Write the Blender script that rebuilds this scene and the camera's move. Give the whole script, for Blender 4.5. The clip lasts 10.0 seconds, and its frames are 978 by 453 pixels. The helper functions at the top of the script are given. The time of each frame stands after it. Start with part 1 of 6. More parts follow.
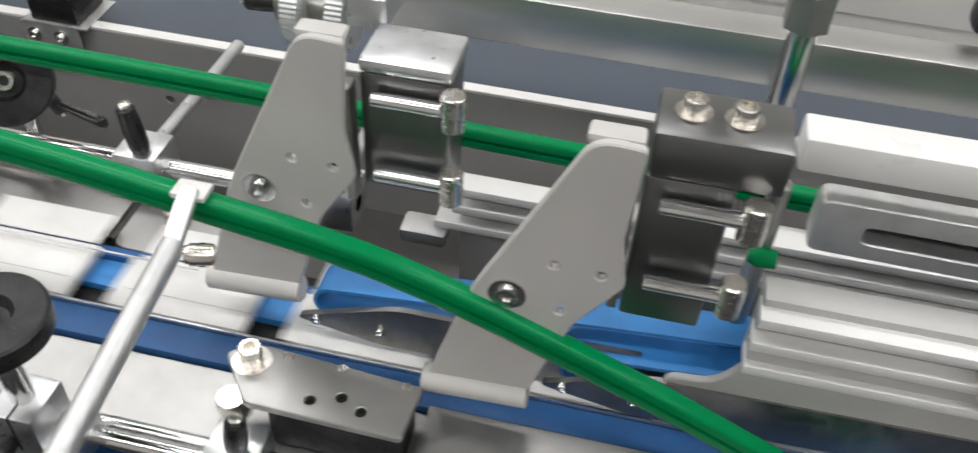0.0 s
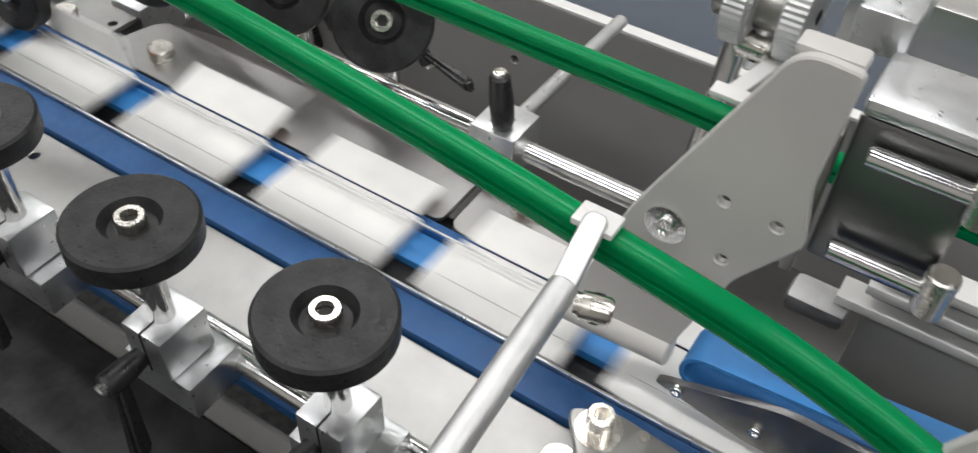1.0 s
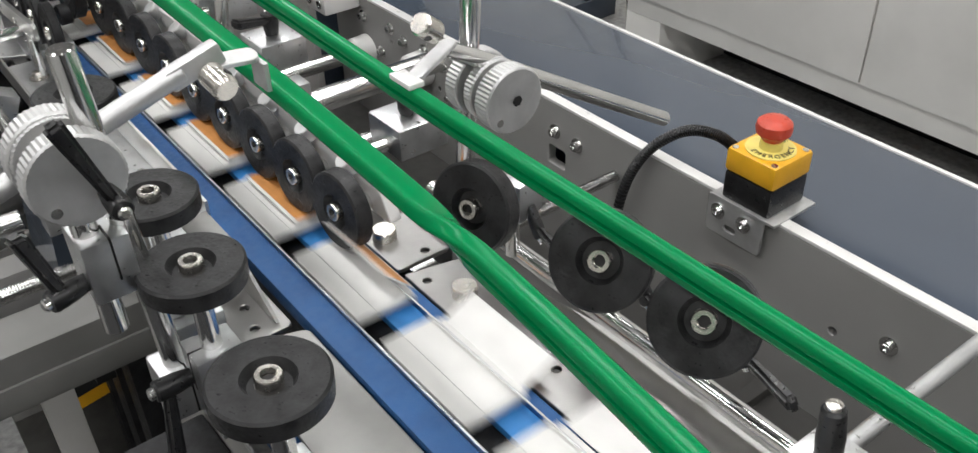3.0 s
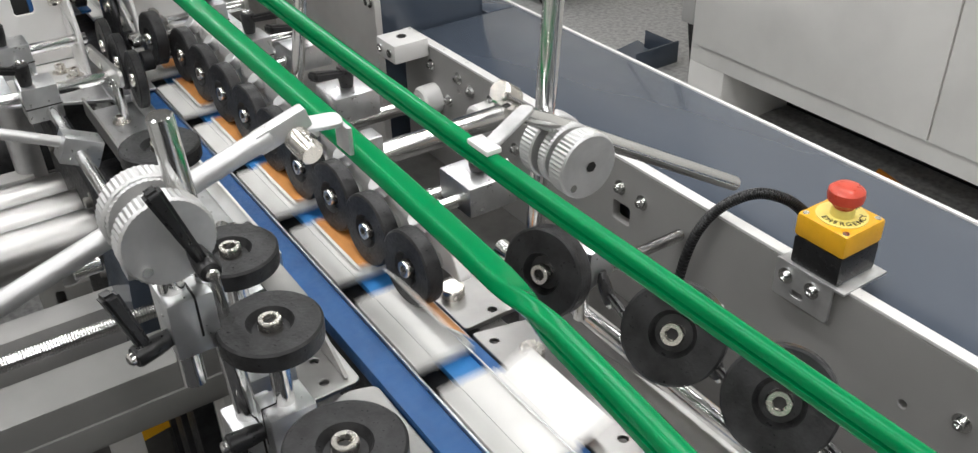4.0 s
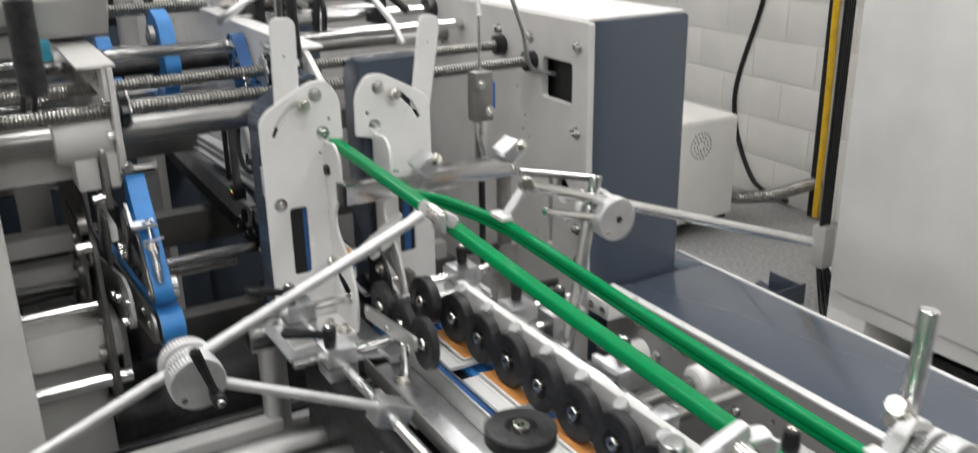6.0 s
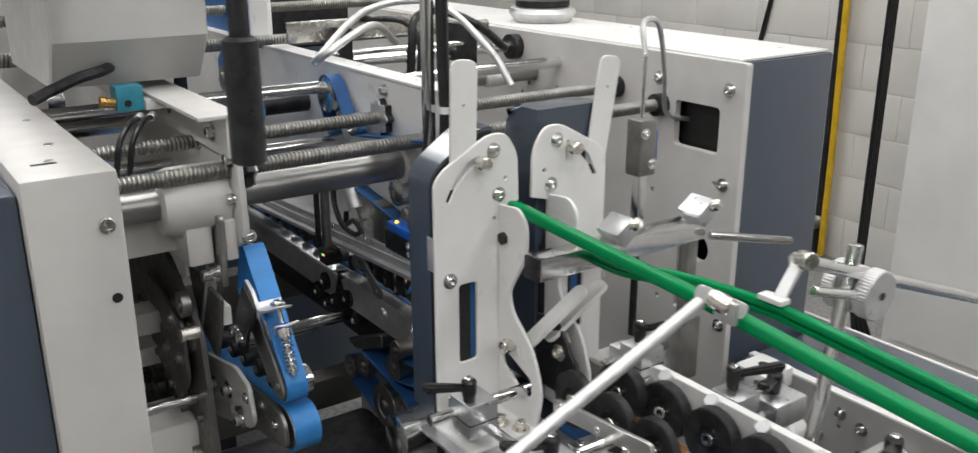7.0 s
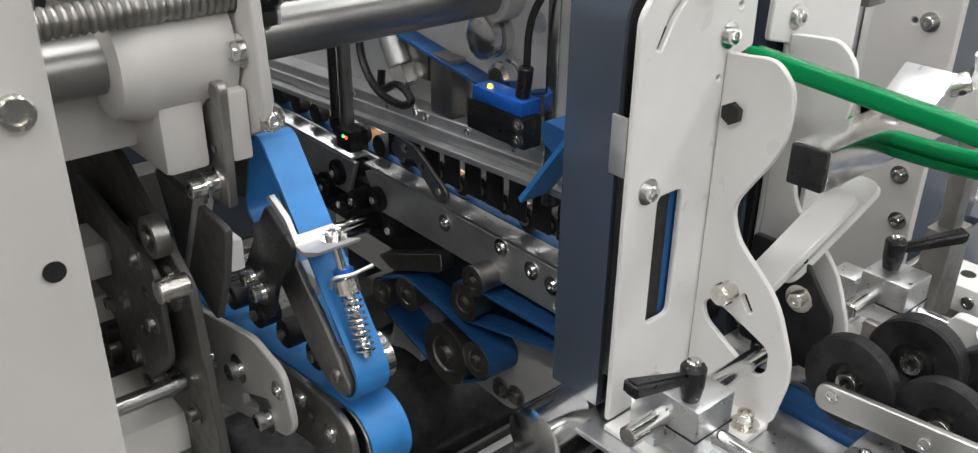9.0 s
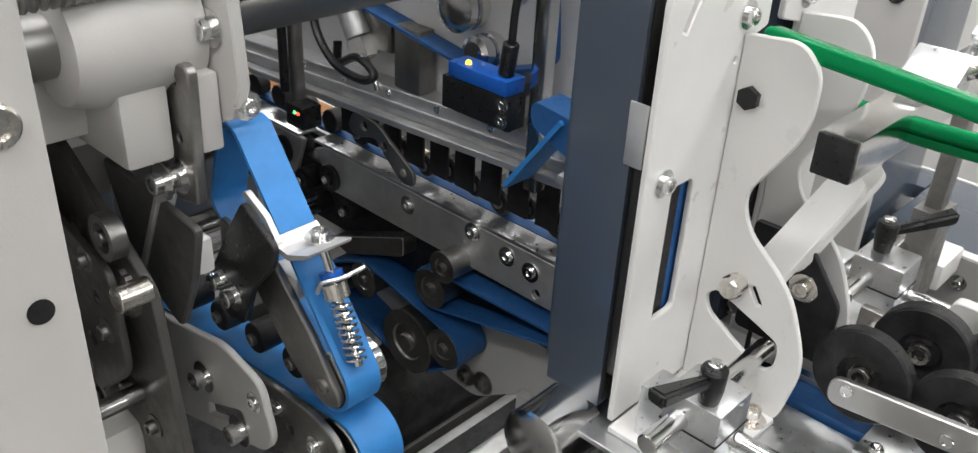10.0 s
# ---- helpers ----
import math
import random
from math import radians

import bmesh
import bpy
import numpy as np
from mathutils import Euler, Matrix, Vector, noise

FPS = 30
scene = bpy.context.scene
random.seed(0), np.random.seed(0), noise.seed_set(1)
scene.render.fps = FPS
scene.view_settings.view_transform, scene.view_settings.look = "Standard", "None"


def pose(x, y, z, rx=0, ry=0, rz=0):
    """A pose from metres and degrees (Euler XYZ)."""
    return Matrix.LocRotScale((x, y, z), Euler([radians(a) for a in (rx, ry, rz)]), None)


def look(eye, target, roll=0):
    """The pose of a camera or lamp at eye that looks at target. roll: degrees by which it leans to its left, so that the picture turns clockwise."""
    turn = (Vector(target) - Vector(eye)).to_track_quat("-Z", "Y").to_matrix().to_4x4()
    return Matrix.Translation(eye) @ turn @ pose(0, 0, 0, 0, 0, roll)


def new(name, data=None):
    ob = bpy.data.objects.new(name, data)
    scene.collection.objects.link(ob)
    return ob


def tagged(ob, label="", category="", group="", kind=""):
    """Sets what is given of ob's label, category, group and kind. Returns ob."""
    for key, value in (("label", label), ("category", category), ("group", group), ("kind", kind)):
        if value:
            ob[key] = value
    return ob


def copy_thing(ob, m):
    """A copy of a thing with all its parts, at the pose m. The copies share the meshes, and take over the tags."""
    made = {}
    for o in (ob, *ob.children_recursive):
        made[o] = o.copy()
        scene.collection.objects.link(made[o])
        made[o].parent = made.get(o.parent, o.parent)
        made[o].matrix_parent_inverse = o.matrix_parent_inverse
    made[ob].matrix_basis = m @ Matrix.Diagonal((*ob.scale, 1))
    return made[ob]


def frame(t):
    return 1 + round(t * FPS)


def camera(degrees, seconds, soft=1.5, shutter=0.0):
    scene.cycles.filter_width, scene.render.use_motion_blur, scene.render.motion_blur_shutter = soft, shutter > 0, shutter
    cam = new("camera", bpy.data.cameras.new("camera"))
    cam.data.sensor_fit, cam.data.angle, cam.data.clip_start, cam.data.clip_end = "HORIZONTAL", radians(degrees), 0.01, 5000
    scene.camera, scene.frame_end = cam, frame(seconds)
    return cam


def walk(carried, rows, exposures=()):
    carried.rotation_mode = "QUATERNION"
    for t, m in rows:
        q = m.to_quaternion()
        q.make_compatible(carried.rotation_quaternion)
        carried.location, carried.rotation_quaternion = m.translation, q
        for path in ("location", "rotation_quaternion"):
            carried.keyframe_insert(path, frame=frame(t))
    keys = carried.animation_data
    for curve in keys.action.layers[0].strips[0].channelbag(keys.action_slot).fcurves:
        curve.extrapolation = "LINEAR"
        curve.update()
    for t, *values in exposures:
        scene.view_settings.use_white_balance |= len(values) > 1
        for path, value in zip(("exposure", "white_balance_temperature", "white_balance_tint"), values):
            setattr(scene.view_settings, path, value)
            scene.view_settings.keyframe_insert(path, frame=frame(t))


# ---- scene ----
cam = camera(55.4, 10.0, soft=1.3, shutter=0.25)
PATH = [
    (0, (0.046, 0.18, 1.449), (1.484, 0.441, 0.083), 3.5),
    (0.5, (0.069, 0.277, 1.42), (1.454, 0.692, 0.038), 4.1),
    (1, (0.137, 0.318, 1.379), (1.333, 1.041, -0.052), 2.8),
    (1.5, (0.174, 0.332, 1.373), (1.281, 1.17, -0.066), 1.5),
    (2, (0.209, 0.363, 1.364), (1.227, 1.328, -0.062), 1.9),
    (2.5, (0.222, 0.399, 1.38), (1.225, 1.592, 0.128), -1.1),
    (3, (0.203, 0.409, 1.399), (1.184, 1.71, 0.24), -1.4),
    (4.5, (0.192, 0.431, 1.428), (1.095, 1.875, 0.378), -1.6),
    (5, (0.175, 0.434, 1.443), (1.079, 1.936, 0.479), -1.7),
    (5.5, (0.094, 0.456, 1.484), (1.012, 2.03, 0.66), -1.7),
    (6, (-0.061, 0.552, 1.525), (0.876, 2.181, 0.84), -0.9),
    (6.1, (-0.089, 0.577, 1.529), (0.874, 2.213, 0.899), -1.1),
    (7.3, (-0.267, 1.068, 1.486), (0.834, 2.61, 0.845), 0.1),
    (7.5, (-0.242, 1.152, 1.458), (0.845, 2.681, 0.764), 0.2),
    (8, (-0.196, 1.293, 1.429), (0.928, 2.788, 0.721), 0.9),
    (8.5, (-0.19, 1.393, 1.398), (0.987, 2.799, 0.6), 2.1),
    (9, (-0.151, 1.465, 1.36), (1.017, 2.813, 0.455), 0.7),
    (9.5, (-0.14, 1.513, 1.358), (1.043, 2.824, 0.418), 1.3),
    (10, (-0.16, 1.558, 1.357), (1.131, 2.727, 0.375), 3.1),
]
walk(cam, [(t, look(eye, target, roll)) for t, eye, target, roll in PATH], [(0, -0.55), (1, -0.66), (2.5, -0.54), (4.5, -0.26), (6, -0.35), (7.4, -0.42), (8.5, -0.22), (10, 0.05)])

# ---- light ----
world = bpy.data.worlds.new("hall")
world.use_nodes = True
world.node_tree.nodes["Background"].inputs[0].default_value = (0.6, 0.65, 0.7, 1)
world.node_tree.nodes["Background"].inputs[1].default_value = 0.15
scene.world = world
scene.view_settings.exposure = 0.0


def tube_lamp(x, y, watts):
    """The area light of one ceiling fixture."""
    data = bpy.data.lights.new("fixture_light", "AREA")
    data.shape, data.size, data.size_y, data.energy, data.color = "RECTANGLE", 0.3, 2.4, watts, (0.99, 0.988, 0.985)
    ob = new("fixture_light", data)
    ob.matrix_basis = pose(x, y, 3.28)
    return ob


LAMPS = [(x, y) for x in (-1.5, 0.25, 1.9) for y in (-1.6, 1.5, 4.6)]
for lx, ly in LAMPS:
    tube_lamp(lx, ly, 33)


# ---- materials ----
def mat(name, col, rough=0.5, metal=0.0, var=0.08, scale=30.0, bump=0.0, bscale=200.0, rvar=0.1, stretch=(1, 1, 1), col2=None, coat=0.0, spec=0.5, island=0.0):
    m = bpy.data.materials.new(name)
    m.use_nodes = True
    nt = m.node_tree
    b = nt.nodes["Principled BSDF"]
    tc = nt.nodes.new("ShaderNodeTexCoord")
    mp = nt.nodes.new("ShaderNodeMapping")
    mp.inputs["Scale"].default_value = stretch
    nt.links.new(tc.outputs["Object"], mp.inputs[0])
    n1 = nt.nodes.new("ShaderNodeTexNoise")
    n1.inputs["Scale"].default_value, n1.inputs["Detail"].default_value = scale, 6
    nt.links.new(mp.outputs[0], n1.inputs[0])
    ramp = nt.nodes.new("ShaderNodeValToRGB")
    c2 = col2 or tuple(c * (1 - 2.2 * var) for c in col)
    ramp.color_ramp.elements[0].color = (*c2, 1)
    ramp.color_ramp.elements[1].color = (*(min(1, c * (1 + var)) for c in col), 1)
    ramp.color_ramp.elements[0].position, ramp.color_ramp.elements[1].position = 0.3, 0.62
    nt.links.new(n1.outputs[0], ramp.inputs[0])
    nt.links.new(ramp.outputs[0], b.inputs["Base Color"])
    n2 = nt.nodes.new("ShaderNodeTexNoise")
    n2.inputs["Scale"].default_value, n2.inputs["Detail"].default_value = scale * 4.7, 4
    nt.links.new(mp.outputs[0], n2.inputs[0])
    mr = nt.nodes.new("ShaderNodeMapRange")
    mr.inputs["From Min"].default_value, mr.inputs["From Max"].default_value = 0.3, 0.7
    mr.inputs["To Min"].default_value, mr.inputs["To Max"].default_value = max(0.02, rough - rvar), min(1, rough + rvar)
    nt.links.new(n2.outputs[0], mr.inputs[0])
    nt.links.new(mr.outputs[0], b.inputs["Roughness"])
    b.inputs["Metallic"].default_value = metal
    b.inputs["Coat Weight"].default_value = coat
    b.inputs["Specular IOR Level"].default_value = spec
    if bump:
        n3 = nt.nodes.new("ShaderNodeTexNoise")
        n3.inputs["Scale"].default_value, n3.inputs["Detail"].default_value = bscale, 3
        nt.links.new(mp.outputs[0], n3.inputs[0])
        bp = nt.nodes.new("ShaderNodeBump")
        bp.inputs["Strength"].default_value, bp.inputs["Distance"].default_value = bump, 0.001
        nt.links.new(n3.outputs[0], bp.inputs["Height"])
        nt.links.new(bp.outputs[0], b.inputs["Normal"])
    return m


# off-white paint; on the upper side frame, white dimmed for weaker light
M_OFFW_DIM = mat("off_white_and_dim_white_paint", (0.57, 0.555, 0.535), 0.42, var=0.05, scale=7, bump=0.1, bscale=800)
M_WHITE = mat("white_powder_coat", (0.78, 0.77, 0.755), 0.36, var=0.03, scale=9, bump=0.08, bscale=900)
M_GREYP = mat("grey_powder_coat", (0.49, 0.485, 0.47), 0.42, var=0.04, scale=9, bump=0.1, bscale=900)
M_CREAM = mat("cream_powder_coat", (0.84, 0.825, 0.79), 0.45, var=0.03, scale=5, bump=0.15, bscale=700)
M_SLATE = mat("slate_blue_paint", (0.062, 0.078, 0.105), 0.2, var=0.03, scale=3, rvar=0.04, coat=0.2)
M_STEEL = mat("polished_steel", (0.74, 0.74, 0.73), 0.17, 1.0, var=0.04, scale=14, rvar=0.03)
M_BRUSH = mat("brushed_steel", (0.62, 0.615, 0.60), 0.36, 1.0, var=0.07, scale=26, rvar=0.02, stretch=(1, 0.12, 1))
M_ALU = mat("milled_aluminium", (0.72, 0.73, 0.74), 0.36, 1.0, var=0.06, scale=40, rvar=0.1, bump=0.06, bscale=900)
M_ALUM = mat("matte_aluminium", (0.66, 0.66, 0.66), 0.48, 0.85, var=0.06, scale=35, bump=0.1, bscale=900)
M_ZINC = mat("zinc_plate", (0.40, 0.395, 0.385), 0.38, 1.0, var=0.04, scale=22, rvar=0.05, bump=0.05, bscale=300)
# grey paint darkened: shade low in the machine is put into the colour
M_SHADEP = mat("dark_and_shaded_grey_paint", (0.085, 0.082, 0.078), 0.45, var=0.06, scale=9, bump=0.1, bscale=900)
# polished steel with the dark surroundings it mirrors put into its base colour
M_DSTEEL = mat("dark_reflecting_steel", (0.22, 0.22, 0.22), 0.33, 1.0, var=0.02, scale=10, rvar=0.01)
M_SHAFT = mat("ground_steel", (0.36, 0.355, 0.345), 0.37, 1.0, var=0.05, scale=12, rvar=0.012)
M_DULL = mat("dull_steel", (0.33, 0.32, 0.305), 0.42, 1.0, var=0.1, scale=30, rvar=0.14)
M_NICKEL = mat("warm_nickel", (0.76, 0.73, 0.68), 0.26, 1.0, var=0.04, scale=30, rvar=0.03)
M_FRAMEP = mat("taupe_grey_paint", (0.31, 0.305, 0.295), 0.42, var=0.04, scale=6, bump=0.1, bscale=900)
M_RUBBER = mat("black_rubber", (0.021, 0.021, 0.022), 0.4, var=0.3, scale=70, rvar=0.14, bump=0.25, bscale=400, col2=(0.008, 0.008, 0.0085), spec=0.32)
M_PLASTIC = mat("black_plastic", (0.012, 0.012, 0.013), 0.34, var=0.2, scale=60, bump=0.1, bscale=900)
M_DARK = mat("blackened_iron", (0.028, 0.028, 0.03), 0.5, 0.5, var=0.25, scale=40)
M_BELT = mat("blue_belt", (0.022, 0.105, 0.29), 0.5, var=0.06, scale=30, bump=0.2, bscale=1500, col2=(0.018, 0.088, 0.25))
M_BELTL = mat("light_blue_belt", (0.035, 0.22, 0.56), 0.45, var=0.05, scale=50, bump=0.2, bscale=1500)
M_GREEN = mat("green_plastic", (0.0, 0.215, 0.066), 0.2, var=0.03, scale=9, rvar=0.03, spec=0.15)
M_YELLOW = mat("yellow_plastic", (0.85, 0.44, 0.02), 0.36, var=0.04, scale=50)
M_PALEY = mat("pale_yellow_disc", (0.85, 0.72, 0.2), 0.4, var=0.04, scale=60)
M_RED = mat("red_plastic", (0.62, 0.075, 0.042), 0.34, var=0.08, scale=40)
# black of print and a nut, and shade painted into holes, slits and hollows
M_INK_SHADE = mat("black_ink_and_hole_shade", (0.01, 0.01, 0.01), 0.5)
M_CARD = mat("white_carton_board", (0.80, 0.79, 0.77), 0.5, var=0.03, scale=40)
M_ORANGE = mat("orange_print", (0.62, 0.27, 0.08), 0.45, var=0.10, scale=60)
M_GREYC = mat("grey_print", (0.40, 0.39, 0.38), 0.5, var=0.15, scale=80)
M_FLOOR = mat("speckled_floor", (0.34, 0.34, 0.335), 0.4, var=0.16, scale=55, bump=0.05, bscale=60)
M_WALL = mat("painted_block_wall", (0.72, 0.70, 0.66), 0.6, var=0.03, scale=4, bump=0.3, bscale=120)
M_CEIL = mat("ceiling_tile", (0.28, 0.28, 0.28), 0.8, var=0.03, scale=6)
M_BLUEBOX = mat("blue_sensor_case", (0.01, 0.10, 0.45), 0.35, var=0.06, scale=60)
M_TEAL = mat("teal_valve_body", (0.03, 0.22, 0.30), 0.4, var=0.1, scale=60)
M_MIDP = mat("mid_grey_paint", (0.19, 0.187, 0.18), 0.4, var=0.08, scale=8, bump=0.1, bscale=900)
M_IRON = mat("oiled_cast_iron", (0.115, 0.112, 0.105), 0.4, 0.3, var=0.12, scale=18, rvar=0.12, bump=0.1, bscale=300)
M_BRASS = mat("brass", (0.72, 0.42, 0.13), 0.3, 1.0, var=0.08, scale=60)


def glow(name, col, power):
    m = bpy.data.materials.new(name)
    m.use_nodes = True
    b = m.node_tree.nodes["Principled BSDF"]
    b.inputs["Base Color"].default_value = (*col, 1)
    b.inputs["Emission Color"].default_value, b.inputs["Emission Strength"].default_value = (*col, 1), power
    return m


M_LED_G, M_LED_R, M_LED_A = glow("led_green", (0.1, 1, 0.2), 3), glow("led_red", (1, 0.08, 0.04), 3), glow("led_amber", (1, 0.6, 0.05), 3)
M_DIFF = glow("lamp_diffuser", (1, 0.985, 0.96), 4)

# ---- geometry helpers ----
ORIGIN = {}


def thing(name, at, label, category, group="", kind=""):
    ob = new(name)
    ob.empty_display_size = 0.02
    ob.location = at
    ORIGIN[ob] = Vector(at)
    return tagged(ob, label, category, group, kind)


def part(name, bm, material, parent=None, label="", smooth=32):
    """Links a bmesh in world coordinates as one mesh object under its parent."""
    o = ORIGIN.get(parent, Vector((0, 0, 0)))
    bmesh.ops.recalc_face_normals(bm, faces=bm.faces)
    bmesh.ops.translate(bm, verts=bm.verts, vec=-o)
    me = bpy.data.meshes.new(name)
    bm.to_mesh(me)
    bm.free()
    me.shade_smooth()
    me.set_sharp_from_angle(angle=radians(smooth))
    me.materials.append(material)
    ob = new(name, me)
    if parent:
        ob.parent = parent
    ORIGIN[ob] = o
    return tagged(ob, label) if label else ob


def solo(name, bm, material, label, category, group="", kind="", smooth=32):
    return tagged(part(name, bm, material, None, "", smooth), label, category, group, kind)


def box(lo, hi, bevel=0.0015, bm=None, turn=None):
    """A bevelled block between two corners; turn: a matrix laid on it."""
    b = bmesh.new()
    bmesh.ops.create_cube(b, size=1)
    lo, hi = Vector(lo), Vector(hi)
    for v in b.verts:
        v.co = Vector(((lo[i] + hi[i]) / 2 + v.co[i] * (hi[i] - lo[i]) for i in range(3)))
    if bevel:
        bmesh.ops.bevel(b, geom=b.edges[:], offset=bevel, segments=2, affect="EDGES", profile=0.6)
    if turn is not None:
        bmesh.ops.transform(b, matrix=turn, verts=b.verts)
    return merge(bm, b)


def merge(bm, b):
    if bm is None:
        return b
    me = bpy.data.meshes.new("tmp")
    b.to_mesh(me)
    b.free()
    bm.from_mesh(me)
    bpy.data.meshes.remove(me)
    return bm


def lathe(p, axis, prof, seg=24, bm=None, wob=0.0):
    """A turned solid: prof holds (distance along the axis, radius); wob: knurl depth."""
    bm = bm or bmesh.new()
    q = Vector((0, 0, 1)).rotation_difference(Vector(axis).normalized())
    p = Vector(p)
    rings = []
    for s, r in prof:
        ring = []
        for k in range(seg):
            rr = r - (wob if (k % 2 and r > 0.6 * max(x[1] for x in prof)) else 0)
            a = 2 * math.pi * k / seg
            ring.append(bm.verts.new(p + q @ Vector((rr * math.cos(a), rr * math.sin(a), s))))
        rings.append(ring)
    for a, b in zip(rings, rings[1:]):
        for k in range(seg):
            bm.faces.new((a[k], a[(k + 1) % seg], b[(k + 1) % seg], b[k]))
    bm.faces.new(rings[0][::-1])
    bm.faces.new(rings[-1])
    return bm


def rod(p0, p1, r, seg=20, bm=None, cham=0.001):
    d = Vector(p1) - Vector(p0)
    n = d.length
    return lathe(p0, d, [(0, r - cham), (cham, r), (n - cham, r), (n, r - cham)], seg, bm)


def screw(p0, p1, r, pitch=0.003, seg=14, bm=None):
    """A threaded rod as a stack of ridges."""
    d = Vector(p1) - Vector(p0)
    n = int(d.length / pitch)
    prof = []
    for k in range(n):
        prof += [(k * pitch, r * 0.82), ((k + 0.3) * pitch, r), ((k + 0.6) * pitch, r)]
    return lathe(p0, d, prof, seg, bm)


def sweep(points, r, seg=10, bm=None, ribs=0.0, steps=60):
    """A round cable along a smooth curve through the points; ribs: depth of its corrugation."""
    bm = bm or bmesh.new()
    pts = [Vector(p) for p in points]
    pts = [2 * pts[0] - pts[1]] + pts + [2 * pts[-1] - pts[-2]]
    line = []
    for i in range(1, len(pts) - 2):
        a, b, c, d = pts[i - 1 : i + 3]
        k = max(4, steps // (len(pts) - 3))
        for j in range(k):
            t = j / k
            line.append(0.5 * (2 * b + (c - a) * t + (2 * a - 5 * b + 4 * c - d) * t * t + (3 * b - a - 3 * c + d) * t ** 3))
    line.append(pts[-2])
    rings, prev = [], Vector((0, 0, 1))
    for i, p in enumerate(line):
        t = (line[min(i + 1, len(line) - 1)] - line[max(i - 1, 0)]).normalized()
        u = (prev - t * prev.dot(t))
        u = u.normalized() if u.length > 1e-4 else t.orthogonal().normalized()
        prev, w = u, t.cross(u)
        rr = r - (ribs if i % 2 else 0)
        rings.append([bm.verts.new(p + rr * (math.cos(2 * math.pi * k / seg) * u + math.sin(2 * math.pi * k / seg) * w)) for k in range(seg)])
    for a, b in zip(rings, rings[1:]):
        for k in range(seg):
            bm.faces.new((a[k], a[(k + 1) % seg], b[(k + 1) % seg], b[k]))
    bm.faces.new(rings[0][::-1])
    bm.faces.new(rings[-1])
    return bm


def circle(u, v, r, n=16):
    return [(u + r * math.cos(2 * math.pi * k / n), v + r * math.sin(2 * math.pi * k / n)) for k in range(n)]


def slot(u, v, w, h, r=0.004, n=4):
    """A rounded rectangle round its middle."""
    out = []
    for cu, cv, a0 in ((w / 2 - r, h / 2 - r, 0), (-w / 2 + r, h / 2 - r, 90), (-w / 2 + r, -h / 2 + r, 180), (w / 2 - r, -h / 2 + r, 270)):
        for k in range(n + 1):
            a = radians(a0 + 90 * k / n)
            out.append((u + cu + r * math.cos(a), v + cv + r * math.sin(a)))
    return out


def rounded(poly, r, n=4):
    """Rounds the corners of a polygon; r: one radius or one a corner."""
    out = []
    for i, p in enumerate(poly):
        a, b, c = Vector(poly[i - 1]), Vector(p), Vector(poly[(i + 1) % len(poly)])
        rr = r[i] if isinstance(r, (list, tuple)) else r
        rr = min(rr, 0.45 * (a - b).length, 0.45 * (c - b).length)
        if rr < 1e-5:
            out.append(tuple(b))
            continue
        s, e = b + (a - b).normalized() * rr, b + (c - b).normalized() * rr
        for k in range(n + 1):
            t = k / n
            out.append(tuple((1 - t) ** 2 * s + 2 * t * (1 - t) * b + t * t * e))
    return out


def plate(axis, at, thick, outline, holes=(), bm=None, bevel=0.0):
    """A sheet of even thickness square to an axis; outline and holes are in the other two axes."""
    b = bmesh.new()
    k = "xyz".index(axis)

    def put(u, v):
        c = [u, v]
        c.insert(k, at)
        return b.verts.new(c)

    edges = []
    for loop in (outline, *holes):
        vs = [put(u, v) for u, v in loop]
        edges += [b.edges.new((vs[i - 1], vs[i])) for i in range(len(vs))]
    bmesh.ops.triangle_fill(b, use_beauty=True, use_dissolve=False, edges=edges)
    ext = bmesh.ops.extrude_face_region(b, geom=b.faces[:])
    vec = Vector((0, 0, 0))
    vec[k] = thick
    bmesh.ops.translate(b, verts=[g for g in ext["geom"] if isinstance(g, bmesh.types.BMVert)], vec=vec)
    if bevel:
        bmesh.ops.recalc_face_normals(b, faces=b.faces)
        sharp = [e for e in b.edges if len(e.link_faces) == 2 and e.calc_face_angle(0) > 1.2]
        bmesh.ops.bevel(b, geom=sharp, offset=bevel, segments=1, affect="EDGES")
    return merge(bm, b)


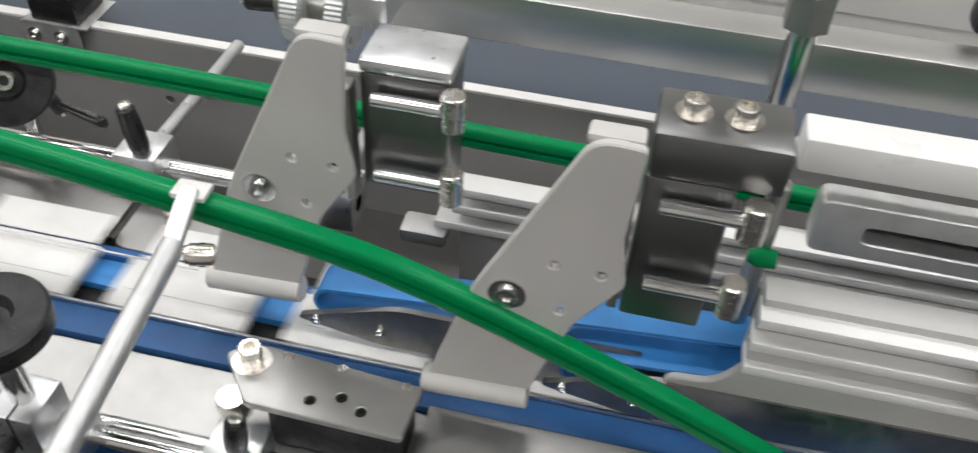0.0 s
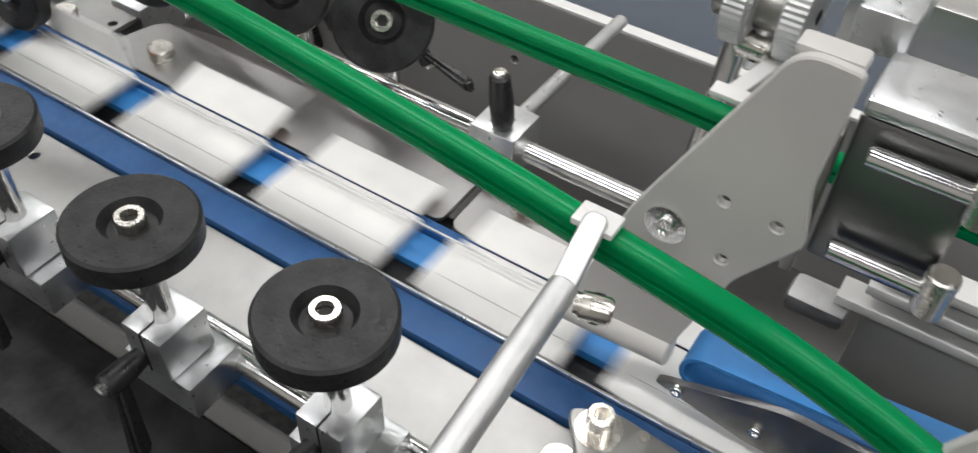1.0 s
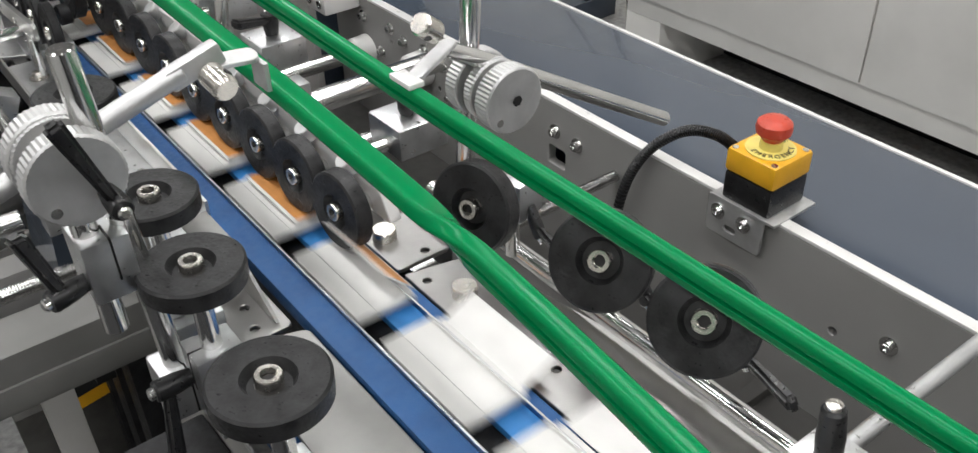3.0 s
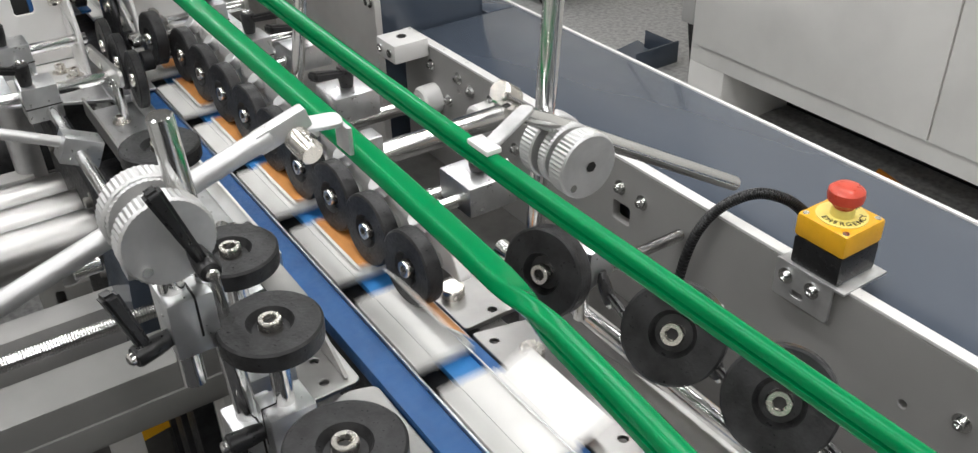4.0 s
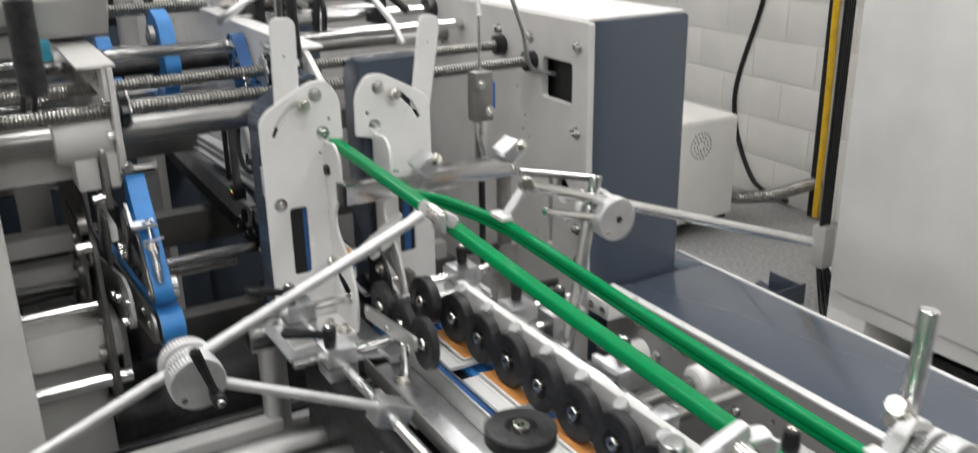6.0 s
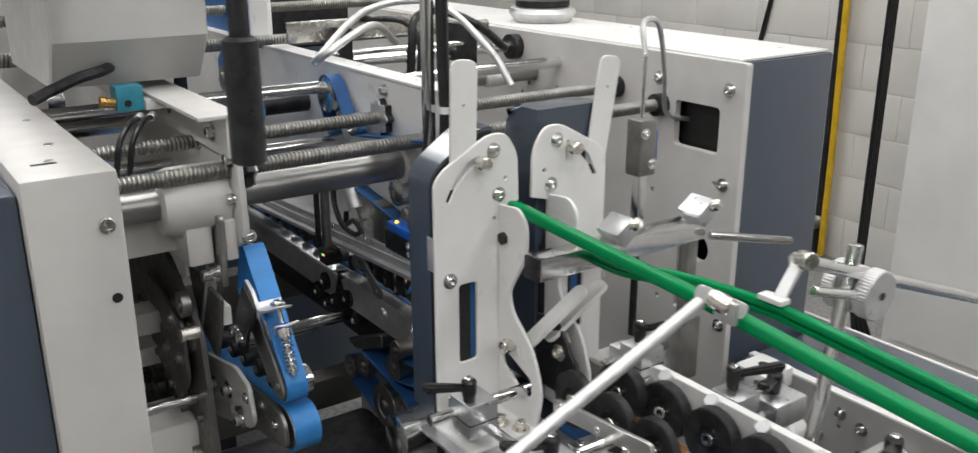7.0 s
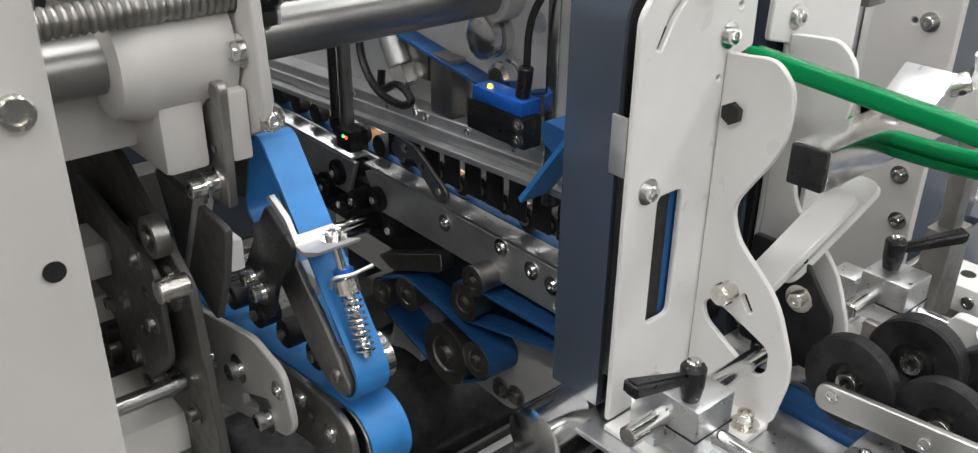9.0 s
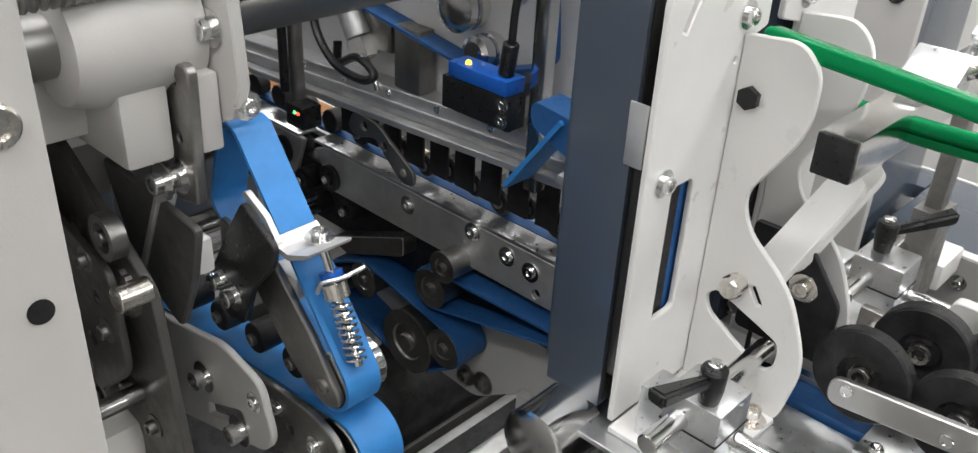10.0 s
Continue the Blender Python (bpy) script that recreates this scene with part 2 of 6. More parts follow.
def loop_belt(pulleys, x0, x1, thick=0.003):
    """A flat belt round pulleys (y, z, radius, +1 or -1 for the side it passes), as wide as x0 to x1."""
    pts = []
    n = len(pulleys)
    tangents = []
    for i in range(n):
        (y0, z0, r0, s0), (y1, z1, r1, s1) = pulleys[i], pulleys[(i + 1) % n]
        d = Vector((y1 - y0, z1 - z0))
        L, a = d.length, math.atan2(z1 - z0, y1 - y0)
        k = (s0 * r0 - s1 * r1) / L
        b = math.acos(max(-1, min(1, k)))
        th = a + b
        nrm = Vector((math.cos(th), math.sin(th)))
        tangents.append(((y0 + s0 * r0 * nrm.x, z0 + s0 * r0 * nrm.y), (y1 + s1 * r1 * nrm.x, z1 + s1 * r1 * nrm.y)))
    for i in range(n):
        y, z, r, s = pulleys[i]
        a0 = math.atan2(tangents[i - 1][1][1] - z, tangents[i - 1][1][0] - y)
        a1 = math.atan2(tangents[i][0][1] - z, tangents[i][0][0] - y)
        da = a1 - a0
        while s > 0 and da > 0:
            da -= 2 * math.pi
        while s < 0 and da < 0:
            da += 2 * math.pi
        m = max(2, int(abs(da) / 0.2))
        pts += [(y + r * math.cos(a0 + da * k / m), z + r * math.sin(a0 + da * k / m)) for k in range(m + 1)]
    bm = bmesh.new()
    inner, outer = [], []
    m = len(pts)
    for i in range(m):
        t = Vector(pts[(i + 1) % m]) - Vector(pts[i - 1])
        t = t.normalized() if t.length > 1e-7 else Vector((1, 0))
        nn = Vector((-t.y, t.x))
        inner.append(pts[i])
        outer.append((pts[i][0] + nn.x * thick, pts[i][1] + nn.y * thick))
    vs = [[bm.verts.new((x, y, z)) for y, z in ring] for x, ring in ((x0, inner), (x1, inner), (x1, outer), (x0, outer))]
    for i in range(m):
        j = (i + 1) % m
        for a, b in ((0, 1), (1, 2), (2, 3), (3, 0)):
            bm.faces.new((vs[a][i], vs[a][j], vs[b][j], vs[b][i]))
    return bm


def cap_bolt(p, axis, r=0.006, h=0.008, bm=None, washer=True):
    """A socket head screw with its hexagon recess, standing on p."""
    prof = [(0, r * 1.7), (0.0012, r * 1.7), (0.0013, r)] if washer else [(0, r)]
    bm = lathe(p, axis, prof + [(h - 0.0008, r), (h, r * 0.88), (h, r * 0.58), (h - 0.45 * h, r * 0.56)], 18, bm)
    return bm


def bolts(parent, places, axis, r=0.006, h=0.008, material=None, label=""):
    for p in places:
        part("bolt", cap_bolt(p, axis, r, h), material or M_STEEL, parent, label)


def lever(name, parent, p, axis, along, length=0.07, r=0.009):
    """A black clamping lever: hub on p along axis, arm along the other way, with a steel screw."""
    a, d = Vector(axis).normalized(), Vector(along).normalized()
    p = Vector(p)
    bm = lathe(p, a, [(0, r * 0.8), (0.012, r), (0.026, r * 1.05), (0.028, r * 0.9)], 18)
    if a.dot(d) > 0.9:
        h = part(name, lathe(p, d, [(0, r * 0.8), (0.006, r), (length * 0.5, r * 1.05), (length, r * 0.9), (length + 0.002, r * 0.7)], 18), M_PLASTIC, parent, "black plastic clamping lever")
        part("lever_screw", lathe(p + d * (length + 0.0018), d, [(0, r * 0.6), (0.003, r * 0.6), (0.004, r * 0.4)], 14), M_NICKEL, h)
        return h
    side = a.cross(d).normalized()
    m = Matrix((( *d, 0), (*side, 0), (*a, 0), (0, 0, 0, 1))).transposed()
    b = bmesh.new()
    bmesh.ops.create_cube(b, size=1)
    for v in b.verts:
        f = v.co.x + 0.5
        w = r * (0.75 + 0.55 * f)
        v.co = Vector((f * length, v.co.y * w * 1.25, 0.018 + 0.010 * f + v.co.z * (0.009 + 0.003 * f)))
    bmesh.ops.bevel(b, geom=b.edges[:], offset=0.0028, segments=3, affect="EDGES")
    bmesh.ops.transform(b, matrix=Matrix.Translation(p) @ m, verts=b.verts)
    h = part(name, merge(bm, b), M_PLASTIC, parent, "black plastic clamping lever")
    part("lever_screw", lathe(p + a * 0.0275, a, [(0, r * 0.6), (0.004, r * 0.6), (0.005, r * 0.4)], 14), M_STEEL, h)
    return h


def roller_wheel(name, hub, axis, r=0.0365, w=0.016, label="black rubber pressure wheel with a steel hub screw", group="pressure wheels"):
    """A rubber wheel whose front face is turned to axis, with its recess, hub and screw."""
    a = Vector(axis).normalized()
    t = thing(name, Vector(hub) - a * 0.004, label, "wheel", group)
    p = Vector(hub) - a * (0.003 + w)
    bm = lathe(p, a, [(0, r * 0.5), (0, r * 0.93), (0.0015, r), (w - 0.0015, r), (w, r * 0.95), (w, r * 0.46), (w - 0.003, r * 0.42), (w - 0.0065, r * 0.36), (w - 0.0065, 0.004)], 48)
    part("tyre", bm, M_RUBBER, t)
    part("hub_screw", lathe(p + a * (w - 0.007), a, [(0, 0.0085), (0.008, 0.0085), (0.0095, 0.0078), (0.0095, 0.0048), (0.0045, 0.0046)], 24), M_NICKEL, t, "nickel socket head screw")
    part("socket", lathe(p + a * (w - 0.0022), a, [(0, 0.0046), (0.0004, 0.0046)], 6), M_INK_SHADE, t)
    return t

# ---- hall ----
X0, X1, Y0, Y1, ZC = -3.4, 3.45, -18.0, 20.5, 3.4
solo("floor", box((X0 - 0.1, Y0 - 0.1, -0.1), (X1 + 0.1, Y1 + 0.1, 0), 0), M_FLOOR, "grey speckled hall floor", "floor", kind="structure")
solo("ceiling", box((X0 - 0.1, Y0 - 0.1, ZC), (X1 + 0.1, Y1 + 0.1, ZC + 0.1), 0), M_CEIL, "grey hall ceiling", "ceiling", kind="structure")
solo("wall_west", box((X0 - 0.1, Y0, 0.0), (X0, Y1, ZC), 0), M_WALL, "painted white wall", "wall", kind="structure")
solo("wall_south", box((X0 - 0.1, Y0 - 0.1, 0.0), (X1 + 0.1, Y0, ZC), 0), M_WALL, "painted white wall", "wall", kind="structure")
solo("wall_north", box((X0 - 0.1, Y1, 0.0), (X1 + 0.1, Y1 + 0.1, ZC), 0), M_WALL, "painted white wall", "wall", kind="structure")
wall_east = solo("wall_east", box((X1, Y0, 0.0), (X1 + 0.1, Y1, ZC), 0), M_WALL, "white painted concrete block wall", "wall", kind="structure")
for lx, ly in LAMPS:
    t = thing("ceiling_light", (lx, ly, 3.3), "long white ceiling light with a bright diffuser", "ceiling light", "ceiling lights")
    part("frame", box((lx - 0.18, ly - 1.25, 3.31), (lx + 0.18, ly + 1.25, 3.398), 0.004), M_WHITE, t)
    part("diffuser", box((lx - 0.15, ly - 1.2, 3.295), (lx + 0.15, ly + 1.2, 3.309), 0.002), M_DIFF, t)


def cabinet(name, lo, hi, label, doors, foot=0.09):
    """A sheet steel cabinet that faces the machine, on a recessed plinth, with door panels on its face."""
    t = thing(name, (lo[0], (lo[1] + hi[1]) / 2, 0), label, "cabinet")
    part("body", box((lo[0] + 0.012, lo[1], foot), hi, 0.004), M_CREAM, t)
    part("plinth", box((lo[0] + 0.35, lo[1] + 0.05, 0.001), (hi[0] - 0.05, hi[1] - 0.10, foot + 0.002), 0), M_DARK, t)
    for fy in (lo[1] + 0.075, hi[1] - 0.075):
        part("foot", box((lo[0] + 0.012, fy - 0.075, 0.0), (hi[0], fy + 0.075, foot), 0.003), M_CREAM, t)
    for d0, d1 in doors:
        part("door", box((lo[0], d0, foot + 0.065), (lo[0] + 0.011, d1, hi[2] - 0.05), 0.003), M_CREAM, t)
    return t


cabinet("control_cabinet", (2.30, -0.9, 0), (2.95, 2.43, 2.1), "tall cream steel control cabinet on a recessed plinth", [(1.572, 2.39), (0.72, 1.566), (-0.85, 0.714)], 0.205)
t = thing("blower_box", (2.76, 3.7, 0), "small cream steel box on castors with a round fan grille", "blower")
part("body", box((2.553, 3.555, 0.075), (2.97, 3.93, 0.545), 0.006), M_CREAM, t)
part("front_panel", box((2.585, 3.548, 0.085), (2.965, 3.5545, 0.535), 0.002), M_CREAM, t)
part("base_plate", box((2.57, 3.57, 0.055), (2.955, 3.92, 0.0745), 0.002), M_DARK, t)
for k in range(4):
    cx, cy = 2.60 + 0.32 * (k % 2), 3.60 + 0.28 * (k // 2)
    part("castor", rod((cx - 0.012, cy, 0.028), (cx + 0.012, cy, 0.028), 0.028), M_PLASTIC, t)
for q in range(3):
    for k in range(8 + 6 * q):
        a = 2 * math.pi * k / (8 + 6 * q)
        rr = 0.022 + 0.018 * q
        part("vent_hole", lathe((2.755 + rr * math.cos(a), 3.5478, 0.43 + rr * math.sin(a)), (0, -1, 0), [(0, 0.0045), (0.0006, 0.0045)], 8), M_INK_SHADE, t)
part("socket", lathe((2.61, 3.5478, 0.13), (0, -1, 0), [(0, 0.018), (0.002, 0.016)], 18), M_INK_SHADE, t)
solo("duct_pipe", sweep([(2.965, 3.62, 0.15), (3.05, 3.58, 0.13), (3.2, 3.53, 0.125), (3.32, 3.49, 0.15), (3.445, 3.46, 0.17)], 0.032, 14, ribs=0.003, steps=90), M_DULL, "grey ribbed hose from the blower to the wall", "hose")
t = thing("sheet_offcut", (2.52, 2.88, 0), "bent slate painted sheet metal piece lying on the floor", "metal sheet")
part("panel", plate("z", 0.0, 0.006, [(2.37, 2.97), (2.63, 3.02), (2.60, 2.84), (2.42, 2.80)], bevel=0.001), M_SLATE, t)
part("raised_panel", box((2.40, 2.775, 0.0), (2.61, 2.781, 0.085), 0.001), M_SLATE, t)
part("raised_panel", box((2.60, 2.782, 0.0), (2.606, 2.95, 0.075), 0.001), M_SLATE, t)
t = thing("cable_duct", (2.62, 2.74, 0), "short pale cable duct with black cables by the cabinet", "cable duct")
part("duct", box((2.60, 2.705, 0.17), (2.655, 2.765, 0.33), 0.003), M_GREYP, t)
for k in range(4):
    part("cable", sweep([(2.61 + 0.012 * k, 2.73, 0.18), (2.60 + 0.014 * k, 2.70 - 0.01 * k, 0.08), (2.56 + 0.02 * k, 2.64, 0.012), (2.52 + 0.02 * k, 2.55, 0.010)], 0.009, 8), M_PLASTIC, t)
    part("cable", rod((2.61 + 0.012 * k, 2.735, 0.32), (2.61 + 0.012 * k, 2.735, 1.6), 0.008, 8), M_PLASTIC, t)
solo("wall_conduit", rod((3.425, 3.47, 0.0), (3.425, 3.47, 3.39), 0.02), M_DARK, "black cable trunk fixed up the wall", "conduit")
solo("yellow_cable", sweep([(3.40, 3.425, 3.3), (3.392, 3.42, 2.2), (3.39, 3.43, 1.3), (3.40, 3.425, 0.5), (3.40, 3.425, 0.012)], 0.016, 10), mat("yellow_sheath", (0.72, 0.45, 0.02), 0.4), "yellow cable strapped to the wall conduit", "cable")
solo("wall_cable", sweep([(3.437, 3.80, 2.9), (3.437, 3.82, 1.6), (3.437, 3.90, 1.02), (3.437, 4.05, 0.47), (3.43, 3.88, 0.09), (3.42, 3.62, 0.03)], 0.012, 8), M_PLASTIC, "black cable hanging on the wall", "cable")
solo("orange_floor_cable", sweep([(2.50, 0.4, 0.01), (2.42, 0.9, 0.01), (2.36, 1.3, 0.01), (2.50, 1.8, 0.01)], 0.009, 8), mat("orange_sheath", (0.7, 0.25, 0.02), 0.5), "orange cable on the floor under the cabinet edge", "cable")

# ---- machine side frame, far from the operator ----
PX = 0.976
t = thing("machine_frame", (PX, 0.6, 0), "grey painted steel side frame with bolts and holes, white top edge", "machine frame")
holes = [slot(1.268, 0.700, 0.036, 0.030, 0.004), circle(0.80, 0.690, 0.0055), circle(1.60, 0.72, 0.005), circle(1.66, 0.70, 0.005), circle(1.70, 0.73, 0.004), circle(1.56, 0.695, 0.004), circle(1.45, 0.71, 0.004), circle(0.30, 0.70, 0.006), circle(0.12, 0.66, 0.006)]
part("frame_plate", plate("x", PX, 0.015, [(-0.7, 0.25), (1.89, 0.25), (1.89, 0.783), (-0.7, 0.783)], holes, bevel=0.001), M_FRAMEP, t)
part("top_edge", box((PX - 0.0005, -0.7, 0.7835), (PX + 0.0155, 1.89, 0.788), 0.001), M_WHITE, t, "white painted top edge")
for fy in (-0.55, 1.0):
    part("leg", box((PX + 0.02, fy, 0), (PX + 0.10, fy + 0.09, 0.26), 0.004), M_SLATE, t)
bolts(t, [(PX, 1.226, 0.738), (PX, 1.272, 0.741), (PX, 0.735, 0.715), (PX, 1.545, 0.74), (PX, 1.60, 0.75), (PX, 1.70, 0.755), (PX, 1.53, 0.69), (PX, 1.66, 0.745), (PX, 1.79, 0.75), (PX, 1.735, 0.70)], (-1, 0, 0), 0.0065, 0.009)
t = thing("side_cover", (1.15, 0.6, 0), "slate blue painted machine cover with a glossy flat top", "machine cover")
part("top_panel", box((PX + 0.0155, -0.9, 0.742), (1.250, 1.915, 0.765), 0.004), M_SLATE, t)
part("end_panel", box((1.184, 1.9155, 0.742), (1.250, 2.0, 0.765), 0.004), M_SLATE, t)
part("edge_strip", box((1.2505, -0.9, 0.752), (1.258, 2.0, 0.766), 0.001), M_WHITE, t, "white edge strip")
part("skirt", box((1.235, -0.88, 0.05), (1.248, 1.90, 0.7415), 0.002), M_SLATE, t)
for fy in (-0.8, 1.8):
    part("foot", box((1.14, fy, 0), (1.234, fy + 0.09, 0.7415), 0.003), M_DARK, t)

# emergency stop
ex, ey = 1.0, 0.936
t = thing("emergency_stop", (ex, ey, 0.79), "yellow and black emergency stop box with a red mushroom button", "emergency stop")
part("base", box((ex - 0.033, ey - 0.033, 0.7902), (ex + 0.033, ey + 0.033, 0.827), 0.004), M_PLASTIC, t)
part("lid", box((ex - 0.034, ey - 0.034, 0.8272), (ex + 0.034, ey + 0.034, 0.857), 0.005), M_YELLOW, t, "yellow lid")
part("legend_disc", lathe((ex, ey, 0.857), (0, 0, 1), [(0, 0.0285), (0.0012, 0.0285), (0.0018, 0.027)], 40), M_PALEY, t)
btn = part("mushroom_button", lathe((ex, ey, 0.868), (0, 0, 1), [(0, 0.011), (0.007, 0.0155), (0.010, 0.0195), (0.016, 0.0205), (0.022, 0.0195), (0.026, 0.015), (0.0275, 0.007)], 36), M_RED, t, "red mushroom button")
part("stem", lathe((ex, ey, 0.858), (0, 0, 1), [(0, 0.0135), (0.0105, 0.0125)], 24), M_PALEY, t)
for dx, dy in ((-1, -1), (1, -1), (-1, 1), (1, 1)):
    part("screw", lathe((ex + dx * 0.027, ey + dy * 0.027, 0.8565), (0, 0, 1), [(0, 0.004), (0.001, 0.0036)], 12), M_NICKEL, t)


def letters(word, parent, centre, radius, a0, step, size, z):
    """Raised letters round a ring."""
    for k, ch in enumerate(word):
        cu = bpy.data.curves.new("letter", "FONT")
        cu.body, cu.size, cu.extrude, cu.align_x, cu.align_y = ch, size, 0.0002, "CENTER", "CENTER"
        tmp = bpy.data.objects.new("tmp", cu)
        scene.collection.objects.link(tmp)
        me = bpy.data.meshes.new_from_object(tmp.evaluated_get(bpy.context.evaluated_depsgraph_get()))
        bpy.data.objects.remove(tmp)
        bm = bmesh.new()
        bm.from_mesh(me)
        a = radians(a0 + step * k)
        m = Matrix.Translation((centre[0] + radius * math.cos(a), centre[1] + radius * math.sin(a), z)) @ Matrix.Rotation(a + math.pi / 2, 4, "Z")
        bmesh.ops.transform(bm, matrix=m, verts=bm.verts)
        part("letter", bm, M_INK_SHADE, parent)


letters("EMERGENCY", t, (ex, ey), 0.0225, -198, 18.5, 0.0095, 0.8592)
letters("STOP", t, (ex, ey), 0.0225, -6, 21, 0.0095, 0.8592)
t = thing("stop_bracket", (0.97, ey, 0.72), "bent light aluminium bracket bolted to the side frame", "bracket")
part("shelf", box((0.964, ey - 0.046, 0.7862), (1.040, ey + 0.046, 0.7899), 0.001), M_ALUM, t)
part("flange", plate("x", 0.9652, 0.004, rounded([(0.905, 0.738), (0.985, 0.738), (0.985, 0.788), (0.905, 0.788)], [0.006, 0.006, 0, 0]), [slot(0.950, 0.752, 0.018, 0.008, 0.0035)], bevel=0.0006), M_ALUM, t)
bolts(t, [(0.965, 0.931, 0.770), (0.965, 0.9685, 0.770)], (-1, 0, 0), 0.006, 0.006)
solo("corrugated_hose", sweep([(ex - 0.006, ey + 0.036, 0.838), (0.992, 1.005, 0.846), (0.982, 1.045, 0.838), (0.968, 1.085, 0.80), (0.957, 1.11, 0.745), (0.955, 1.125, 0.66), (0.973, 1.13, 0.58)], 0.0072, 14, ribs=0.0014, steps=170), M_PLASTIC, "black corrugated hose from the emergency stop box", "hose")

# ---- conveyor: belts, beds and decks ----
t = thing("carrier_conveyor", (0.49, 1.0, 0.8), "long conveyor with blue belts and black gap between them", "conveyor")
part("bed", box((0.436, -17.9, 0.80), (0.552, 20.3, 0.872), 0.001), M_DARK, t, "black conveyor bed")
part("side_belt", box((0.434, -0.9, 0.874), (0.4605, 1.78, 0.8915), 0.0015), M_BELT, t, "dark blue near belt")
part("belt_lip", box((0.461, -0.9, 0.874), (0.4632, 1.78, 0.8945), 0.0005), M_ALU, t, "thin bright metal lip")
part("carrier_belt", box((0.4925, -17.8, 0.873), (0.5200, 20.2, 0.8805), 0.001), M_BELTL, t, "light blue carrier belt")
part("outer_belt", box((0.5208, -17.8, 0.873), (0.531, 20.2, 0.8855), 0.001), M_BELT, t, "dark blue outer belt")
for fy in (-12.0, -6.0, -1.2, 3.4, 9.0, 15.0):
    part("leg", box((0.45, fy, 0), (0.54, fy + 0.08, 0.80), 0.003), M_SLATE, t)
part("guide_wire", rod((0.5125, 0.50, 0.899), (0.5125, 1.02, 0.899), 0.0009, 8), M_ALUM, t)


def deck(name, outline, z, label, boltat=(), holes=(), material=None):
    t = thing(name, (*outline[0], z), label, "deck plate")
    part("sheet", plate("z", z - 0.005, 0.005, outline, [circle(u, v, 0.0042, 12) for u, v in holes], bevel=0.0007), material or M_ZINC, t)
    for u, v in boltat:
        part("bolt", lathe((u, v, z), (0, 0, 1), [(0, 0.0115), (0.009, 0.0115), (0.0105, 0.0105)], 20), M_NICKEL, t, "round nickel screw")
    return t


deck("near_deck", rounded([(0.352, 0.18), (0.4325, 0.18), (0.4325, 0.965), (0.405, 0.975), (0.372, 0.95)], [0.01, 0, 0.006, 0.02, 0.02]), 0.886, "bright zinc deck plate beside the blue belt", [(0.405, 0.425)], [(0.395, 0.93), (0.41, 0.90)])
deck("near_deck", rounded([(0.36, 0.985), (0.428, 0.985), (0.428, 1.12), (0.36, 1.12)], 0.006), 0.880, "zinc deck plate with a bent angle", [], [(0.40, 1.0), (0.405, 1.03)])
deck("far_deck", rounded([(0.5335, 0.60), (0.632, 0.60), (0.626, 0.80), (0.60, 0.96), (0.5335, 0.975)], [0.01, 0.01, 0.01, 0.02, 0.004]), 0.886, "grey steel deck plate with a round screw", [(0.559, 0.918), (0.62, 0.60 + 0.02)], [(0.545, 0.985 - 0.03), (0.56, 0.80)])
deck("far_deck", rounded([(0.5335, 0.985), (0.605, 0.985), (0.61, 1.06), (0.5335, 1.06)], 0.006), 0.884, "small grey steel deck plate", [(0.552, 1.035)], [(0.57, 0.995)])
deck("far_deck", rounded([(0.59, 0.43), (0.612, 0.46), (0.612, 0.595), (0.535, 0.595), (0.535, 0.46)], 0.012), 0.882, "zinc deck plate under the far guide", [(0.58, 0.555)], [(0.56, 0.50)])
t = thing("side_apron", (0.40, 0.5, 0.80), "dark apron beam below the near deck", "machine plate")
part("apron", box((0.268, -0.5, 0.70), (0.345, 1.02, 0.800), 0.004), M_DARK, t)
part("edge_fold", box((0.346, -0.5, 0.74), (0.350, 1.02, 0.842), 0.001), M_FRAMEP, t)
part("blue_skirt", box((0.360, 0.0, 0.842), (0.432, 0.96, 0.852), 0.001), M_BELT, t, "blue belt below the deck")
t = thing("under_tray", (0.15, 0.6, 0.55), "dark grey painted tray under the wheels", "machine plate")
part("sheet", box((-0.35, -0.6, 0.62), (0.33, 1.03, 0.628), 0.001), M_DARK, t)
part("edge", box((-0.36, -0.6, 0.10), (-0.35, 1.03, 0.63), 0.001), M_GREYP, t)
part("end", box((-0.35, 1.022, 0.10), (0.33, 1.03, 0.62), 0.001), M_GREYP, t)
t = thing("centre_tray", (0.75, 0.6, 0.55), "grey painted tray under the guide rods", "machine plate")
# the tray's grey is painted darker for the shade under the rods
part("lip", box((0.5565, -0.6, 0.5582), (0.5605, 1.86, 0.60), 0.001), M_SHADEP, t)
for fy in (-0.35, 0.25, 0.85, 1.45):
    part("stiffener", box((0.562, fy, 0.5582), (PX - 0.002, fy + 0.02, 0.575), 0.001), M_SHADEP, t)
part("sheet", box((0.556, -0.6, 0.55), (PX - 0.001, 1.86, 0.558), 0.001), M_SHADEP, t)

# ---- cartons ----
PITCH, SPEED, PHASE = 0.149, 1.655, 0.076
HINGE = Vector((0.028, 0, 0.0115))  # of a carton's flap, in the carton's space


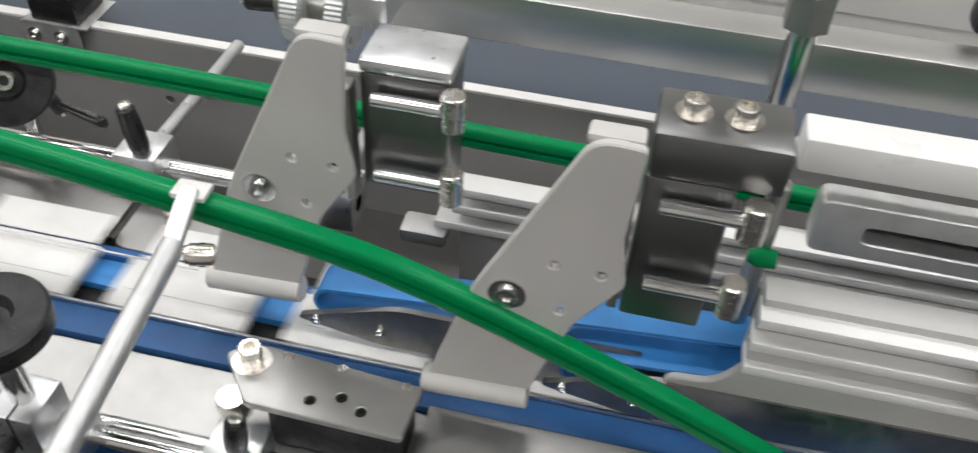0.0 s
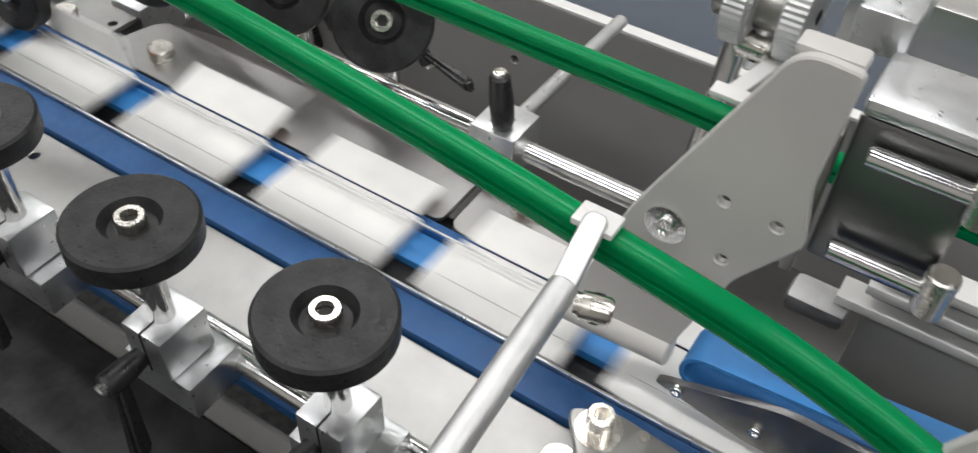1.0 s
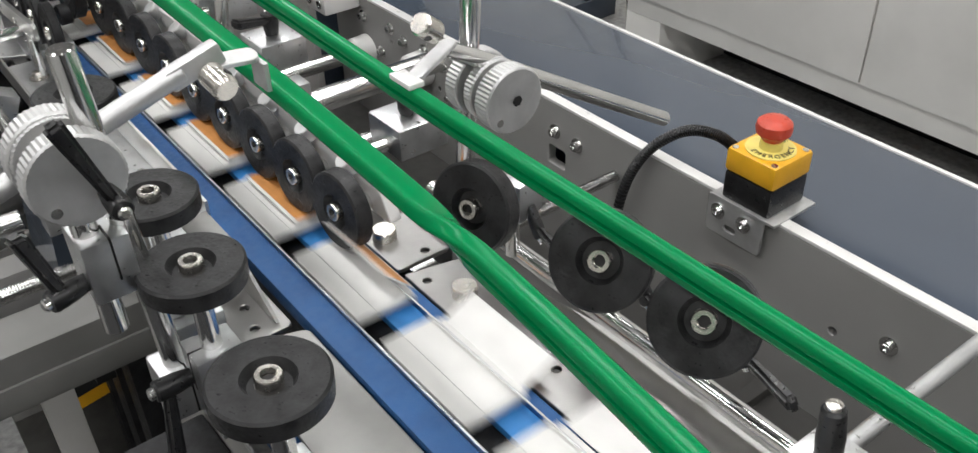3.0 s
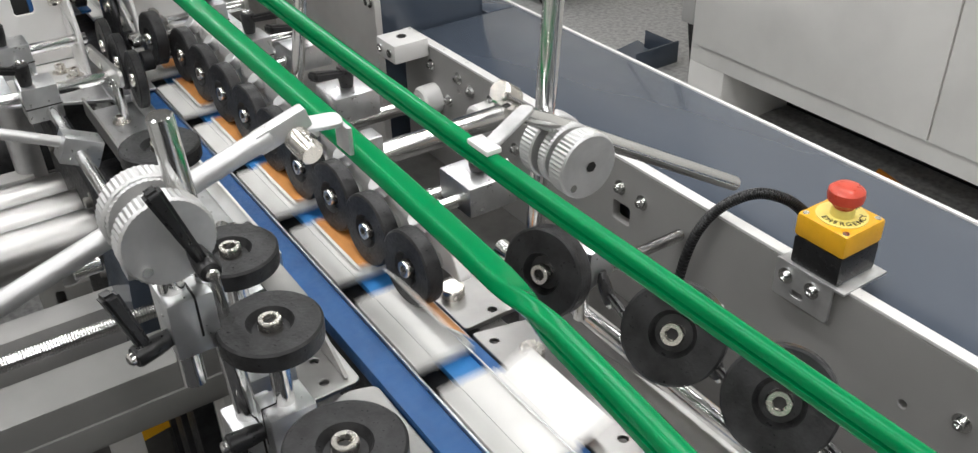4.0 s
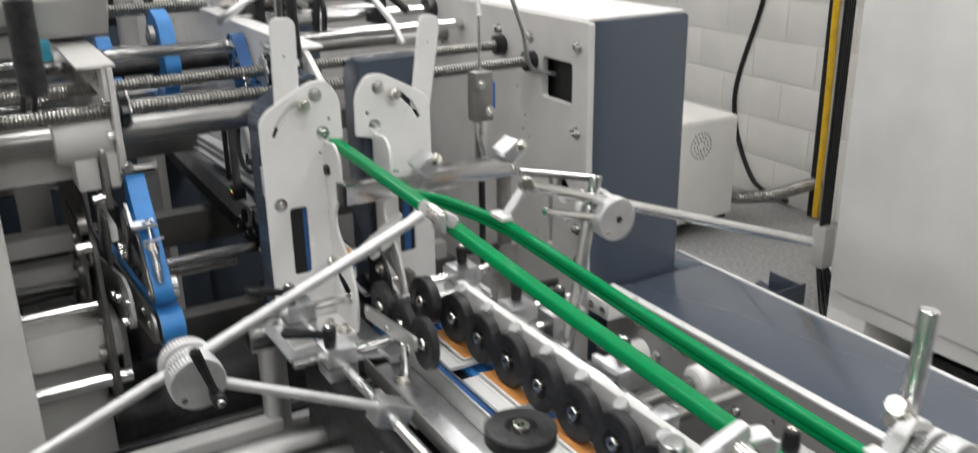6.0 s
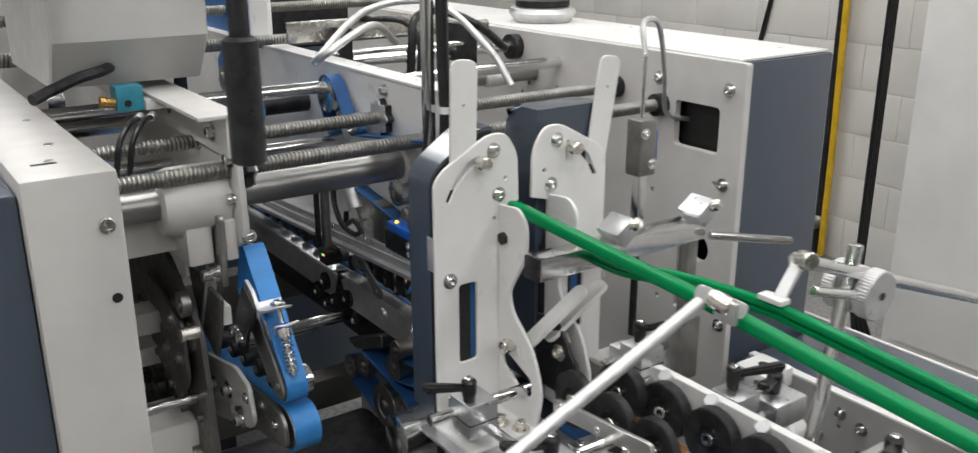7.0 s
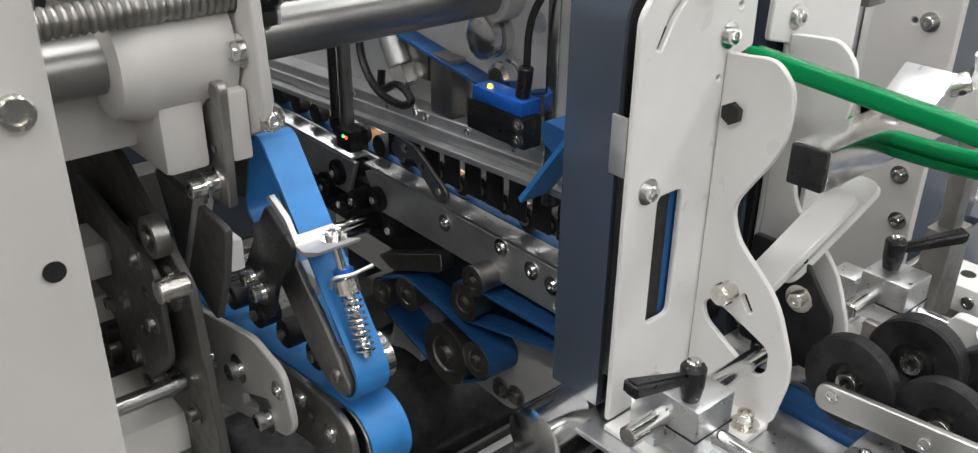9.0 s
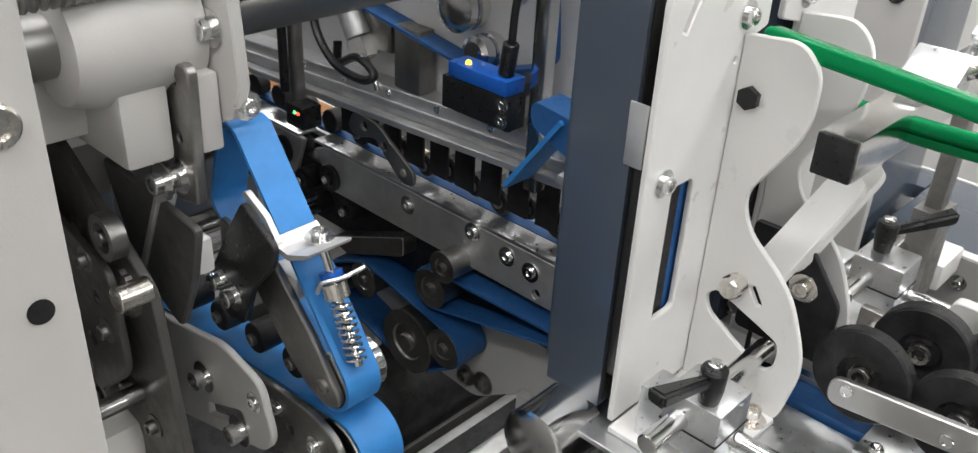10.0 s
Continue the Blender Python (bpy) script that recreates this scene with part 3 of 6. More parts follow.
def carton():
    """A carton blank whose far flap, printed orange below, turns over on its hinge as it runs up the belt."""
    t = thing("carton", (0.4945, 0, 0.884), "white carton blank with a folding flap on the belt", "carton", "cartons on the belt")
    L = 0.109
    part("board", box((0.466, 0, 0.8862), (0.5225, L, 0.8930), 0.0012), M_CARD, t)
    part("fold_line", box((0.4840, 0.004, 0.8931), (0.4844, L - 0.004, 0.8933), 0), M_GREYC, t)
    part("end_flap", box((0.470, L + 0.0005, 0.8864), (0.520, L + 0.010, 0.8885), 0.0004), M_CARD, t)
    f = part("flap", box((0.5228, 0.003, 0.8938), (0.5560, L - 0.003, 0.8952), 0.0004), M_CARD, t)
    part("printed_strip", box((0.5275, 0.004, 0.8934), (0.5525, L - 0.004, 0.8937), 0), M_ORANGE, f, "orange printed strip")
    return t


first_carton = carton()
CARTONS = [first_carton] + [copy_thing(first_carton, pose(0.4945, 0, 0.884)) for _ in range(136)]

# ---- wheels over the belt ----
for hx, hy in ((0.337, 0.528), (0.327, 0.651), (0.331, 0.788), (0.342, 0.925), (0.352, 1.026), (0.362, 1.23)):
    hz = 1.032 if hy < 0.9 else 1.026
    roller_wheel("pressure_wheel", (hx, hy, hz), (0.02, -0.02, 1), group="side wheels", label="black rubber wheel lying flat on a steel post")
    t = thing("wheel_post", (hx, hy, 0.92), "steel wheel post in a split aluminium clamp block", "wheel post", "wheel posts")
    part("post", rod((hx, hy, 0.90), (hx, hy, hz - 0.02), 0.0075), M_STEEL, t)
    part("clamp_block", box((hx - 0.018, hy - 0.016, 0.915), (hx + 0.018, hy + 0.016, 0.950), 0.002), M_ALU, t)
    part("slit", box((hx - 0.0185, hy - 0.0006, 0.916), (hx - 0.004, hy + 0.0006, 0.9505), 0), M_INK_SHADE, t)
    part("foot_block", box((hx - 0.016, hy - 0.028, 0.884), (hx + 0.026, hy + 0.028, 0.914), 0.002), M_ALU, t)
    if hy < 1:
        lever("clamp_lever", t, (hx - 0.018, hy + 0.006, 0.925), (-1, 0, 0), (0.0, -0.2, -1), 0.06, 0.008)
t = thing("slide_rail", (0.36, 0.6, 0.87), "pair of polished steel slide rods under the wheel posts", "rail")
part("rod", rod((0.352, 0.28, 0.897), (0.352, 0.80, 0.897), 0.007), M_STEEL, t)
part("rod", rod((0.366, 0.28, 0.892), (0.366, 0.80, 0.892), 0.005), M_STEEL, t)

for k in range(9):
    hy = 1.033 + 0.0765 * k
    roller_wheel("pressure_wheel", (0.500, hy, 0.936), (-1, -0.08, 0.05), 0.0368, 0.017, group="top wheels", label="upright black rubber wheel rolling on the cartons")
roller_wheel("pressure_wheel", (0.475, 1.697, 0.9485), (-1, -0.05, 0.05), 0.0368, 0.017, group="top wheels", label="upright black rubber wheel rolling on the cartons")
t = thing("wheel_bar", (0.545, 1.3, 0.95), "white painted bar that carries the row of wheels", "bar")
part("end_axle", rod((0.490, 1.697, 0.948), (0.5375, 1.697, 0.948), 0.006), M_STEEL, t)
part("bar", plate("x", 0.538, 0.012, rounded([(0.995, 0.925), (1.70, 0.925), (1.70, 0.968), (1.02, 0.968)], 0.008), bevel=0.001), M_WHITE, t)
for k in range(9):
    hy = 1.033 + 0.0765 * k
    part("axle", rod((0.515, hy, 0.933), (0.5375, hy, 0.933), 0.009), M_STEEL, t)
    part("collar", lathe((0.5375, hy + 0.022, 0.958), (-0.6, 0, 0.8), [(0, 0.009), (0.014, 0.009), (0.015, 0.008)], 18), M_ALUM, t)

for (hx, hy, hz), ax in (((0.551, 0.899, 0.988), (-0.93, -0.28, 0.25)), ((0.573, 0.774, 1.001), (-0.75, -0.45, 0.5)), ((0.580, 0.684, 1.002), (-0.72, -0.45, 0.52))):
    roller_wheel("pressure_wheel", (hx, hy, hz), ax, 0.0375, 0.017, group="tilted wheels", label="tilted black rubber wheel on an aluminium arm")
    a = Vector(ax).normalized()
    t = thing("wheel_holder", (hx + 0.04, hy, 0.92), "aluminium clamp block holding a tilted wheel", "wheel holder", "wheel holders")
    p = Vector((hx, hy, hz)) - a * 0.02
    part("axle", rod(p, p - a * 0.03, 0.008), M_ALU, t)
    q = p - a * 0.045
    part("clamp_block", box((-0.017, -0.02, -0.018), (0.017, 0.02, 0.018), 0.002, turn=Matrix.Translation(q) @ pose(0, 0, 0, 0, 0, 15)), M_ALU, t)
    part("stem", rod((q.x, q.y, 0.905), (q.x, q.y, q.z), 0.0065), M_STEEL, t)
    lever("clamp_lever", t, q + Vector((0.004, -0.018, -0.008)), (0, -0.5, -0.8), (-0.2, -0.9, 0.1), 0.05, 0.006)
t = thing("far_slide_rail", (0.615, 0.7, 0.90), "polished steel slide rod with aluminium clamp blocks", "rail")
part("rod", rod((0.618, 0.40, 0.905), (0.618, 1.05, 0.905), 0.0085), M_STEEL, t)
for hy in (0.60, 0.42):
    part("clamp_block", box((0.600, hy - 0.02, 0.885), (0.640, hy + 0.02, 0.925), 0.002), M_ALU, t)
    part("cross_rod", rod((0.62, hy + 0.005, 0.905), (0.83, hy + 0.005, 0.900), 0.0065), M_ALU, t)
lever("clamp_lever", t, (0.612, 0.597, 0.925), (0, 0, 1), (-0.02, 0.1, 1), 0.045, 0.009)
lever("clamp_lever", t, (0.612, 0.417, 0.925), (0, 0, 1), (-0.6, 0.4, 0.2), 0.05, 0.009)

# ---- cross shafts beside the belt ----
for sy, sz, r, kind, x1 in ((1.40, 0.837, 0.016, "s", 0.87), (1.225, 0.868, 0.010, "t", 0.75), (1.78, 0.69, 0.014, "s", PX), (1.60, 0.72, 0.015, "s", PX), (1.145, 0.73, 0.008, "t", PX)):
    t = thing("cross_shaft", (0.75, sy, sz), "polished steel cross shaft" if kind == "s" else "threaded steel cross shaft", "shaft", "cross shafts")
    part("shaft", rod((0.55, sy, sz), (x1 - 0.0005, sy, sz), r) if kind == "s" else screw((0.55, sy, sz), (x1 - 0.0005, sy, sz), r), M_STEEL, t)
    if kind == "s" and x1 == PX:
        part("flange", lathe((x1 - 0.001, sy, sz), (-1, 0, 0), [(0, r * 2.0), (0.03, r * 1.9), (0.034, r * 1.6)], 28), M_WHITE, t, "white flange")
    elif kind == "t" and x1 < PX:
        part("end_nut", lathe((x1 - 0.02, sy, sz), (1, 0, 0), [(0, r * 1.5), (0.018, r * 1.5), (0.022, r)], 6), M_STEEL, t)
for bx, by in ((0.655, 1.145), (0.64, 1.42), (0.66, 1.60)):
    t = thing("shaft_clamp", (bx, by, 0.92), "aluminium clamp block with a black lever on a cross shaft", "clamp", "shaft clamps")
    part("block", box((bx - 0.03, by - 0.03, 0.90), (bx + 0.03, by + 0.03, 0.935), 0.003), M_ALU, t)
    part("tie_rod", rod((bx - 0.11, by - 0.01, 0.915), (bx - 0.0305, by - 0.01, 0.915), 0.007), M_STEEL, t)
    lever("clamp_lever", t, (bx, by, 0.935), (0, 0, 1), (0.05, 0.02, 1) if by < 1.3 else (-0.8, -0.35, 0.1), 0.03 if by < 1.3 else 0.06, 0.010)
t = thing("bearing_block", (0.94, 1.70, 0.80), "white painted bearing block on the side frame", "bearing block")
part("block", box((0.905, 1.795, 0.765), (0.9755, 1.862, 0.80), 0.004), M_WHITE, t)
for fy in (1.81, 1.845):
    part("bolt", cap_bolt((0.905, fy, 0.783), (-1, 0, 0), 0.008, 0.004, washer=False), M_STEEL, t)
part("hole", lathe((0.94, 1.83, 0.7995), (0, 0, 1), [(0, 0.009), (0.0015, 0.009)], 18), M_INK_SHADE, t)

# ---- green guide rails ----


def guide(name, pts, label, w=0.0105, h=0.0165, grooved=True, twist=None):
    """A plastic guide profile with a groove along its inner face; twist: (y from, y to, degrees) it turns on its length."""
    sec = rounded([(-w / 2, -h / 2), (w / 2, -h / 2), (w / 2, h / 2), (-w / 2, h / 2)], 0.0045, 4)
    line = [Vector(p) for p in pts]
    line = [2 * line[0] - line[1]] + line + [2 * line[-1] - line[-2]]
    run = []
    for i in range(1, len(line) - 2):
        a, b, c, d = line[i - 1 : i + 3]
        for j in range(20):
            s = j / 20
            run.append(0.5 * (2 * b + (c - a) * s + (2 * a - 5 * b + 4 * c - d) * s * s + (3 * b - a - 3 * c + d) * s ** 3))
    run.append(line[-2])
    bm = bmesh.new()
    ring2 = []
    for p in sec:
        ring2.append(p)
    i0 = max(range(len(ring2)), key=lambda k: (ring2[k][0] < -w / 2 + 1e-4, ring2[k][1]))
    ring2 = ring2[: i0 + 1] + [(-w / 2, 0.0016), (-w / 2 + 0.003, 0.0012), (-w / 2 + 0.003, -0.0012), (-w / 2, -0.0016)] + ring2[i0 + 1 :]
    if not grooved:
        ring2 = sec
    rings = []
    for i, p in enumerate(run):
        tdir = (run[min(i + 1, len(run) - 1)] - run[max(i - 1, 0)]).normalized()
        side = tdir.cross(Vector((0, 0, 1))).normalized()
        up = side.cross(tdir)
        if twist:
            f = max(0.0, min(1.0, (p.y - twist[0]) / (twist[1] - twist[0])))
            turn = Matrix.Rotation(radians(twist[2] * f * f * (3 - 2 * f)), 3, tdir)
            side, up = turn @ side, turn @ up
        rings.append([bm.verts.new(p + side * u + up * v) for u, v in ring2])
    n = len(ring2)
    for a, b in zip(rings, rings[1:]):
        for k in range(n):
            bm.faces.new((a[k], a[(k + 1) % n], b[(k + 1) % n], b[k]))
    bm.faces.new(rings[0][::-1])
    bm.faces.new(rings[-1])
    t = thing(name, pts[0], label, "guide rail", "green guide rails")
    part("profile", bm, M_GREEN, t, smooth=40)
    for end, nxt in ((run[0], run[1]), (run[-1], run[-2])):
        part("end_cap", lathe(end, end - nxt, [(0, 0.0062), (0.004, 0.0058), (0.006, 0.004)], 16), M_GREEN, t)
    return t


guide("green_guide_rail", [(0.432, -0.25, 0.78), (0.430, -0.02, 0.885), (0.429, 0.14, 0.965), (0.430, 0.30, 1.030), (0.432, 0.434, 1.055), (0.448, 0.62, 1.064), (0.460, 0.80, 1.070), (0.458, 0.95, 1.082), (0.450, 1.10, 1.098), (0.440, 1.30, 1.116), (0.422, 1.50, 1.146), (0.420, 1.65, 1.156), (0.412, 1.83, 1.172)], "green plastic guide rail held above the belt on brackets", 0.0135, 0.0205, twist=(0.75, 0.825, -80))
guide("green_guide_rail", [(0.60, -0.3, 1.00), (0.583, 0.20, 1.025), (0.572, 0.50, 1.040), (0.556, 0.75, 1.055), (0.541, 0.956, 1.070), (0.525, 1.20, 1.092), (0.508, 1.42, 1.118), (0.497, 1.501, 1.128), (0.478, 1.60, 1.130), (0.470, 1.70, 1.118), (0.52, 1.86, 1.098)], "green plastic guide rail bent at its upper end", 0.012, 0.0185)

# ---- clamps that hold the guide rails ----


def disc_clamp(at, y_front, r, label, lever_dir=None, gap=False):
    """Knurled clamp discs on a common bolt, front to the operator's end of the machine."""
    x, z = at
    t = thing("disc_clamp", (x, y_front, z), label, "clamp", "disc clamps")
    for k, (d0, d1) in enumerate(((0, 0.016), (0.034, 0.036), (0.036, 0.052)) if gap else ((0, 0.018), (0.026, 0.036), (0.044, 0.060))):
        rr = r * (1.0, 0.94, 1.0)[k]
        part("knurled_disc", lathe((x, y_front + d1, z), (0, -1, 0), [(0, rr - 0.001), (0.001, rr), (d1 - d0 - 0.0015, rr), (d1 - d0, rr - 0.0015)], 96, wob=0.0007), M_ALUM, t)
    part("spindle", rod((x, y_front + 0.0005, z), (x, y_front + 0.062, z), r * 0.55), M_DULL, t)
    part("dowel_hole", lathe((x - r * 0.55, y_front - 0.0004, z - r * 0.5), (0, -1, 0), [(0, 0.0035), (0.0006, 0.0035)], 14), M_STEEL, t)
    if lever_dir:
        lever("clamp_lever", t, (x + 0.014, y_front, z - 0.012), (0, -1, 0), lever_dir, 0.07, 0.0072)
    else:
        part("socket", lathe((x + 0.002, y_front - 0.0004, z), (0, -1, 0), [(0, 0.005), (0.0006, 0.005)], 6), M_INK_SHADE, t)
    return t


def knob(parent, p, axis, r=0.0095, h=0.024):
    a = Vector(axis).normalized()
    k = part("knob", lathe(p, a, [(0, r * 0.8), (0.003, r * 0.8), (0.003, r), (h - 0.002, r), (h, r * 0.85)], 22), M_NICKEL, parent, "nickel thumb knob")
    side = a.orthogonal().normalized()
    q = Vector(p) + a * (h * 0.6)
    part("cross_hole", lathe(q - side * (r + 0.0004), side, [(0, r * 0.35), (2 * r + 0.0008, r * 0.35)], 12), M_INK_SHADE, k)


def strut(name, p0, p1, w, th, parent, material, up=(0, 0, 1)):
    """A flat bar with rounded ends from p0 to p1."""
    p0, p1 = Vector(p0), Vector(p1)
    d = (p1 - p0).normalized()
    n = d.cross(Vector(up)).normalized()
    v = n.cross(d)
    L = (p1 - p0).length
    poly = rounded([(-w / 2, -w / 2), (L + w / 2, -w / 2), (L + w / 2, w / 2), (-w / 2, w / 2)], w * 0.42, 5)
    bm = plate("z", -th / 2, th, poly, bevel=0.0006)
    m = Matrix(((*d, 0), (*v, 0), (*n, 0), (0, 0, 0, 1))).transposed()
    bmesh.ops.transform(bm, matrix=Matrix.Translation(p0) @ m, verts=bm.verts)
    return part(name, bm, material, parent)


disc_clamp((0.291, 1.106), 0.928, 0.0305, "pair of knurled aluminium clamp discs with a black lever", (-0.35, 0, 1), True)
t = thing("rail_stand", (0.32, 0.99, 0.90), "polished steel rod stand with a split foot block", "stand", "rail stands")
part("upright", rod((0.3215, 0.953, 0.90), (0.308, 0.953, 1.178), 0.0085), M_STEEL, t)
part("foot_block", box((0.304, 0.935, 0.884), (0.344, 0.971, 0.926), 0.003), M_ALU, t)
part("slit", box((0.323, 0.9345, 0.886), (0.3245, 0.9585, 0.9265), 0), M_INK_SHADE, t)
part("arm", rod((0.02, 0.985, 1.012), (0.385, 0.988, 1.126), 0.0078), M_ALUM, t)
part("arm_end", box((-0.012, -0.006, -0.008), (0.03, 0.006, 0.008), 0.003, turn=Matrix.Translation((0.385, 0.988, 1.125)) @ pose(0, 0, 0, 0, -17, 0)), M_ALUM, t)
knob(t, (0.402, 0.986, 1.121), (0.1, -1, -0.25))
strut("bracket", (0.402, 0.993, 1.124), (0.432, 0.99, 1.122), 0.016, 0.004, t, M_ALUM, (0, 1, 0.2))
part("rail_clip", box((0.4385, 0.978, 1.096), (0.4425, 1.000, 1.118), 0.001), M_ALUM, t)
t = thing("lower_clamp", (0.29, 0.945, 1.0), "split aluminium block with a black lever on a short rod", "clamp")
part("block", box((0.280, 0.935, 1.010), (0.312, 0.975, 1.056), 0.003), M_ALU, t)
part("slit", box((0.2985, 0.9345, 1.024), (0.3, 0.955, 1.0565), 0), M_INK_SHADE, t)
part("short_rod", rod((0.290, 0.953, 0.975), (0.290, 0.953, 1.085), 0.0085), M_STEEL, t)
lever("clamp_lever", t, (0.281, 0.945, 1.026), (-1, -0.3, 0), (-0.1, 0, 1), 0.055, 0.0075)

disc_clamp((0.640, 1.033), 0.948, 0.030, "pair of knurled aluminium clamp discs on an upright rod")
t = thing("rail_stand", (0.63, 1.0, 0.86), "polished steel rod stand beside the side frame", "stand", "rail stands")
part("upright", rod((0.616, 1.0, 0.86), (0.6405, 1.0, 1.172), 0.0088), M_STEEL, t)
part("foot_block", box((0.59, 0.98, 0.852), (0.64, 1.02, 0.892), 0.003), M_ALU, t)
part("arm", rod((0.585, 0.985, 1.088), (0.872, 0.985, 0.919), 0.0078), M_STEEL, t)
knob(t, (0.581, 0.972, 1.103), (-0.75, -0.2, 0.6))
strut("bracket", (0.590, 0.972, 1.090), (0.552, 0.958, 1.082), 0.014, 0.004, t, M_ALUM, (0, 1, 0))
part("rail_clip", box((0.535, 0.944, 1.0785), (0.549, 0.972, 1.083), 0.001), M_WHITE, t)
t = thing("rail_stand", (0.40, 0.43, 1.05), "round aluminium arm with a white clip on the green rail", "stand", "rail stands")
part("arm", rod((0.16, 0.43, 1.020), (0.394, 0.4315, 1.058), 0.0075), M_ALUM, t)
strut("bracket", (0.396, 0.432, 1.060), (0.423, 0.434, 1.071), 0.012, 0.005, t, M_ALUM, (0, 1, 0))
part("rail_clip", box((0.422, 0.424, 1.0665), (0.437, 0.446, 1.0705), 0.001), M_WHITE, t)
knob(t, (0.392, 0.425, 1.052), (0.35, -1, -0.1), 0.007, 0.018)
part("post", rod((0.17, 0.43, 0.629), (0.17, 0.43, 1.03), 0.008), M_STEEL, t)

disc_clamp((0.660, 1.068), 0.408, 0.031, "pair of white knurled clamp discs on a short upright rod", gap=True)
t = thing("rail_stand", (0.64, 0.455, 0.90), "steel rod stand with a white link to the green rail", "stand", "rail stands")
part("upright", rod((0.636, 0.456, 0.905), (0.712, 0.456, 1.130), 0.0085), M_STEEL, t)
part("foot_block", box((0.615, 0.438, 0.882), (0.655, 0.474, 0.918), 0.003), M_ALU, t)
part("arm", rod((0.640, 0.432, 1.030), (0.700, 0.440, 1.12), 0.0075), M_ALUM, t)
knob(t, (0.6485, 0.447, 1.0425), (-0.2, -0.9, 0.1))
strut("bracket", (0.645, 0.420, 1.040), (0.592, 0.428, 1.046), 0.011, 0.005, t, M_WHITE, (0, 1, 0))
part("rail_clip", box((0.579, 0.416, 1.0465), (0.591, 0.440, 1.0505), 0.001), M_WHITE, t)
lever("clamp_lever", t, (0.655, 0.4685, 1.068), (0, 1, 0), (0.75, 0, 0.65), 0.075, 0.0085)
disc_clamp((0.103, 1.040), 1.452, 0.030, "pair of white knurled clamp discs with a black lever", (-0.3, 0, 1))
t = thing("rail_stand", (0.1, 1.5, 0.9), "crossed aluminium rods that hold the green rail", "stand", "rail stands")
part("arm", rod((-0.13, 1.495, 0.955), (0.392, 1.498, 1.160), 0.0066), M_ALUM, t)
part("arm", rod((0.105, 1.488, 1.030), (0.312, 1.474, 0.936), 0.0065), M_ALUM, t)
part("end_block", box((-0.022, -0.016, -0.016), (0.022, 0.016, 0.016), 0.002, turn=Matrix.Translation((0.325, 1.473, 0.925)) @ pose(0, 0, 0, 0, 25, 0)), M_ALU, t)
knob(t, (0.40, 1.492, 1.166), (0.2, -1, -0.25))
strut("bracket", (0.396, 1.498, 1.168), (0.416, 1.47, 1.156), 0.016, 0.004, t, M_ALUM, (0, 0.4, 1))
part("rail_clip", box((0.398, 1.460, 1.146), (0.404, 1.486, 1.168), 0.001), M_ALUM, t)
disc_clamp((0.668, 1.107), 1.476, 0.030, "pair of white knurled clamp discs on an upright rod")
t = thing("rail_stand", (0.62, 1.5, 0.86), "steel rod stand with a long crossing arm", "stand", "rail stands")
part("upright", rod((0.596, 1.505, 0.84), (0.652, 1.505, 1.165), 0.0085), M_STEEL, t)
part("foot_block", box((0.575, 1.485, 0.83), (0.618, 1.525, 0.865), 0.003), M_ALU, t)
part("arm", rod((0.533, 1.498, 1.174), (1.075, 1.498, 0.985), 0.0078), M_STEEL, t)
part("arm", rod((0.56, 1.49, 1.135), (0.66, 1.49, 1.105), 0.006), M_STEEL, t)
knob(t, (0.531, 1.49, 1.178), (-0.4, -0.9, 0.2))
strut("bracket", (0.533, 1.492, 1.174), (0.500, 1.488, 1.140), 0.014, 0.005, t, M_ALUM, (0, 1, 0))
part("rail_clip", box((0.490, 1.478, 1.137), (0.506, 1.508, 1.143), 0.001), M_WHITE, t)

# ---- folding plates at the lower end ----


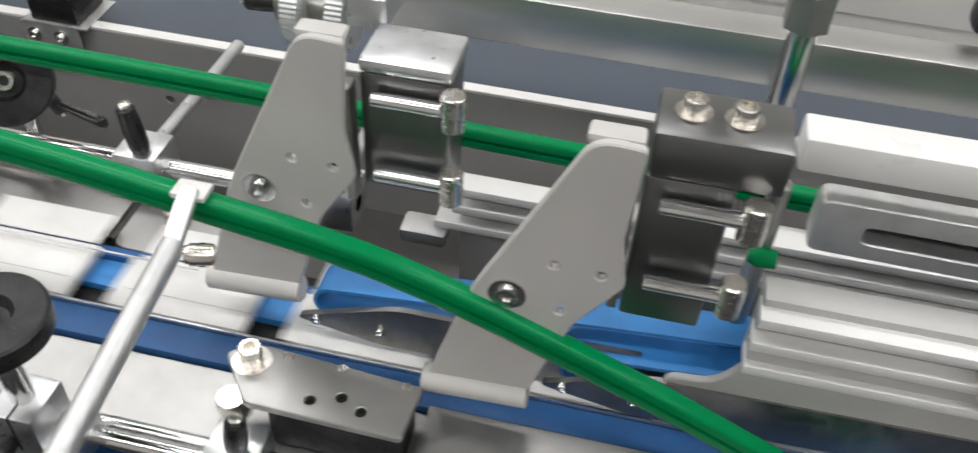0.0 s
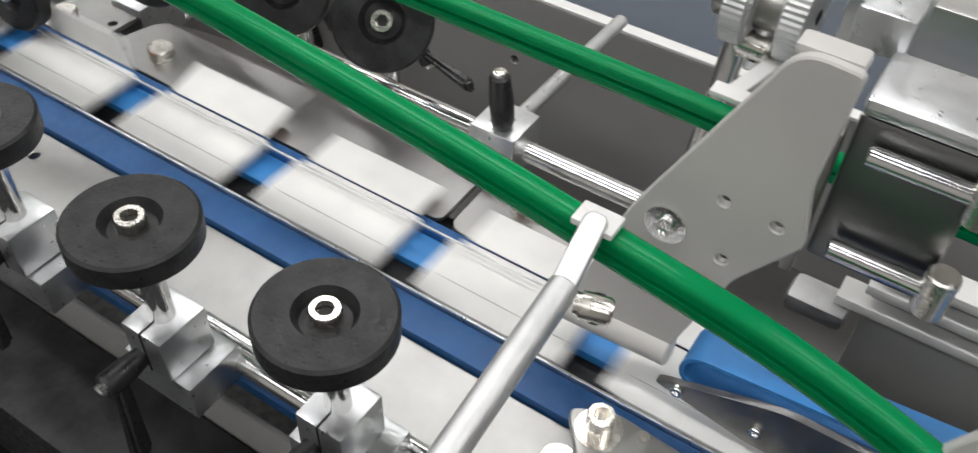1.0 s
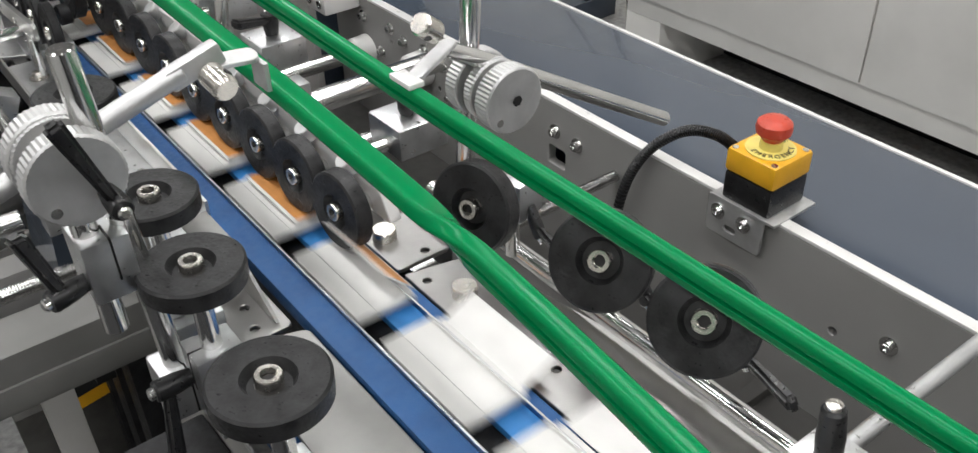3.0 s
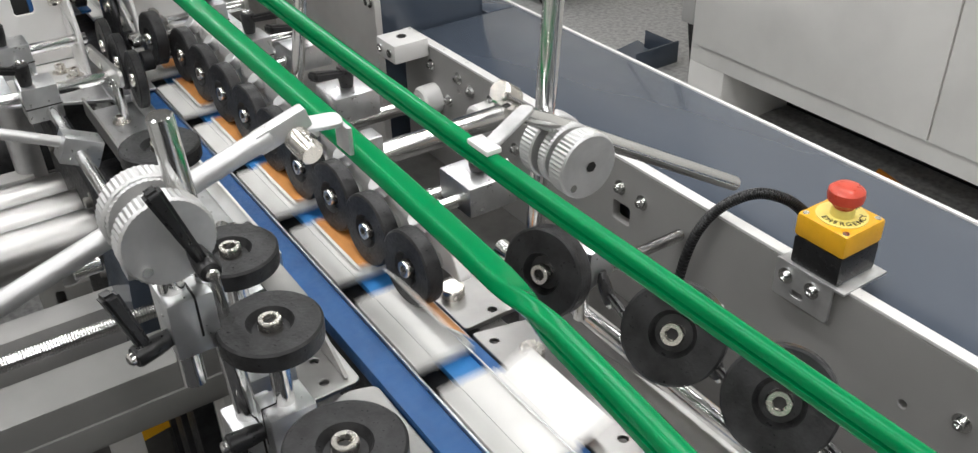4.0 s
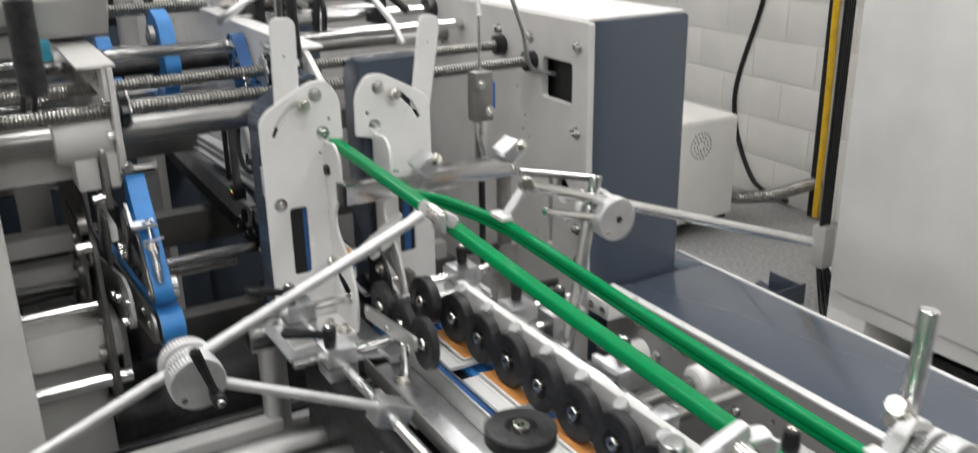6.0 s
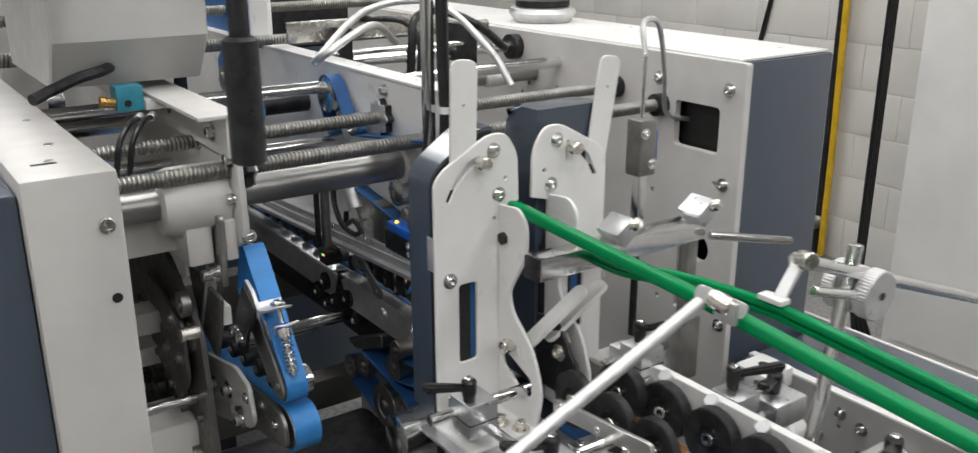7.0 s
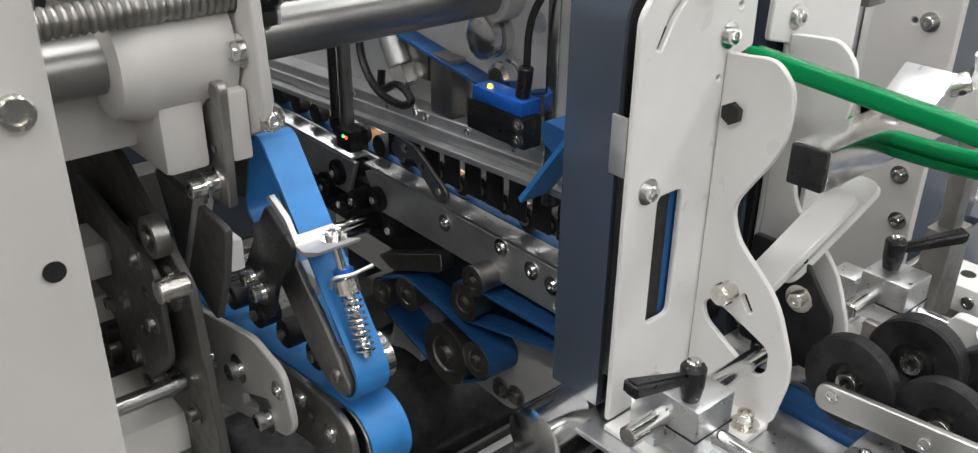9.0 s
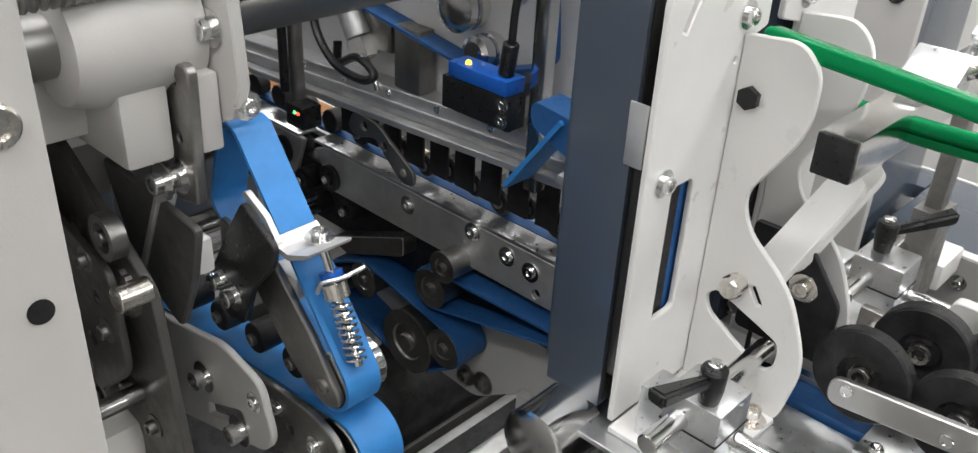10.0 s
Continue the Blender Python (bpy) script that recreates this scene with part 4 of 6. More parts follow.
def fold_plate(x, dy, dz, top=True):
    """A tall grey fold plate with a rolled foot, holes, a stand-off and its steel back block."""
    t = thing("fold_plate", (x, 0.4 + dy, 0.93 + dz), "white painted folding plate with a rolled foot and small holes", "folding plate", "folding plates")
    o = rounded([(0.351 + dy, 1.156 + dz), (0.355 + dy, 1.09 + dz), (0.349 + dy, 1.055 + dz), (0.376 + dy, 1.014 + dz), (0.400 + dy, 0.936 + dz), (0.470 + dy, 0.930 + dz), (0.441 + dy, 1.03 + dz), (0.395 + dy, 1.126 + dz), (0.380 + dy, 1.158 + dz)], [0.004, 0.004, 0.004, 0.006, 0.004, 0.004, 0.02, 0.03, 0.014], 5)
    hs = [circle(0.392 + dy, 1.063 + dz, 0.0032, 10), circle(0.364 + dy, 1.061 + dz, 0.0032, 10), circle(0.385 + dy, 1.025 + dz, 0.0032, 10)]
    part("plate", plate("x", x, 0.006, o, hs, bevel=0.001), M_OFFW_DIM, t)
    part("flange", box((x + 0.0055, 0.353 + dy, 1.1505 + dz), (x + 0.020, 0.384 + dy, 1.1575 + dz), 0.003), M_OFFW_DIM, t)
    part("foot_roll", rod((x + 0.003, 0.398 + dy, 0.933 + dz), (x + 0.003, 0.472 + dy, 0.929 + dz), 0.010), M_OFFW_DIM, t)
    part("tension_screw", cap_bolt((x, 0.418 + dy, 1.032 + dz), (-1, 0, 0), 0.007, 0.004), M_STEEL, t)
    part("back_block", box((x + 0.02, (0.300 if top else 0.292) + dy, (1.012 if top else 1.035) + dz), (x + 0.060, 0.350 + dy, 1.125 + dz), 0.003), M_DSTEEL, t, "dark polished back block")
    part("block_cap", box((x + 0.018, (0.276 if top else 0.290) + dy, 1.1255 + dz), (x + 0.064, 0.350 + dy, (1.156 if top else 1.135) + dz), 0.004), M_DSTEEL if top else M_ALU, t)
    for zz in (1.112, 1.052):
        part("guide_pin", rod((x + 0.012, 0.340 + dy, zz + dz), (x + 0.012, 0.286 + dy, zz + dz), 0.005), M_STEEL, t)
        part("pin_knob", lathe((x + 0.012, 0.288 + dy, zz - 0.012 + dz), (0, 0, 1), [(0, 0.008), (0.024, 0.008), (0.025, 0.007)], 18), M_NICKEL, t)
    for yy in (0.276, 0.249) if top else ():
        part("cap_screw", cap_bolt((x + 0.041, yy + 0.055 + dy, 1.1565 + dz), (0, 0, 1), 0.0062, 0.010), M_NICKEL, t)
    part("bracket", box((x + 0.0065, 0.352 + dy, 1.03 + dz), (x + 0.0199, 0.358 + dy, 1.12 + dz), 0.001), M_DULL, t)
    return t


fold_plate(0.482, 0.0, 0.0, False)
fold_plate(0.430, -0.182, 0.0)
t = thing("upper_beam", (0.72, 0.1, 1.05), "brushed steel beam along the machine above the belt", "beam")
part("beam", box((0.70, -0.55, 1.035), (0.735, 0.40, 1.078), 0.002), M_BRUSH, t)
part("beam_arm", box((0.545, 0.345, 1.128), (0.72, 0.372, 1.15), 0.002), M_ALU, t)
part("beam_post", rod((0.686, 0.07, 0.844), (0.686, 0.07, 1.115), 0.011), M_STEEL, t)
part("post_head", lathe((0.686, 0.07, 1.10), (0, 0, 1), [(0, 0.018), (0.03, 0.018), (0.032, 0.011), (0.02, 0.010)], 6), M_ZINC, t)
part("beam_post", rod((0.722, -0.4, 0.84), (0.722, -0.4, 1.04), 0.011), M_STEEL, t)
part("beam_handle", box((0.735, -0.30, 1.085), (0.765, -0.06, 1.108), 0.007), M_PLASTIC, t, "black plastic handle")
part("post_foot", box((0.67, -0.45, 0.82), (0.76, 0.09, 0.845), 0.003), M_ALU, t)
t = thing("adjuster_arm", (0.55, -0.05, 1.0), "pale aluminium arm with a long black slot", "arm")
part("arm", plate("x", 0.535, 0.02, rounded([(-0.40, 1.012), (0.052, 1.018), (0.052, 1.062), (-0.40, 1.060)], 0.008), [rounded([(-0.36, 1.027), (0.020, 1.031), (0.020, 1.045), (-0.36, 1.043)], 0.006)], bevel=0.001), M_ALUM, t)
part("slot_back", box((0.558, -0.37, 1.020), (0.562, 0.03, 1.052), 0), M_DARK, t)
part("top_bar", box((0.53, -0.45, 1.085), (0.56, 0.075, 1.11), 0.003), M_WHITE, t, "white painted bar")
part("green_tip", lathe((0.50, 0.075, 1.035), (0, 1, 0), [(0, 0.006), (0.012, 0.007), (0.018, 0.004)], 14), M_GREEN, t)
for yy in (0.085, -0.12, -0.3):
    part("stud", rod((0.51, yy, 0.90), (0.51, yy, 1.09), 0.007), M_ZINC, t)
t = thing("side_extrusion", (0.48, 0.0, 0.95), "grey painted side plate carrying ribbed white aluminium extrusions", "machine plate")
part("side_plate", plate("x", 0.462, 0.006, rounded([(-0.55, 0.80), (0.128, 0.885), (0.128, 0.946), (0.095, 0.948), (0.078, 0.975), (0.085, 1.0), (-0.55, 0.98)], [0, 0.004, 0.01, 0.012, 0.01, 0.006, 0]), bevel=0.001), M_GREYP, t)
for k, zz in enumerate((0.975, 0.998, 1.020)):
    part("rib", box((0.456, -0.5, zz - 0.004), (0.478, 0.082, zz + 0.004), 0.0012), M_WHITE, t)
part("backing", box((0.4685, -0.5, 0.965), (0.49, 0.08, 1.03), 0.001), M_GREYP, t)
part("rib_foot", box((0.4685, -0.5, 0.80), (0.476, -0.47, 0.966), 0.001), M_GREYP, t)
part("adjust_knob", lathe((0.466, -0.075, 0.995), (-0.5, 0, 0.85), [(0, 0.020), (0.03, 0.020), (0.033, 0.017)], 28), M_NICKEL, t)
part("adjust_rod", rod((0.468, -0.08, 0.975), (0.466, -0.40, 0.97), 0.011), M_STEEL, t)
for yy in (0.06, -0.13):
    part("square_nut", box((0.446, yy - 0.010, 0.866), (0.4615, yy + 0.010, 0.886), 0.002), M_NICKEL, t)
t = thing("side_extrusion", (0.62, 0.28, 0.90), "stepped white aluminium extrusion behind the fold plate", "machine plate")
for k, (zz, yy) in enumerate(((0.945, 0.312), (0.925, 0.315), (0.905, 0.33))):
    part("rib", box((0.610, -0.4, zz - 0.004), (0.632, yy, zz + 0.004), 0.0012), M_WHITE, t)
part("backing", box((0.622, -0.4, 0.80), (0.634, 0.31, 0.941), 0.001), M_GREYP, t)
part("lug", box((0.600, 0.318, 0.885), (0.628, 0.36, 0.900), 0.006), M_ALUM, t)
for x0, yy, lab in ((0.478, 0.385, "a"), (0.462, 0.195, "b")):
    t = thing("folding_belt", (x0, yy, 0.92), "blue folding belt running over a steel nose plate", "belt", "folding belts")
    part("belt", loop_belt([(yy - 0.01, 0.925, 0.012, 1), (yy - 0.34, 0.955, 0.012, 1)][::-1], x0 + 0.006, x0 + 0.034), M_BELTL, t)
    part("nose_plate", plate("x", x0 - 0.002, 0.005, rounded([(yy + 0.02, 0.912), (yy - 0.06, 0.940), (yy - 0.30, 0.945), (yy - 0.30, 0.905), (yy - 0.05, 0.898)], [0.012, 0.01, 0, 0, 0.01])), M_DULL, t)
    for q in (0.0, -0.05, -0.10):
        part("pin", cap_bolt((x0 - 0.002, yy + q, 0.915), (-1, 0, 0), 0.004, 0.004, washer=False), M_STEEL, t)
t = thing("sensor_block", (0.40, 0.36, 0.90), "zinc block with drilled holes and a screw on its corner", "block")
part("top_plate", plate("z", 0.925, 0.006, rounded([(0.378, 0.29), (0.422, 0.287), (0.430, 0.405), (0.418, 0.43), (0.380, 0.40)], [0.004, 0.004, 0.006, 0.008, 0.004]), [circle(0.393, 0.358, 0.004, 12), circle(0.400, 0.338, 0.004, 12), circle(0.392, 0.322, 0.004, 12)], bevel=0.0008), M_ZINC, t)
part("body", box((0.382, 0.292, 0.887), (0.420, 0.385, 0.9245), 0.002), M_DARK, t)
part("corner_screw", cap_bolt((0.414, 0.408, 0.931), (0, 0, 1), 0.008, 0.016), M_NICKEL, t)
for q in ((0.424, 0.385), (0.423, 0.345), (0.419, 0.298)):
    part("pin", lathe((*q, 0.931), (0, 0, 1), [(0, 0.004), (0.0012, 0.0036)], 12), M_NICKEL, t)
lever("clamp_lever", t, (0.360, 0.40, 0.905), (0, 0, 1), (0.05, -0.1, 1), 0.03, 0.008)
part("clamp_block", box((0.342, 0.382, 0.887), (0.380, 0.420, 0.908), 0.002), M_ALU, t)
t = thing("edge_guide", (0.42, 0.22, 0.88), "brown grey steel edge guide beside the belt", "guide")
part("plate", box((0.376, 0.02, 0.888), (0.431, 0.285, 0.900), 0.002), M_ZINC, t)

# ---- operator side below the wheels ----
t = thing("spindle_beam", (0.2, 1.2, 0.75), "pale grey painted cross beam with a threaded spindle above it", "beam")
part("beam", box((-0.5, 1.16, 0.765), (0.43, 1.22, 0.832), 0.004), M_MIDP, t)
part("beam_face", box((-0.5, 1.1560, 0.772), (0.43, 1.1598, 0.80), 0.001), M_MIDP, t)
part("spindle", screw((-0.45, 1.295, 0.802), (0.38, 1.295, 0.802), 0.009), M_STEEL, t)
part("spindle_nut", lathe((0.33, 1.295, 0.802), (1, 0, 0), [(0, 0.016), (0.03, 0.016), (0.032, 0.012)], 20), M_STEEL, t)
part("beam_leg", box((-0.48, 1.165, 0), (-0.40, 1.215, 0.766), 0.003), M_GREYP, t)
part("beam_leg", box((0.35, 1.165, 0), (0.42, 1.215, 0.766), 0.003), M_GREYP, t)
for yy, zz, r in ((1.50, 0.80, 0.030), (1.62, 0.765, 0.032), (1.74, 0.74, 0.028)):
    t = thing("cross_shaft", (0.0, yy, zz), "thick polished steel cross shaft", "shaft", "cross shafts")
    part("shaft", rod((-0.6, yy, zz), (0.40, yy, zz), r, 32), M_SHAFT, t)
    part("bearing", box((0.355, yy - 0.04, zz - 0.045), (0.412, yy + 0.04, zz + 0.045), 0.004), M_DARK, t)
    part("support", box((-0.62, yy - 0.03, 0), (-0.56, yy + 0.03, zz + 0.05), 0.003), M_GREYP, t)
    part("support", box((0.37, yy - 0.03, 0), (0.40, yy + 0.03, zz - 0.046), 0.003), M_DARK, t)
t = thing("cross_channel", (0.0, 1.42, 0.70), "long pale grey steel channel under the shafts", "beam")
part("channel", box((-0.6, 1.385, 0.70), (0.36, 1.425, 0.765), 0.002), M_FRAMEP, t)
part("channel", box((-0.6, 1.855, 0.665), (0.30, 1.89, 0.72), 0.002), M_GREYP, t)
for fy in (1.39, 1.86):
    part("leg", box((-0.58, fy, 0), (-0.53, fy + 0.03, 0.70), 0.002), M_GREYP, t)
    part("leg", box((0.25, fy, 0), (0.29, fy + 0.025, 0.70), 0.002), M_GREYP, t)
t = thing("drive_cover", (0.36, 1.45, 0.80), "dark slate cover plate below the wheel channel", "machine plate")
part("plate", plate("y", 1.32, 0.12, rounded([(0.300, 0.66), (0.42, 0.66), (0.42, 0.862), (0.318, 0.862)], 0.006)), M_SLATE, t)
part("boss", rod((0.27, 1.38, 0.83), (0.301, 1.38, 0.83), 0.012), M_STEEL, t)
t = thing("dark_housing", (0.30, 1.56, 0.70), "dark iron bearing housing beside the shafts", "machine plate")
part("plate", box((0.325, 1.46, 0.50), (0.352, 1.80, 0.86), 0.003), M_DARK, t)
for q in ((1.50, 0.84), (1.56, 0.70), (1.70, 0.83), (1.77, 0.68)):
    part("bolt", cap_bolt((0.325, *q), (-1, 0, 0), 0.007, 0.009), M_DULL, t)
t = thing("floor_tag", (0.34, 1.75, 0.26), "yellow tag with unreadable black print on a dark iron bar", "tag")
part("card", box((-0.045, -0.002, -0.03), (0.045, 0.002, 0.03), 0.001, turn=Matrix.Translation((0.33, 1.735, 0.275)) @ pose(0, 0, 0, -35, 0, 10)), M_YELLOW, t)
part("print_bar", box((-0.03, -0.0032, -0.010), (0.03, -0.0024, 0.008), 0, turn=Matrix.Translation((0.33, 1.735, 0.275)) @ pose(0, 0, 0, -35, 0, 10)), M_INK_SHADE, t)
part("bar", box((0.22, 1.75, 0.0), (0.44, 1.80, 0.255), 0.004), M_IRON, t)
t = thing("side_roller", (0.375, 1.11, 0.95), "small grooved steel roller on a rod", "roller")
part("roller", lathe((0.36, 1.115, 0.965), (0.9, 0.3, 0), [(0, 0.018), (0.004, 0.022), (0.008, 0.018), (0.016, 0.018), (0.02, 0.022), (0.024, 0.018), (0.03, 0.016)], 28), M_STEEL, t)
part("tip", rod((0.386, 1.124, 0.965), (0.402, 1.129, 0.965), 0.010), M_PLASTIC, t)
part("stem", rod((0.372, 1.119, 0.88), (0.372, 1.119, 0.95), 0.006), M_STEEL, t)
t = thing("bent_angle", (0.40, 1.04, 0.88), "bent zinc angle plate on the deck", "bracket")
part("web", plate("x", 0.416, 0.003, rounded([(0.99, 0.881), (1.12, 0.881), (1.12, 0.925), (1.06, 0.925)], 0.004)), M_ZINC, t)
part("top", box((0.392, 1.058, 0.9255), (0.419, 1.12, 0.9285), 0.001), M_ZINC, t)

# ---- wheel channel and slides near the folding heads ----
t = thing("wheel_channel", (0.405, 1.42, 0.88), "bright folded steel channel beside the belt", "channel")
part("floor_sheet", box((0.372, 1.15, 0.880), (0.432, 1.66, 0.884), 0.001), M_ALU, t)
part("wall_sheet", box((0.4285, 1.15, 0.8845), (0.432, 1.66, 0.918), 0.001), M_BRUSH, t)
part("lip", box((0.368, 1.15, 0.880), (0.3715, 1.66, 0.905), 0.001), M_BRUSH, t)
bolts(t, [(0.40, 1.60, 0.8845), (0.398, 1.36, 0.8845)], (0, 0, 1), 0.007, 0.009, M_NICKEL)
for k, yy in enumerate((1.5775, 1.6475, 1.7175)):
    roller_wheel("pressure_wheel", (0.418, yy, 0.946), (-1, 0.05, 0.04), 0.0368, 0.012, group="inner wheels", label="black wheel with a deep rim on a flat steel arm")
t = thing("wheel_bar", (0.403, 1.64, 0.94), "flat bright steel arm carrying three wheels", "bar")
part("arm", plate("x", 0.402, 0.006, rounded([(1.56, 0.944), (1.731, 0.927), (1.731, 0.950), (1.56, 0.967)], 0.011), bevel=0.001), M_BRUSH, t)
for yy in (1.5775, 1.6475, 1.7175):
    part("pin", cap_bolt((0.402, yy, 0.944), (-1, 0, 0), 0.005, 0.002, washer=False), M_STEEL, t)
part("stay", rod((0.405, 1.60, 0.8845), (0.405, 1.60, 0.945), 0.006), M_STEEL, t)
t = thing("belt_cover", (0.43, 1.68, 0.89), "bright machined cover plate across the blue belt", "plate")
part("plate", box((0.404, 1.648, 0.8950), (0.4625, 1.703, 0.8985), 0.001), M_ALU, t)
part("screw", cap_bolt((0.416, 1.69, 0.8985), (0, 0, 1), 0.0055, 0.003, washer=False), M_STEEL, t)
part("stay", box((0.406, 1.65, 0.8862), (0.428, 1.70, 0.8949), 0.001), M_ALU, t)
t = thing("guide_cheek", (0.46, 1.79, 0.89), "dark steel cheek plate with a nickel screw beside the belt", "plate")
part("cheek", plate("x", 0.455, 0.005, rounded([(1.755, 0.915), (1.835, 0.915), (1.835, 1.015), (1.79, 1.015), (1.755, 0.97)], 0.006), bevel=0.001), M_DARK, t)
part("screw", cap_bolt((0.455, 1.785, 0.975), (-1, 0, 0), 0.007, 0.007), M_NICKEL, t)
part("stem", rod((0.4575, 1.82, 0.894), (0.4575, 1.82, 0.92), 0.002), M_DARK, t)
for k in range(5):
    yy = 1.70 + 0.045 * k
    t = thing("guide_roller", (0.47, yy, 0.92), "small steel roller above the belt", "roller", "small rollers")
    part("roller", lathe((0.462, yy, 0.918 + 0.012 * (k % 2)), (1, 0, 0), [(0, 0.011), (0.002, 0.014), (0.016, 0.014), (0.018, 0.011)], 20), M_STEEL if k % 2 else M_DARK, t)
    part("pin", rod((0.480, yy, 0.918 + 0.012 * (k % 2)), (0.520, yy, 0.918 + 0.012 * (k % 2)), 0.005), M_STEEL, t)
    part("holder", box((0.5205, yy - 0.015, 0.887), (0.530, yy + 0.015, 0.94), 0.002), M_DULL, t)


def slide_rods(side, label):
    """Cross rods and a long rod in split blocks with black levers, near or far of the belt."""
    x = 0.323 if side < 0 else 0.597
    t = thing("slide_rods", (x, 1.6, 0.93), label, "slide", "slides")
    part("long_rod", rod((x, 1.28, 0.922), (x, 1.815, 0.922), 0.0075), M_STEEL, t)
    for yy in ((1.628, 1.787) if side < 0 else (1.612, 1.778)):
        xs = (x - 0.066, x + 0.092) if side < 0 else (x - 0.07, x + 0.09)
        part("cross_rod", rod((xs[0], yy, 0.938), (xs[1], yy, 0.938), 0.0078), M_STEEL, t)
        b = part("split_block", box((x - 0.028, yy - 0.030, 0.912), (x + 0.014, yy + 0.014, 0.957), 0.0025), M_ALU, t)
        part("slit", box((x - 0.0285, yy - 0.0305, 0.9305), (x + 0.0145, yy + 0.0145, 0.9320), 0), M_INK_SHADE, b)
        lever("clamp_lever", t, (x - (0.018 if side < 0 else 0.004), yy - (0.014 if side < 0 else 0), 0.957), (0, 0, 1), (-0.98, 0.1, 0.08) if side < 0 else (0.8, -0.6, 0.05), 0.062, 0.009)
    part("end_stand", box((x - 0.014, 1.272, 0.862), (x + 0.014, 1.300, 0.936), 0.002), M_ALU, t)
    part("end_stand", box((x - 0.014, 1.802, 0.886), (x + 0.014, 1.828, 0.936), 0.002), M_ALU, t)
    return t


slide_rods(-1, "bright slide rods in split clamp blocks with black levers, operator side")
slide_rods(1, "bright slide rods in split clamp blocks with black levers, frame side")
deck("head_base", rounded([(0.285, 1.74), (0.430, 1.665), (0.430, 1.90), (0.285, 1.90)], 0.006), 0.886, "white machined base plate under the folding head", material=M_ALU)
deck("head_base", rounded([(0.535, 1.665), (0.66, 1.70), (0.66, 1.90), (0.535, 1.90)], 0.006), 0.886, "white machined base plate under the far folding head", material=M_ALU)


# ---- folding heads ----
def head(s, label):
    """A folding head: front plate with window and arc slot, side wing, finger and slate cover. s: -1 near, +1 far."""
    fx = (lambda v: v) if s < 0 else (lambda v: 0.884 - v)
    t = thing("folding_unit", (fx(0.36), 1.85, 0.886), label, "folding unit", "folding units")
    o = [(0.305, 0.892), (0.404, 0.892), (0.404, 1.165), (0.432, 1.172), (0.430, 1.235), (0.412, 1.263), (0.385, 1.264), (0.318, 1.228), (0.305, 1.212)]
    arc = [(0.322, 1.188), (0.327, 1.186), (0.338, 1.206), (0.354, 1.222), (0.374, 1.232), (0.373, 1.240), (0.352, 1.231), (0.335, 1.215)]
    hs = [slot(0.353, 1.022, 0.027, 0.108, 0.005), arc, circle(0.411, 1.205, 0.003, 10), circle(0.394, 1.155, 0.0022, 8)]
    o2, h2 = [(fx(u), v) for u, v in o], [[(fx(u), v) for u, v in h] for h in hs]
    part("front_plate", plate("y", 1.845, 0.005, rounded(o2, [0, 0, 0.003, 0.003, 0.014, 0.014, 0.014, 0.01, 0.008], 5), h2, bevel=0.001), M_WHITE, t)
    w = [(1.8445, 1.173), (1.803, 1.177), (1.786, 1.160), (1.786, 1.118), (1.822, 1.060), (1.814, 1.035), (1.772, 1.000), (1.750, 0.945), (1.762, 0.887), (1.8445, 0.887)]
    cam_slot = [(1.829, 0.977), (1.837, 0.968), (1.832, 0.955), (1.800, 0.936), (1.780, 0.927), (1.772, 0.936), (1.773, 0.955), (1.790, 0.962)]
    part("wing", plate("x", fx(0.402) - 0.0025, 0.005, rounded(w, [0, 0.014, 0.012, 0.02, 0.015, 0.015, 0.02, 0.02, 0.012, 0], 5), [rounded(cam_slot, 0.006), rounded([(1.800, 0.994), (1.803, 0.990), (1.795, 0.978), (1.791, 0.980)], 0.002)], bevel=0.001), M_WHITE, t)
    part("foot", box((min(fx(0.30), fx(0.4)), 1.762, 0.8865), (max(fx(0.30), fx(0.4)), 1.8445, 0.8915), 0.001), M_WHITE, t)
    bolts(t, [(fx(0.385), 1.774, 0.8915), (fx(0.372), 1.80, 0.8915)], (0, 0, 1), 0.007, 0.012, M_NICKEL)
    bolts(t, [(fx(0.326), 1.845, 1.085), (fx(0.400), 1.845, 1.185), (fx(0.392), 1.845, 1.243)], (0, -1, 0), 0.006, 0.007)
    knob(t, (fx(0.370), 1.845, 1.232), (0, -1, 0), 0.0085, 0.020)
    if s < 0:
        knob(t, (fx(0.400), 1.812, 0.992), (-1, 0, 0), 0.0085, 0.018)
        part("nut", lathe((fx(0.3995), 1.832, 1.131), (-1, 0, 0), [(0, 0.0085), (0.005, 0.0085), (0.005, 0.005)], 6), M_INK_SHADE, t)
    fo = [(0.332, 1.20), (0.370, 1.20), (0.374, 1.355), (0.336, 1.358)] if s < 0 else [(0.548, 1.20), (0.582, 1.20), (0.606, 1.340), (0.570, 1.346)]
    part("finger", plate("y", 1.851, 0.004, rounded(fo, [0, 0, 0.015, 0.015], 6), [circle((fo[2][0] + fo[3][0]) / 2 - (0.006 if s > 0 else 0.002), 1.302, 0.002, 8)], bevel=0.0008), M_WHITE, t)
    x0, x1 = (0.303, 0.400) if s < 0 else (0.470, 0.580)
